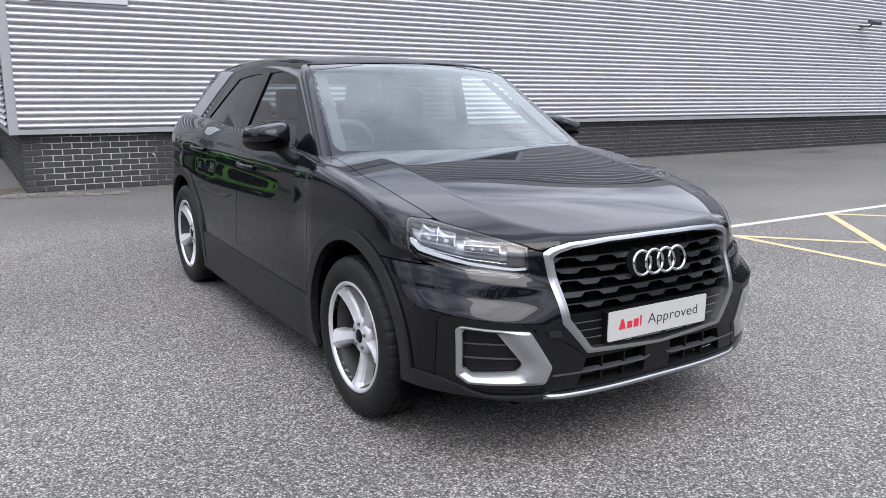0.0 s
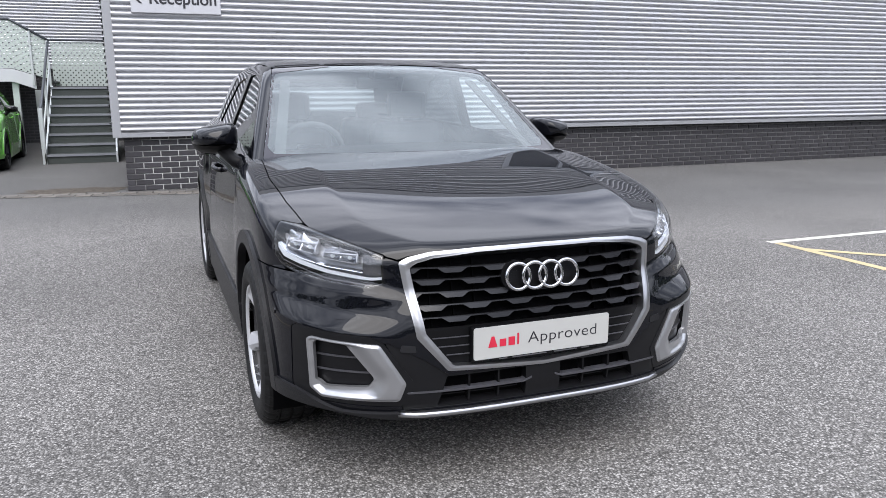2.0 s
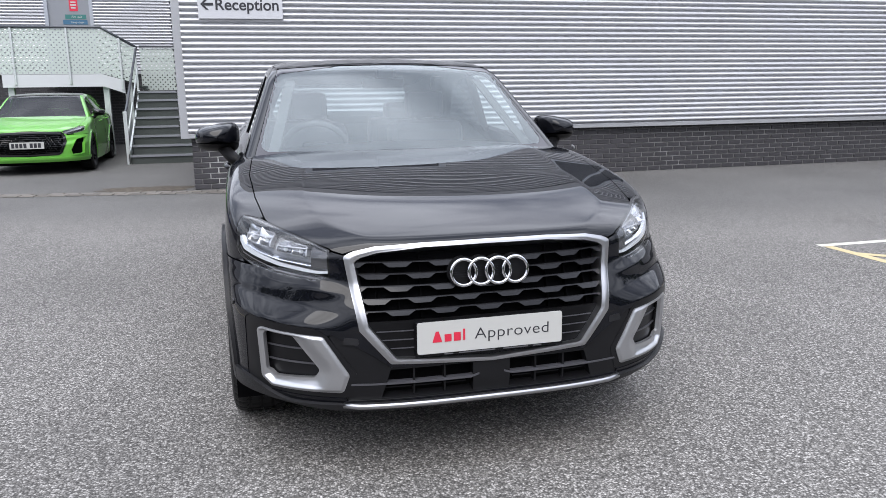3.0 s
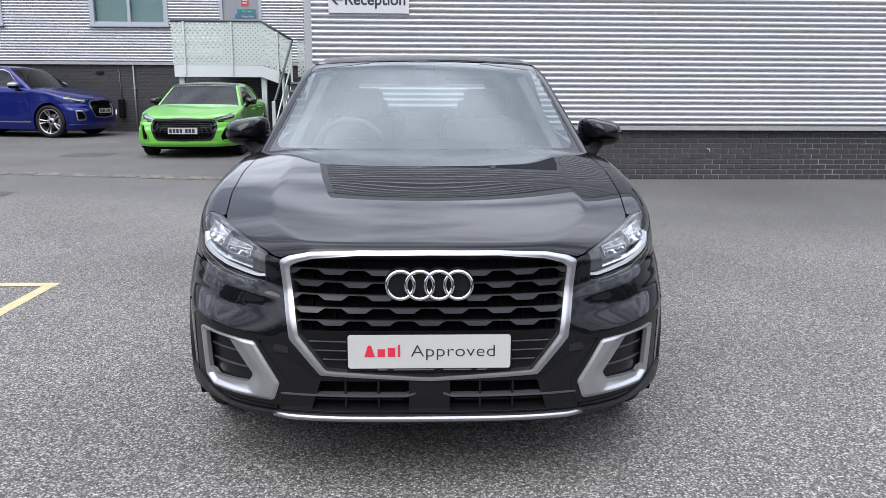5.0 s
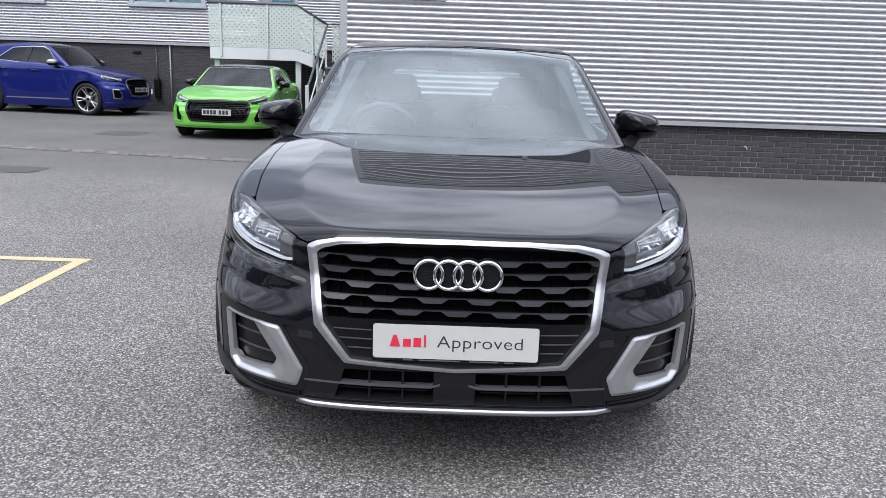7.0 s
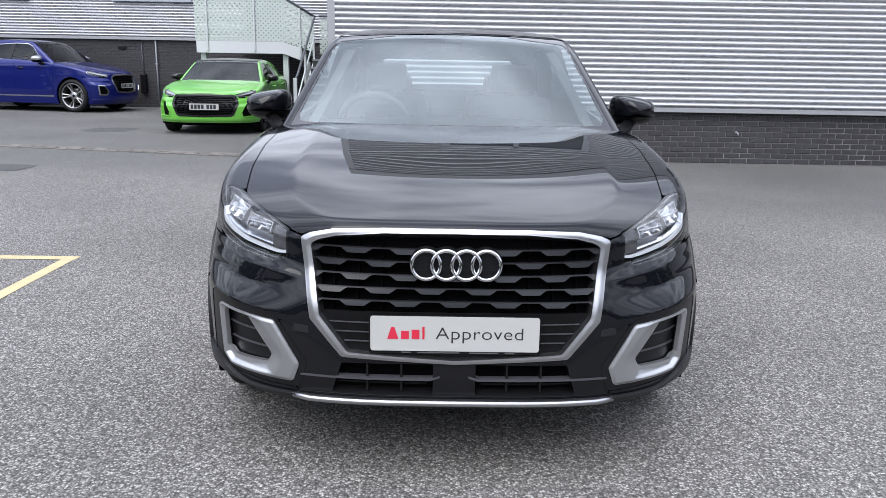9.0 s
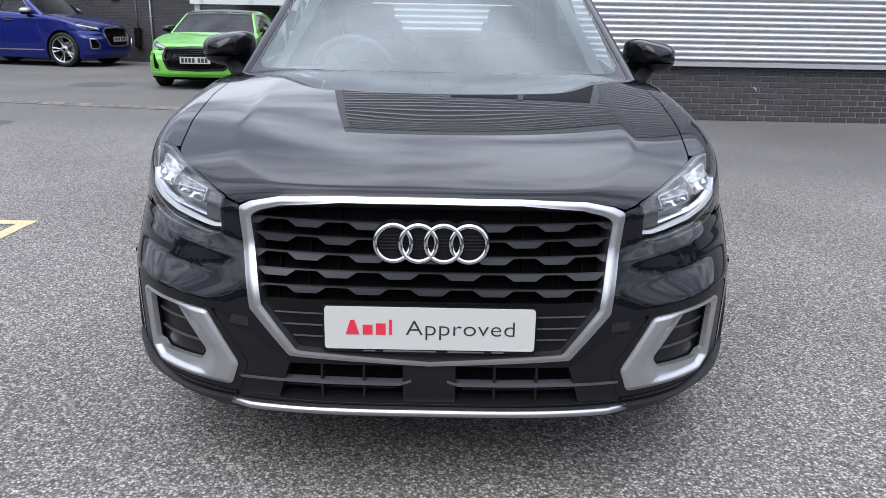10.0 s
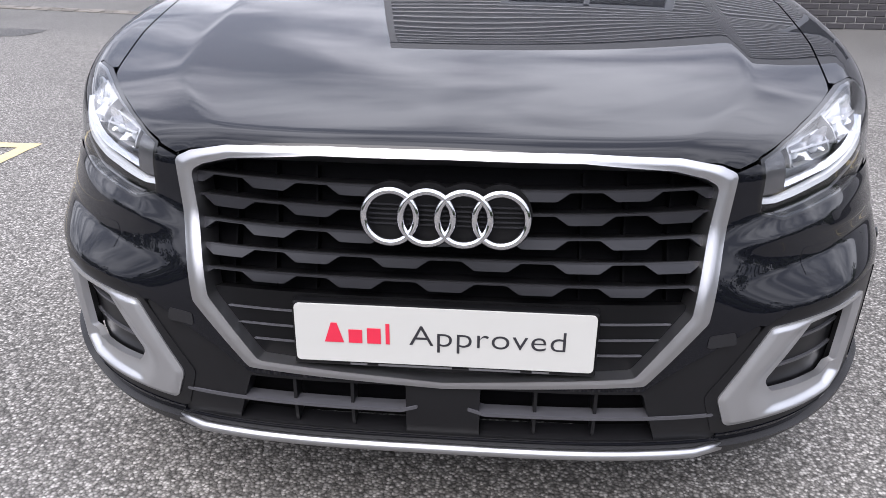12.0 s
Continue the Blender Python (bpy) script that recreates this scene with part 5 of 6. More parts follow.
def windows_and_roof(car, paint, pillar_trim, roof_mat, glass, blade=None, step=1.0):
    st = lambda a, b: (a * step, b * step)
    # windscreen with a black border band
    def screen(P):
        x, z = np.abs(P[:, 0]), P[:, 2]
        half = 0.736 - 0.372 * (z - 1.02)
        return least(half - x, 1.436 + 0.02 * (1 - (x / 0.6) ** 2) - z, z - 0.99)
    w = panel("windscreen", cabin, rays_screen, (-0.76, 0.76), (0.98, 1.50), st(60, 40), screen, glass, car, rim=0.004)
    w.visible_shadow = False
    def band(P):
        x, z = np.abs(P[:, 0]), P[:, 2]
        return least(screen(P), -rounded([(-0.712, 1.046), (0.712, 1.046), (0.578, 1.415), (0.25, 1.428), (-0.25, 1.428), (-0.578, 1.415)], 0.03)(P[:, 0], z))
    panel("windscreen_border", cabin, rays_screen, (-0.76, 0.76), (0.98, 1.50), st(120, 70), band, M_FRIT if glass is M_WINDSCREEN else M_GLOSSBLACK, w, rim=0, lift=0.0015)

    def roof_keep(P):
        x, y, z = np.abs(P[:, 0]), P[:, 1], P[:, 2]
        front = 1.442 + 0.02 * (1 - (x / 0.6) ** 2)
        return least(np.where(y < 1.5, z - front, 1.0), np.where(y > 2.4, z - 1.352, 1.0), 0.585 - x, 2.95 - y)
    panel("roof", cabin, rays_roof, (-0.62, 0.62), (0.85, 3.0), st(40, 70), roof_keep, roof_mat, car, rim=0.01)

    # side openings, in y and z
    front_win = [(0.80, 1.020), (0.905, 1.19), (1.07, 1.352), (1.20, 1.400), (1.36, 1.412), (1.50, 1.405), (1.60, 1.085)]
    rear_win = [(1.69, 1.092), (1.60, 1.40), (1.78, 1.396), (2.02, 1.372), (2.42, 1.128)]
    def outside(P):
        y, z = P[:, 1], P[:, 2]
        return least(sd_poly(y, z, front_win), sd_poly(y, z, rear_win))
    def rail_keep(P):
        x, y, z = np.abs(P[:, 0]), P[:, 1], P[:, 2]
        half = 0.738 - 0.372 * (z - 1.02)
        glass_front = np.where(y < 1.6, x - half - 0.016, 1.0)
        return least(outside(P), np.where(z > 1.38, 2.0 * (x - 0.589), 1.0), glass_front, z - 0.96, 2.28 + (1.36 - z) * 1.55 - y)
    both("side_frame", cabin, rays_screen_side, (0.35, 3.05), (0.96, 1.52), st(150, 60), rail_keep, paint, car, rim=0.02)
    def pillar_keep(P):
        x, y, z = np.abs(P[:, 0]), P[:, 1], P[:, 2]
        half = 0.738 - 0.372 * (z - 1.02)
        return least(x - half, half + 0.050 - x, outside(P), z - 0.965, 1.452 - z)
    both("screen_pillar", cabin, rays_screen, (0.46, 0.83), (0.96, 1.47), st(110, 60), pillar_keep, paint, car, rim=0.012, lift=0.0015)
    for nm, poly in (("front_side_window", front_win), ("rear_side_window", rear_win)):
        for a in both(nm, cabin, rays_screen_side, (0.7, 2.6), (0.98, 1.46), st(110, 44), lambda P: 0.004 - sd_poly(P[:, 1], P[:, 2], poly), M_FRONTGLASS if nm[0] == "f" else M_SIDEGLASS, car, rim=0, lift=-0.006):
            pass
    both("window_pillar", cabin, rays_screen_side, (1.3, 1.9), (1.0, 1.46), st(40, 40),
         lambda P: least(0.058 - np.abs(P[:, 1] - (1.645 - (P[:, 2] - 1.09) * 0.27)), P[:, 2] - 1.05, 1.415 - P[:, 2]), M_GLOSSBLACK, car, lift=0.002, rim=0.006)
    if blade is not None:
        both("rear_blade", cabin, rays_screen_side, (1.9, 3.1), (1.04, 1.46), st(50, 30),
             lambda P: least(P[:, 1] - (2.305 + (1.36 - P[:, 2]) * 1.55 - 0.02), (2.52 + (1.40 - P[:, 2]) * 1.75) - P[:, 1], 1.418 - P[:, 2], P[:, 2] - 1.075), blade, car, "silver blade panel on the rear pillar", lift=0.004, rim=0.01)
    rear_glass = rounded([(-0.56, 1.13), (0.56, 1.13), (0.47, 1.36), (-0.47, 1.36)], 0.04)
    gate = panel("tailgate", cabin, rays_back, (-0.76, 0.76), (0.95, 1.50), st(60, 44), lambda P: least(P[:, 1] - 2.45, -rear_glass(P[:, 0], P[:, 2])), paint, car, rim=0.01)
    panel("rear_window", cabin, rays_back, (-0.6, 0.6), (1.1, 1.4), st(30, 20), lambda P: rear_glass(P[:, 0], P[:, 2]) + 0.004, M_REARGLASS, gate, lift=-0.004, rim=0)
    both("rear_pillar", cabin, rays_screen_side, (2.12, 3.15), (0.97, 1.53), st(50, 40), lambda P: least(np.abs(P[:, 0]) - 0.575, P[:, 1] - (2.26 + (1.36 - P[:, 2]) * 1.55)), paint, car, rim=0, lift=-0.004)


def lining(car):
    """Headlining and trims inside the screen pillars, darkened in colour to stay dim."""
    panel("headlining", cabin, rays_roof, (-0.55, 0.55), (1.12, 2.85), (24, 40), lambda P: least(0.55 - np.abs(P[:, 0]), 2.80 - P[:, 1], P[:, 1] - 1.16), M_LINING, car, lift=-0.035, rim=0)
    def trim(P):
        x, z = np.abs(P[:, 0]), P[:, 2]
        half = 0.736 - 0.372 * (z - 1.02)
        return least(half - 0.035 - x, x - half + 0.085, 1.43 - z, z - 1.03)
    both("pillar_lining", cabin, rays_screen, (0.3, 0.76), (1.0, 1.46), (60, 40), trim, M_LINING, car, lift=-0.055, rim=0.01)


def rays_screen_side(U, V):           # U: y, V: height
    return np.stack([0 * U + 0.05, U, V], 1), np.stack([0 * U + 1, 0 * U, 0 * U], 1)


def rays_back(U, V):
    return np.stack([U, 0 * U + 2.0, V], 1), np.stack([0 * U, 0 * U + 1, 0 * U], 1)


def interior(car, right_hand=True):
    """Dashboard, wheel, seats and the dark tub under the glass."""
    s = -1 if right_hand else 1
    plain_box("cabin_tub", (-0.72, 0.60, 0.30), (0.72, 3.0, 0.62), M_INTERIOR, car)
    bm = bmesh.new()
    prism(bm, [(0.40, 0.70), (0.44, 0.985), (0.60, 1.005), (0.80, 1.010), (0.93, 0.985), (0.98, 0.90), (0.96, 0.70)], -0.72, 0.72, "x")
    for v in bm.verts:
        v.co = Vector([a * b for a, b in zip(v.co, SCALE)])
    part("dashboard", bm, M_INTERIOR, car)
    # hood over the dials
    bm = bmesh.new()
    prism(bm, [(0.84, 0.99), (0.89, 1.035), (0.95, 1.03), (0.97, 0.98)], s * 0.40 - 0.17, s * 0.40 + 0.17, "x")
    for v in bm.verts:
        v.co = Vector([a * b for a, b in zip(v.co, SCALE)])
    part("instrument_hood", bm, M_DARKPLASTIC, car)
    m = pose(s * 0.40 * SCALE[0], 1.10 * SCALE[1], 0.985 * SCALE[2], -65, 0, 0)
    ring = [m @ Vector((0.185 * math.cos(2 * math.pi * i / 40), 0.185 * math.sin(2 * math.pi * i / 40), 0)) for i in range(41)]
    v, f = tube(ring, 0.016, 10, False)
    wheel = mesh_part("steering_wheel", v, f, M_INTERIOR, car, "", True)
    bm = bmesh.new()
    box(bm, (-0.075, -0.07, -0.03), (0.075, 0.06, 0.02), 0.02, m)
    box(bm, (-0.18, -0.02, -0.012), (0.18, 0.02, 0.008), 0.006, m)
    part("wheel_hub", bm, M_PLASTIC, wheel)
    for x, y in ((-0.38, 1.75), (0.38, 1.75), (-0.38, 2.55), (0.38, 2.55)):
        seat = plain_box("seat_back", (x - 0.25, y - 0.07, 0.55), (x + 0.25, y + 0.09, 1.13), M_SEAT, car, 0.06, m=None)
        drop = 0.0 if y < 2 else 0.08
        plain_box("headrest", (x - 0.125, y - 0.03, 1.145 - drop), (x + 0.125, y + 0.075, 1.315 - drop), M_SEAT, seat, 0.035)
        for dx in (-0.05, 0.05):
            tube_part("headrest_post", [((x + dx) * SCALE[0], (y + 0.02) * SCALE[1], 1.11 * SCALE[2]), ((x + dx) * SCALE[0], (y + 0.02) * SCALE[1], 1.17 * SCALE[2])], 0.006, M_CHROME, seat)
        plain_box("seat_cushion", (x - 0.25, y - 0.55, 0.55), (x + 0.25, y - 0.02, 0.72), M_SEAT, seat, 0.05)
    mir = plain_box("rear_view_mirror", (-0.12, 1.125, 1.335), (0.12, 1.155, 1.395), M_DARKPLASTIC, car, 0.012)
    plain_box("sensor_mount", (-0.05, 1.03, 1.385), (0.05, 1.13, 1.435), M_DARKPLASTIC, mir, 0.012)


# ---- the black car ----
def grille(car):
    """Satin frame, toothed slats, lower panel and a near-black sheet for the shade behind."""
    xs, half = (-40.0, 40.0), (0.40, 0.85)
    fo, fi = rounded(FRAME_OUT, 0.012), rounded(FRAME_IN, 0.016)
    def crowned(P):
        # the face of the surround is crowned, falling to both edges
        w = np.minimum(fo(P[:, 0], P[:, 2]), -fi(P[:, 0], P[:, 2]))
        return 0.003 + 0.0035 * ease(0.0, 0.016, w)
    frame_part = panel("grille_frame", nose, rays_front, xs, half, (260, 160), lambda P: least(fo(P[:, 0], P[:, 2]), -fi(P[:, 0], P[:, 2])), M_SATIN, car, "satin aluminium grille surround", lift=crowned, rim=0.055)
    # sheet whose black colour stands for the shade behind the slats
    panel("grille_backing", nose, rays_front, xs, half, (60, 30), lambda P: fo(P[:, 0], P[:, 2]), M_BLACKSHADE, frame_part, lift=-0.060, rim=0)
    panel("grille_lower_panel", nose, rays_front, xs, (0.41, 0.60), (90, 40), lambda P: least(fi(P[:, 0], P[:, 2]) + 0.004, 0.566 - P[:, 2]), M_DARKPLASTIC, frame_part, lift=-0.028, rim=0.02)
    for z in (0.470, 0.500, 0.530):
        panel("panel_rib", nose, rays_front, xs, (z - 0.006, z + 0.006), (90, 6), lambda P: least(fi(P[:, 0], P[:, 2]), 0.0016 - np.abs(P[:, 2] - z)), M_RIB, frame_part, lift=-0.024, rim=0.006)
    # slats: a thin level blade whose lower lip hangs in flat teeth, set off by half a tooth from row to row
    rows, pitch, tooth = 5, 0.0392, 0.155
    for r in range(rows):
        z0 = 0.759 - pitch * r
        off = (0.5 if r % 2 else 0.0) * tooth
        def lip(P, z0=z0, off=off):
            x, z = P[:, 0], P[:, 2]
            ph = np.abs(((x + off) / tooth + 0.5) % 1.0 - 0.5) * tooth          # distance from a tooth's middle
            drop = np.clip((0.050 - ph) / 0.022, 0, 1) * 0.0150
            return least(fi(x, z) + 0.006, z0 + 0.0015 - z, z - (z0 - 0.002 - drop))
        slat = panel("slat", nose, rays_front, xs, (z0 - 0.026, z0 + 0.006), (330, 20), lip, M_SLAT, frame_part, lift=lambda P, z0=z0: -0.012 + 0.10 * np.maximum(0, z0 - P[:, 2]), rim=0.012)
        panel("slat_edge", nose, rays_front, xs, (z0 - 0.006, z0 + 0.008), (120, 12), lambda P: least(fi(P[:, 0], P[:, 2]) + 0.006, 0.0014 - np.abs(P[:, 2] - z0 - 0.0005)), M_SLAT, slat, lift=-0.0115, rim=0.006)
        panel("slat_blade", nose, rays_front, xs, (z0 - 0.006, z0 + 0.008), (80, 8), lambda P: least(fi(P[:, 0], P[:, 2]) + 0.006, 0.003 - np.abs(P[:, 2] - z0)), M_DARKPLASTIC, slat, lift=-0.016, rim=0.04)
    for z in (0.700, 0.708, 0.716, 0.724, 0.732):
        panel("badge_rib", nose, rays_front, (-13, 13), (z - 0.003, z + 0.003), (40, 4), lambda P: least(0.132 - np.abs(P[:, 0]), 0.0015 - np.abs(P[:, 2] - z)), M_SLAT, frame_part, lift=-0.004, rim=0.004)
    for x in (-0.39, -0.31, -0.233, 0.233, 0.31, 0.39):
        turn = math.degrees(math.atan2(x, 0.93))
        panel("upright_web", nose, rays_front, (turn - 1.5, turn + 1.5), (0.56, 0.79), (30, 20), lambda P: least(0.0022 - np.abs(P[:, 0] - x), fi(P[:, 0], P[:, 2]) + 0.002, P[:, 2] - 0.57), M_BLACKSHADE, frame_part, lift=-0.042, rim=0.02)
    # badge of four linked rings
    for k in range(4):
        cx = -0.0915 + 0.061 * k
        q, qn = skin_point(nose, rays_front, math.degrees(math.atan2(cx, 0.95)), 0.718, 0.012)
        pts = [(cx + 0.0435 * math.cos(2 * math.pi * i / 40), q.y - 0.004 + 0.006 * math.sin(2 * math.pi * i / 40), 0.718 + 0.0435 * math.sin(2 * math.pi * i / 40)) for i in range(41)]
        v, f = tube(pts, 0.0064, 12, False)
        mesh_part("badge_ring", v, f, M_BADGE, frame_part, "polished chrome ring of the badge", True)
    badge_back = panel("badge_backing", nose, rays_front, (-12, 12), (0.64, 0.79), (80, 50),
                       lambda P: np.maximum.reduce([0.052 - np.hypot(P[:, 0] - (-0.0915 + 0.061 * k), P[:, 2] - 0.718) for k in range(4)]), M_DARKPLASTIC, frame_part, lift=-0.008, rim=0.02)
    return frame_part


def show_plate(car):
    y = -0.8285
    holder = box_part("plate_holder", (-0.265, y + 0.004, 0.4365), (0.265, y + 0.030, 0.560), M_DARKPLASTIC, car, bevel=0.004)
    bm = bmesh.new()
    outline = []
    for cx, cz, a0 in ((0.252, 0.5505, 0), (-0.252, 0.5505, 90), (-0.252, 0.4555, 180), (0.252, 0.4555, 270)):
        outline += [(cx + 0.008 * math.cos(radians(a0 + a)), cz + 0.008 * math.sin(radians(a0 + a))) for a in (0, 30, 60, 90)]
    prism(bm, outline, y, y + 0.0035)
    board = part("number_plate", bm, M_PLATE, car, "white dealer show plate with red and black print")
    # the red brand word as plain bars
    z0, h = 0.4865, 0.040
    x = -0.208
    for w, hh, top in ((0.034, 0.038, 0.3), (0.024, 0.026, 1.0), (0.024, 0.030, 1.0), (0.007, 0.040, 1.0)):
        bm = bmesh.new()
        c = x + w / 2
        outline = [(x, z0), (x + w, z0), (c + w * top / 2, z0 + hh), (c - w * top / 2, z0 + hh)]
        prism(bm, outline, y - 0.0012, y - 0.0004)
        part("red_bar", bm, M_RED, board, "red bar of a brand mark")
        x += w + 0.0085
    words("lettering", "Approved", 0.0575, pose(-0.060, y - 0.0004, 0.4870, 90, 0, 0) @ Matrix.Diagonal((1.14, 0.97, 1, 1)), M_INK, board, "thin black lettering", 0.0004, -0.0005, 1.04)
    bm = bmesh.new()
    for a, b in ((-0.165, -0.135), (-0.115, 0.015), (0.045, 0.135), (0.155, 0.185)):
        box(bm, (a, y + 0.0025, 0.4400), (b, y + 0.0045, 0.4435))
    part("small_print", bm, M_GREYINK, holder, "grey bars of small print")


def headlamps(car):
    """Clear lens over two chrome reflectors, a light guide and a dark lower trim."""
    zr = (0.685, 0.90)
    for mirror in (False, True):
        kw = dict(mirror=mirror)
        lens = panel("headlight", body, rays_front, (30, 61), zr, (80, 70), lambda P: lamp_field(P) - 0.0025, M_LENS, car, "clear lens over chrome reflectors", lift=0.001, rim=0.0, **kw)
        lens.visible_shadow = False
        panel("lamp_housing", body, rays_front, (29, 61), zr, (60, 50), lambda P: lamp_field(P) + 0.003, M_LAMPGREY, lens, lift=-0.050, rim=0, **kw)
        # dark wall round the opening
        panel("lamp_rim", body, rays_front, (29, 61), zr, (150, 120), lambda P: least(lamp_field(P) + 0.001, 0.005 - lamp_field(P)), M_GLOSSBLACK, lens, lift=-0.0015, rim=0.05, **kw)
        def low(P, a, b):
            t, z = theta(P), P[:, 2]
            base = np.interp(t, [31.5, 34.5, 44, 50, 55, 57.2], [0.700, 0.697, 0.711, 0.729, 0.747, 0.775])
            return least(lamp_field(P) - 0.006, z - base - a, base + b - z)
        panel("light_guide", body, rays_front, (30, 61), zr, (150, 130), lambda P: low(P, 0.022, 0.030 + 0.008 * ease(40.0, 54.0, theta(P))), M_DRL, lens, "white daytime running light guide", lift=-0.012, rim=0.014, **kw)
        panel("lower_trim", body, rays_front, (30, 61), zr, (120, 110), lambda P: low(P, -0.004, 0.021), M_BLACKSHADE, lens, lift=-0.012, rim=0.01, **kw)
        panel("trim_line", body, rays_front, (30, 61), zr, (120, 130), lambda P: least(low(P, 0.009, 0.0115), theta(P) - 34), M_RIB, lens, lift=-0.009, rim=0.004, **kw)
        panel("end_cover", body, rays_front, (30, 61), zr, (100, 100), lambda P: least(low(P, 0.036, 0.2), 36.2 - theta(P)), M_SMOKE, lens, "smoke grey inner end", lift=-0.016, rim=0.02, **kw)
        panel("upper_ledge", body, rays_front, (30, 61), zr, (120, 120), lambda P: least(low(P, 0.040, 0.048), theta(P) - 36.2), M_REFLECTOR, lens, lift=lambda P: -0.016 - 1.6 * np.maximum(0, P[:, 2] - np.interp(theta(P), [31.5, 34.5, 44, 50, 55, 57.2], [0.740, 0.737, 0.751, 0.769, 0.787, 0.815])), rim=0.02, **kw)
        for c, zc, wd, ht in ((51.2, 0.824, 0.050, 0.031), (41.4, 0.796, 0.046, 0.026)):
            u0 = c * DEG
            poly = [(u0 - wd, zc - ht), (u0 + wd, zc - ht + 0.012), (u0 + wd * 0.92, zc + ht + 0.010), (u0 - wd * 0.96, zc + ht - 0.006)]
            rr = rounded(poly, 0.006)
            inside = lambda P: least(rr(theta(P) * DEG, P[:, 2]), lamp_field(P) - 0.007)
            def bowl(P):
                # two dished halves that meet in a ridge
                a = (np.abs(theta(P) * DEG - u0) - wd * 0.5) / (wd * 0.5)
                h = (P[:, 2] - zc) / ht
                return -0.050 + 0.022 * (a * a + 0.8 * h * h)
            span, rise = (c - 6.0, c + 6.0), (zc - 0.045, zc + 0.055)
            cup = panel("reflector_bowl", body, rays_front, span, rise, (64, 48), inside, M_REFLECTOR, lens, "chrome reflector bowl", lift=bowl, rim=0.004, **kw)
            panel("reflector_frame", body, rays_front, span, rise, (80, 64), lambda P: least(inside(P) + 0.002, 0.0015 - inside(P)), M_LAMPGREY, cup, lift=-0.022, rim=0.02, **kw)
            panel("reflector_shelf", body, rays_front, span, rise, (50, 56), lambda P: least(inside(P), 0.0022 - np.abs(P[:, 2] - zc - 0.010)), M_LAMPGREY, cup, lift=-0.018, rim=0.028, **kw)
            for k in (-1, 1):
                p, n = skin_point(body, rays_front, c + k * wd * 0.5 / DEG, zc + 0.004, -0.036)
                sx = -1 if mirror else 1
                bm = bmesh.new()
                bmesh.ops.create_uvsphere(bm, u_segments=14, v_segments=8, radius=0.0085)
                o = part("bulb", bm, M_DRL, cup, "", True)
                o.matrix_basis = Matrix.Translation((sx * p.x, p.y, p.z))


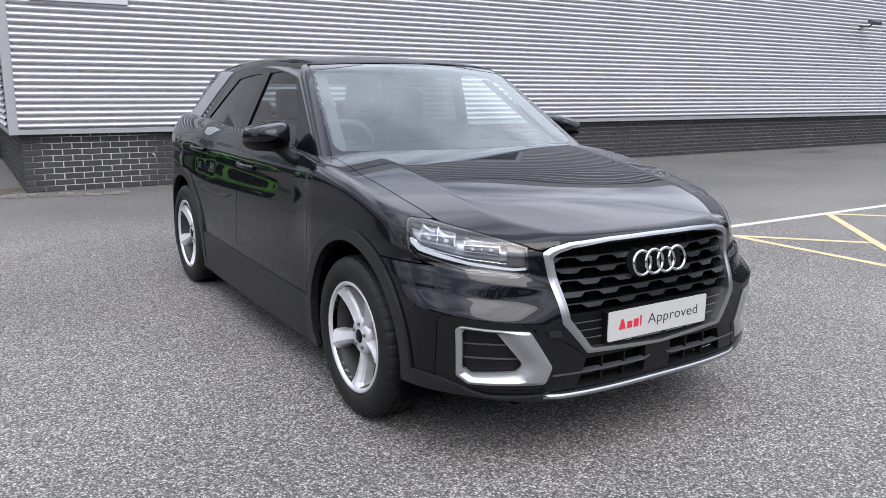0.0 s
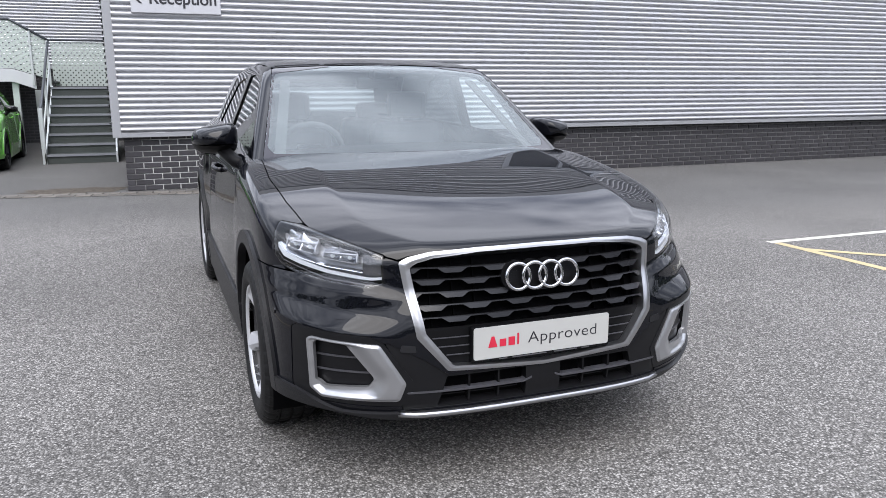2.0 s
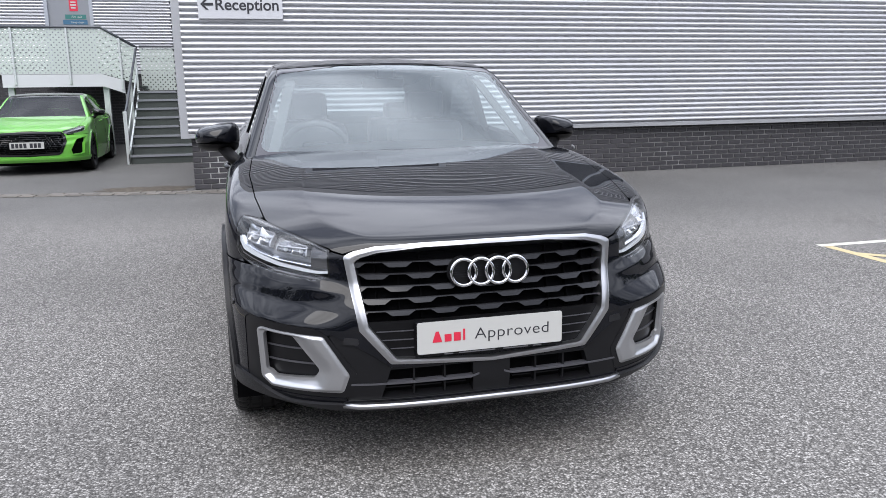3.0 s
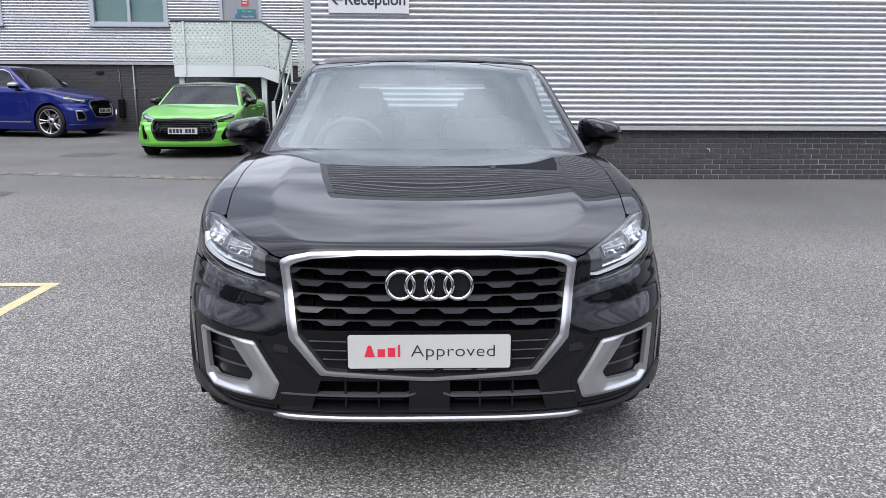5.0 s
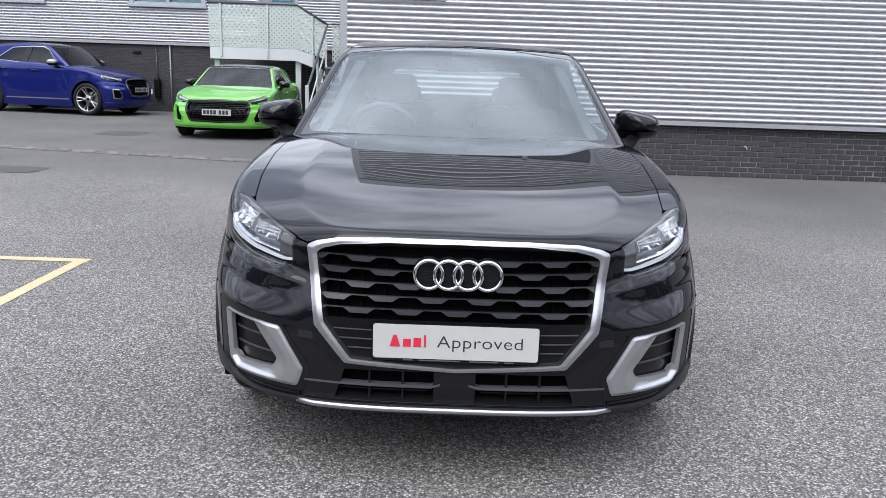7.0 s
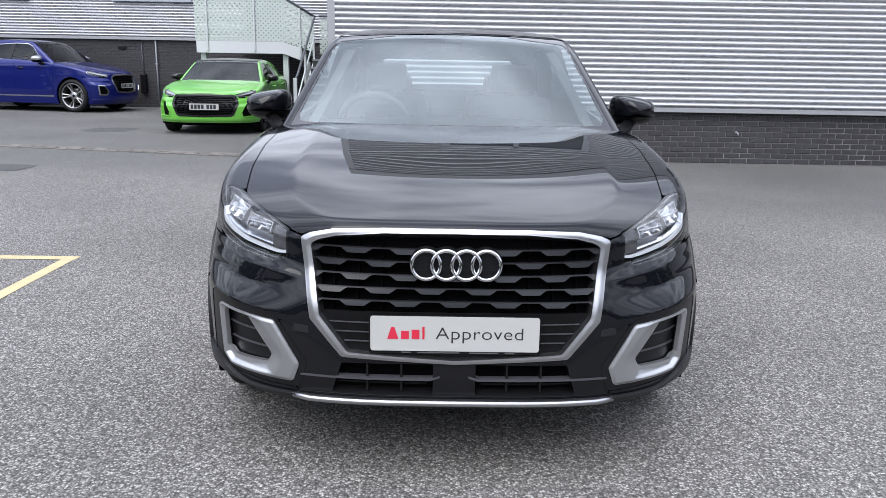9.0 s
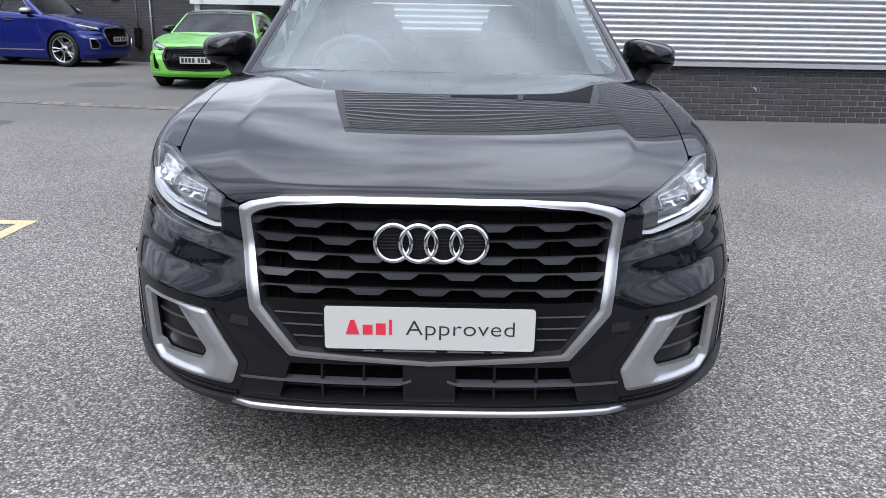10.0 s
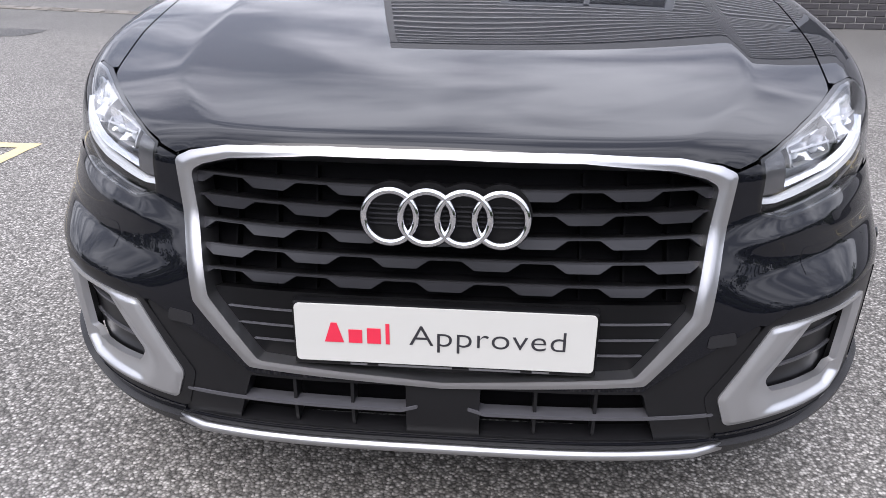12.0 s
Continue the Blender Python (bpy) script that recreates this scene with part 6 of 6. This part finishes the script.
def lower_front(car):
    lo = rounded(LOWER, 0.006)
    bez, fo, fi = rounded(BEZEL, 0.02), rounded(FOG_OUT, 0.018), rounded(FOG_IN, 0.015)
    # two intakes beside a plain middle panel
    def intake(P):
        x, z = np.abs(P[:, 0]), P[:, 2]
        return sd_poly(x, z, [(0.066, 0.405), (0.352, 0.403), (0.384, 0.300), (0.066, 0.300)])
    apron = panel("lower_grille", body, rays_front, (-42, 42), (0.28, 0.56), (170, 70), lambda P: least(lo(P[:, 0], P[:, 2]), intake(P), -rounded(FRAME_OUT, 0.012)(P[:, 0], P[:, 2])), M_APRON, car, "satin black plastic lower grille", lift=-0.004, rim=0.035)
    # the inner shade of the intakes is put into a near-black sheet
    panel("intake_backing", body, rays_front, (-44, 44), (0.27, 0.45), (50, 16), lambda P: 0.47 - np.abs(P[:, 0]), M_BLACKSHADE, apron, lift=-0.060, rim=0)
    for mirror in (False, True):
        kw = dict(mirror=mirror)
        panel("intake_bar", body, rays_front, (2, 38), (0.33, 0.39), (110, 30), lambda P: least(P[:, 0] - 0.045, 0.485 - P[:, 0], 0.0032 - np.abs(P[:, 2] - 0.354 - 0.010 * np.maximum(0, 0.075 - P[:, 0]) / 0.03)), M_RIB, apron, lift=-0.001, rim=0.03, **kw)
        for xx in (0.165, 0.272):
            panel("intake_bar", body, rays_front, (5, 25), (0.295, 0.41), (110, 12), lambda P: least(0.003 - np.abs(P[:, 0] - xx), P[:, 2] - 0.298, 0.405 - P[:, 2]), M_APRON, apron, lift=-0.012, rim=0.03, **kw)
        panel("intake_rib", body, rays_front, (5, 25), (0.31, 0.34), (60, 10), lambda P: least(P[:, 0] - 0.068, 0.375 - P[:, 0], 0.0025 - np.abs(P[:, 2] - 0.326)), M_APRON, apron, lift=-0.030, rim=0.02, **kw)
        zr, th = (0.29, 0.60), (24, 66)
        b = panel("fog_bezel", body, rays_front, th, zr, (90, 80), lambda P: least(bez(np.abs(P[:, 0]), P[:, 2]), 0.003 - fo(np.abs(P[:, 0]), P[:, 2])), M_APRON, car, "satin black plastic corner bezel", lift=-0.002, rim=0.03, **kw)
        def funnel(P):
            x, z = np.abs(P[:, 0]), P[:, 2]
            outer, inner = fo(x, z), -fi(x, z)
            return 0.001 + 0.006 * ease(0.0, 0.012, outer) - 0.022 * (1 - ease(0.0, 0.055, inner)) * ease(0.004, 0.020, outer)
        panel("fog_surround", body, rays_front, th, zr, (170, 150), lambda P: least(fo(np.abs(P[:, 0]), P[:, 2]), -fi(np.abs(P[:, 0]), P[:, 2])), M_SILVERPAINT, b, "silver painted surround of the blanked fog lamp", lift=funnel, rim=0.014, **kw)
        panel("fog_blank", body, rays_front, th, zr, (60, 60), lambda P: fi(np.abs(P[:, 0]), P[:, 2]) + 0.01, M_APRON, b, lift=-0.034, rim=0, **kw)
        for k, zz in enumerate((0.415, 0.468)):
            panel("fog_slat", body, rays_front, th, zr, (70, 240), lambda P: least(fi(np.abs(P[:, 0]), P[:, 2]) + 0.006, 0.0026 - np.abs(P[:, 2] - zz)), M_RIB, b, lift=-0.029, rim=0.012, **kw)
        # outlines of the tow-eye cover and the washer jet cover
        cov = rounded([(0.690, 0.640), (0.625, 0.642), (0.612, 0.612), (0.625, 0.600), (0.695, 0.598)], 0.008)
        panel("washer_cover", body, rays_front, (36, 56), (0.58, 0.66), (70, 40), lambda P: cov(np.abs(P[:, 0]), P[:, 2]), M_PAINT, car, lift=0.0008, rim=0.004, **kw)
        tow = rounded([(0.50, 0.520), (0.455, 0.515), (0.452, 0.492), (0.505, 0.496)], 0.005)
        panel("tow_cover", body, rays_front, (24, 36), (0.48, 0.53), (50, 30), lambda P: tow(np.abs(P[:, 0]), P[:, 2]), M_PLASTIC, apron, lift=0.0015, rim=0.004, **kw)
        ps, pn = skin_point(body, rays_front, 54.5, 0.588, 0.001)
        s = -1 if mirror else 1
        bm = bmesh.new()
        bmesh.ops.create_cone(bm, segments=20, radius1=0.012, radius2=0.011, depth=0.006, cap_ends=True)
        o = part("parking_sensor", bm, M_GLOSSBLACK, car)
        o.matrix_basis = Matrix.Translation((s * ps.x, ps.y, ps.z)) @ Vector((s * pn.x, pn.y, pn.z)).to_track_quat("Z", "Y").to_matrix().to_4x4()
    panel("front_skirt", body, rays_front, (-70, 70), (0.222, 0.36), (150, 34), lambda P: least(0.287 + 0.060 * ease(0.66, 0.84, np.abs(P[:, 0])) - P[:, 2], P[:, 2] - 0.260 - 0.030 * ease(0.45, 0.82, np.abs(P[:, 0])), arch(P) - 0.40), M_PLASTIC, car, "matt grey plastic front skirt", lift=0.012, rim=0.02)
    pts = []
    for i in range(41):
        a = -28.5 + 57.0 * i / 40
        p, n = skin_point(body, rays_front, a, 0.2835, 0.016)
        pts.append(p + Vector((0, 0.014 * max(0, abs(i - 20) - 18) / 2, 0)))
    tube_part("skid_strip", pts, 0.0100, M_SATIN, car, "satin silver strip along the skirt", 12)


def wiper(car, x0, x1, flip):
    """Wiper lying at the foot of the screen."""
    pts = []
    for i in range(9):
        x = x0 + (x1 - x0) * i / 8
        p, n = skin_point(cabin, rays_screen, x, 1.012 + 0.012 * (i / 8 if not flip else 1 - i / 8), 0.010)
        pts.append(p)
    w = tube_part("wiper", pts, 0.006, M_DARKPLASTIC, car)
    tube_part("wiper_arm", [pts[4] + Vector((0, -0.01, 0.012)), pts[7 if not flip else 1] + Vector((0, -0.03, -0.004)), pts[8 if not flip else 0] + Vector((0.03, -0.05, -0.03))], 0.009, M_DARKPLASTIC, w)


def side_panels(car, paint, clad, detail=1.0):
    st = lambda a, b: (a * detail, b * detail)
    def door_line(P, bottom, top):
        return P[:, 1] - (bottom + (top - bottom) * (P[:, 2] - 0.4) / 0.6)
    g = 0.0022
    def fender(P):
        x, y, z = np.abs(P[:, 0]), P[:, 1], P[:, 2]
        return least(np.where(z > 0.80, (x - shut_line(P)) - g, 1.0), -lamp_field(P) - 0.001, arch(P) - 0.43, -door_line(P, 0.485, 0.42) - g, np.maximum(z - 0.7275, y + 0.22), z - 0.30)
    def door_f(P):
        return least(door_line(P, 0.485, 0.42) - g, 1.475 - P[:, 1] - g, P[:, 2] - 0.405, np.abs(P[:, 0]) - 0.745)
    def door_r(P):
        return least(P[:, 1] - 1.475 - g, arch(P, WB) - 0.43, P[:, 2] - 0.405, np.abs(P[:, 0]) - 0.735, 2.385 + 0.0 * P[:, 1] - P[:, 1])
    for mirror in (False, True):
        kw = dict(mirror=mirror)
        panel("front_wing", body, rays_turn, (-0.60, 0.50), (-50, 88), st(110, 120), fender, paint, car, **kw)
        d1 = panel("front_door", body, rays_turn, (0.38, 1.50), (-36, 80), st(70, 90), door_f, paint, car, **kw)
        d2 = panel("rear_door", body, rays_turn, (1.46, 2.42), (-36, 80), st(70, 90), door_r, paint, car, **kw)
        s = -1 if mirror else 1
        for d, y, z in ((d1, 1.30, 0.925), (d2, 2.20, 0.955)):
            p, n = skin_point(body, rays_side, y, z)
            pts = [(s * (p.x + e) * SCALE[0], (y + dy) * SCALE[1], (z - 0.012 + 0.002 * k) * SCALE[2]) for k, (dy, e) in enumerate(((-0.10, -0.002), (-0.085, 0.022), (-0.02, 0.034), (0.05, 0.034), (0.10, 0.022), (0.115, -0.002)))]
            tube_part("door_handle", pts, 0.013, paint, d, "", 10)
            # flush black patch behind the handle: a scoop's shade put into colour
            scoop = rounded([(y - 0.085, z - 0.035), (y + 0.075, z - 0.035), (y + 0.075, z + 0.020), (y - 0.085, z + 0.020)], 0.02)
            panel("handle_scoop", body, rays_side, (y - 0.1, y + 0.1), (z - 0.05, z + 0.05), (24, 14), lambda P: scoop(P[:, 1], P[:, 2]), M_GLOSSBLACK, d, lift=0.0008, rim=0, **kw)
        panel("side_sill", body, rays_side, (0.36, 2.26), (0.18, 0.425), (90, 14), lambda P: least(0.402 + 0.03 * (P[:, 1] - 0.5) * 0.5 - P[:, 2], arch(P) - 0.40, arch(P, WB) - 0.40), clad, car, lift=0.010, rim=0.02, **kw)
        panel("front_arch_trim", body, rays_side, (-0.50, 0.50), (0.20, 0.82), (110, 80), lambda P: least(arch(P) - 0.402, 0.4525 - arch(P), P[:, 2] - np.where(P[:, 1] < 0, 0.29, 0.24)), clad, car, lift=0.013, rim=0.035, **kw)
        panel("rear_arch_trim", body, rays_side, (WB - 0.50, WB + 0.50), (0.20, 0.82), (100, 70), lambda P: least(arch(P, WB) - 0.402, 0.4525 - arch(P, WB), P[:, 2] - 0.24), clad, car, lift=0.013, rim=0.035, **kw)
        panel("rear_quarter", body, rays_rear, (0, 99), (0.28, 1.20), st(70, 60), lambda P: least(P[:, 1] - 2.388, arch(P, WB) - 0.43, P[:, 2] - 0.29), paint, car, **kw)
        panel("rear_shoulder", body, rays_turn, (2.38, 3.35), (20, 88), st(40, 40), lambda P: least(np.abs(P[:, 0]) - 0.60, P[:, 2] - 1.08, P[:, 1] - 2.388), paint, car, **kw)
        arch_liner(car, 0.0, mirror)
        arch_liner(car, WB, mirror)
    # boxes coloured near black for the shade in the hollows under the body
    plain_box("underbody", (-0.50, -0.60, 0.17), (0.50, 3.15, 0.50), M_BLACKSHADE, car)
    plain_box("floor_pan", (-0.80, 0.43, 0.20), (0.80, 2.17, 0.45), M_BLACKSHADE, car)
    plain_box("engine_bay", (-0.50, -0.55, 0.50), (0.50, 0.45, 0.74), M_BLACKSHADE, car)


def bonnet(car, paint, detail=1.0):
    def keep(P):
        return least(shut_line(P) - np.abs(P[:, 0]) - 0.0022, P[:, 2] - bonnet_edge(P) - 0.003, 0.50 - 0.16 * (1 - (P[:, 0] / 0.75) ** 2) - P[:, 1])
    panel("bonnet", body, rays_up, (-0.79, 0.79), (-0.86, 0.52), (150 * detail, 150 * detail), keep, paint, car, rim=0.02)
    panel("scuttle", body, rays_up, (-0.79, 0.79), (0.30, 0.75), (50, 40), lambda P: least(P[:, 1] - (0.504 - 0.16 * (1 - (P[:, 0] / 0.75) ** 2)), 0.76 - np.abs(P[:, 0])), M_DARKPLASTIC, car, lift=-0.020, rim=0)


def bumper(car, paint, cut, detail=1.0):
    def keep(P):
        x, z = np.abs(P[:, 0]), P[:, 2]
        top = np.where(x < 0.575, bonnet_edge(P) - 0.003, 0.7225)
        return least(top - z, z - 0.288, arch(P) - 0.43, -lamp_field(P) - 0.001, cut(P))
    panel("front_bumper", body, rays_front, (-76, 76), (0.28, 0.84), (260 * detail, 120 * detail), keep, paint, car, rim=0.012)


def black_car():
    car = thing("black_car", "glossy black compact SUV parked on the asphalt", "car")
    fo, lo, bez = rounded(FRAME_OUT, 0.012), rounded(LOWER, 0.006), rounded(BEZEL, 0.02)
    bumper(car, M_PAINT, lambda P: least(-fo(P[:, 0], P[:, 2]), -lo(P[:, 0], P[:, 2]) - 0.001, -bez(np.abs(P[:, 0]), P[:, 2]) - 0.001))
    bonnet(car, M_PAINT)
    side_panels(car, M_PAINT, M_PLASTIC)
    windows_and_roof(car, M_PAINT, M_GLOSSBLACK, M_PAINT, M_WINDSCREEN, M_SILVERPAINT)
    grille(car)
    show_plate(car)
    headlamps(car)
    lower_front(car)
    interior(car)
    lining(car)
    mirror_unit(car, M_PAINT, False)
    mirror_unit(car, M_PAINT, True)
    wiper(car, -0.05, 0.60, False)
    wiper(car, -0.62, -0.10, False)
    wm = wheel_meshes("five_spoke", M_WHEEL, 5, False, 0.222)
    for x in (-0.872, 0.872):
        add_wheel(car, wm, x, 0.0, 1.0, 36 if x < 0 else 30)
        add_wheel(car, wm, x, WB, 1.0, 40 if x < 0 else 10)
    # aerial stub on the roof
    bm = bmesh.new()
    bmesh.ops.create_cone(bm, segments=12, radius1=0.012, radius2=0.004, depth=0.06, cap_ends=True, matrix=pose(0, 2.62, 1.49, -25))
    part("aerial", bm, M_DARKPLASTIC, car)
    return car


black_car()


# ---- two more cars in the yard ----
def honeycomb(name, parent, poly, th, zr, cell, lift=-0.012):
    """Dark grid of hexagons inside an outline."""
    f = rounded(poly, 0.01)
    def keep(P):
        x, z = P[:, 0], P[:, 2]
        best = np.full(x.shape, 1e9)
        for ox, oz in ((0, 0), (cell * 0.866, cell * 1.5)):
            hx = (x - ox + cell * 0.866) % (cell * 1.732) - cell * 0.866
            hz = (z - oz + cell * 1.5) % (cell * 3) - cell * 1.5
            ax, azz = np.abs(hx), np.abs(hz)
            best = np.minimum(best, np.maximum(ax, ax * 0.5 + azz * 0.866))
        return least(f(x, z), best - cell * 0.72)
    return panel(name, body, rays_front, th, zr, (170, 90), keep, M_GLOSSBLACK, parent, lift=lift, rim=0.02)


def simple_plate(car, y, z, tag):
    y = y * SCALE[1]
    z = z * SCALE[2]
    b = box_part("number_plate", (-0.26, y, z - 0.0555), (0.26, y + 0.004, z + 0.0555), M_PLATE, car, "white number plate", 0.001)
    x = -0.235
    for k in range(7):
        box_part("plate_bar", (x, y - 0.0015, z - 0.038), (x + 0.046, y - 0.0003, z + 0.038), M_INK, b, "black bar in place of the registration", 0)
        x += 0.061 + (0.035 if k == 3 else 0)


def yard_car(name, label, m, scale, paint, style):
    SCALE[:] = scale
    COARSE[0] = 1.7
    car = thing(name, label, "car", m=m)
    sport = style == "sport"
    if sport:
        gr = [(0.0, 0.792), (0.505, 0.782), (0.555, 0.70), (0.572, 0.60), (0.50, 0.405), (0.455, 0.365), (0.0, 0.355)]
        vent = [(0.835, 0.70), (0.700, 0.655), (0.610, 0.45), (0.63, 0.345), (0.81, 0.365)]
    else:
        gr = [(0.0, 0.80), (0.38, 0.795), (0.455, 0.74), (0.455, 0.60), (0.36, 0.42), (0.0, 0.41)]
        vent = [(0.79, 0.58), (0.68, 0.57), (0.60, 0.45), (0.63, 0.37), (0.77, 0.37)]
    gr = gr + [(-x, z) for x, z in gr[-2:0:-1]]
    lamp_kept = LAMP_M[:]
    LAMP_M[:] = [(a * DEG, z) for a, z in LAMP[:7] + [(31.8, 0.752), (36.0, 0.744), (44.0, 0.757), (50.0, 0.776), (55.0, 0.795), (57.6, 0.822)]]
    gf, vf = rounded(gr, 0.015), rounded(vent, 0.02)
    bumper(car, paint, lambda P: least(-gf(P[:, 0], P[:, 2]), -vf(np.abs(P[:, 0]), P[:, 2])))
    bonnet(car, paint, 0.9)
    side_panels(car, paint, paint)
    windows_and_roof(car, paint, M_GLOSSBLACK, M_GLOSSBLACK if sport else paint, M_DARKSCREEN, None)
    g = panel("grille_frame", body, rays_front, (-45, 45), (0.36, 0.84), (180, 110), lambda P: least(gf(P[:, 0], P[:, 2]), (0.040 if sport else 0.030) - gf(P[:, 0], P[:, 2])), M_GLOSSBLACK if sport else M_SATIN, car, lift=0.010, rim=0.05)
    # near-black sheets carry the shade behind the mesh and in the vents
    panel("grille_backing", body, rays_front, (-45, 45), (0.36, 0.84), (60, 40), lambda P: gf(P[:, 0], P[:, 2]) + 0.004, M_BLACKSHADE, g, lift=-0.05, rim=0)
    honeycomb("grille_mesh", g, gr, (-45, 45), (0.36, 0.84), 0.024 if sport else 0.030)
    for mirror in (False, True):
        kw = dict(mirror=mirror)
        panel("side_vent", body, rays_front, (30, 70), (0.33, 0.71), (40, 40), lambda P: vf(np.abs(P[:, 0]), P[:, 2]) + 0.004, M_BLACKSHADE, car, lift=-0.04, rim=0, **kw)
        panel("vent_frame", body, rays_front, (30, 70), (0.33, 0.71), (80, 80), lambda P: least(vf(np.abs(P[:, 0]), P[:, 2]), 0.016 - vf(np.abs(P[:, 0]), P[:, 2])), paint if sport else M_SATIN, car, lift=0.014, rim=0.05, **kw)
        lens = panel("headlight", body, rays_front, (28, 62), (0.69, 0.90), (60, 60), lambda P: lamp_field(P) - 0.002, M_LENS, car, lift=0.001, rim=0, **kw)
        lens.visible_shadow = False
        panel("lamp_housing", body, rays_front, (28, 62), (0.69, 0.90), (50, 50), lambda P: lamp_field(P) + 0.002, M_LAMPGREY, lens, lift=-0.03, rim=-0.03, **kw)
        panel("lamp_unit", body, rays_front, (28, 62), (0.69, 0.90), (50, 50), lambda P: least(lamp_field(P) - 0.008, 0.786 + 0.0042 * (theta(P) - 40) - P[:, 2], theta(P) - 33), M_GLOSSBLACK, lens, lift=-0.02, rim=0.01, **kw)
    panel("front_skirt", body, rays_front, (-70, 70), (0.175, 0.30), (110, 18), lambda P: least(0.288 - P[:, 2], P[:, 2] - (0.243 if sport else 0.18), arch(P) - 0.40), paint, car, lift=0.010, rim=0.02)
    if sport:
        panel("lower_lip", body, rays_front, (-58, 58), (0.27, 0.33), (110, 18), lambda P: least(0.325 - P[:, 2], P[:, 2] - 0.285), paint, car, lift=0.022, rim=0.02)
    else:
        both("sill_strip", body, rays_side, (0.40, 2.22), (0.30, 0.36), (40, 12), lambda P: least(0.012 - np.abs(P[:, 2] - 0.335), arch(P) - 0.46, arch(P, WB) - 0.46), M_SATIN, car, "bright silver sill strip", lift=0.014, rim=0.01)
        both("window_strip", cabin, rays_screen_side, (0.6, 2.7), (1.0, 1.5), (150, 100), lambda P: 0.007 - np.abs(sd_poly(P[:, 1], P[:, 2], [(0.76, 1.005), (0.89, 1.19), (1.06, 1.365), (1.2, 1.415), (1.5, 1.42), (2.03, 1.388), (2.47, 1.125)])), M_SATIN, car, "bright silver window strip", lift=0.006, rim=0.006)
    LAMP_M[:] = lamp_kept
    interior(car)
    for mirrored in (False, True):
        mirror_unit(car, M_GLOSSBLACK if sport else M_SILVERPAINT, mirrored)
    simple_plate(car, -0.862, 0.555 if sport else 0.56, name)
    wm = wheel_meshes("multi_spoke", M_DARKPLASTIC if sport else M_SATIN, 5, True, 0.245)
    size = 1.0 if sport else 1.21
    for x in (-0.872, 0.872):
        add_wheel(car, wm, x * SCALE[0], 0.0, size, 20)
        add_wheel(car, wm, x * SCALE[0], WB * SCALE[1], size, 50)
    SCALE[:] = [1.0, 1.0, 1.0]
    COARSE[0] = 1.0
    return car


yard_car("green_car", "bright green sports saloon with a black honeycomb grille", pose(-4.30, 11.88, 0, 0, 0, 2), (1.035, 1.02, 0.905), M_GREEN, "sport")
yard_car("blue_car", "metallic dark blue SUV with silver trim parked by the wall", pose(-8.95, 17.35, 0, 0, 0, 79), (1.06, 1.08, 1.165), M_BLUE, "suv")


# ---- trees added out of view behind the viewer, to darken reflections ----
def tree_belt():
    rng = random.Random(11)
    vs, fs = [], []
    for k in range(46):
        a = math.pi * (0.98 + 1.10 * k / 45)
        r = 36 + rng.uniform(-3, 5)
        cx, cy = r * math.cos(a), r * math.sin(a)
        h = rng.uniform(6.0, 10.5)
        w = rng.uniform(2.0, 3.0)
        # trunk
        b = len(vs)
        for z, q in ((0, 0.22), (h * 0.6, 0.10)):
            for i in range(5):
                vs.append((cx + q * math.cos(i * 1.2566), cy + q * math.sin(i * 1.2566), z))
        for i in range(5):
            fs.append((b + i, b + (i + 1) % 5, b + 5 + (i + 1) % 5, b + 5 + i))
        for q in range(7):
            b = len(vs)
            zc, rr = h * (0.22 + 0.09 * q), w * (0.62 + 0.12 * math.sin(2.1 * q + k)) * (1 - 0.05 * q)
            ox, oy = cx + rng.uniform(-0.5, 0.5) * w, cy + rng.uniform(-0.5, 0.5) * w
            for j in range(5):
                for i in range(9):
                    e, f = math.pi * (j + 0.5) / 5, 2 * math.pi * i / 9
                    g = rr * rng.uniform(0.82, 1.1)
                    vs.append((ox + g * math.sin(e) * math.cos(f), oy + g * math.sin(e) * math.sin(f), max(0.05, zc + g * math.cos(e))))
            fs += [(b + 9 * j + i, b + 9 * j + (i + 1) % 9, b + 9 * j + 9 + (i + 1) % 9, b + 9 * j + 9 + i) for j in range(4) for i in range(9)]
            fs.append(tuple(b + i for i in range(9)))
        for _ in range(420):
            u, v, t = rng.uniform(-1, 1), rng.uniform(-1, 1), rng.random()
            env = math.sin(math.pi * (0.12 + 0.80 * t)) ** 0.6
            p = Vector((cx + u * w * env, cy + v * w * env, 0.4 + h * t))
            s = rng.uniform(0.14, 0.36)
            d1 = Vector((rng.uniform(-1, 1), rng.uniform(-1, 1), rng.uniform(-1, 1))).normalized() * s
            d2 = d1.cross(Vector((rng.uniform(-1, 1), rng.uniform(-1, 1), rng.uniform(-1, 1)))).normalized() * s * 0.7
            b = len(vs)
            vs += [p - d1, p + d2, p + d1, p - d2]
            fs.append((b, b + 1, b + 2, b + 3))
    ob = mesh_part("tree_belt", vs, fs, material("foliage", (0.045, 0.065, 0.03), 0.8, grain=0.4, scale=0.6))
    tagged(ob, "unseen belt of dark green trees added to darken reflections", "trees", kind="stuff")


tree_belt()


# ---- single bricks and setts, laid last ----
def lay_pieces():
    for job in LATER:
        if job == "setts":
            sett_channel()
            continue
        core, cells = job
        for s, z, ln, dj in cells:
            o = new("brick", BRICK if ln > 0.15 else HALF)
            o.parent = core
            o.location = (s, WALL_Y - 0.012 + 0.05 + dj, z)


lay_pieces()
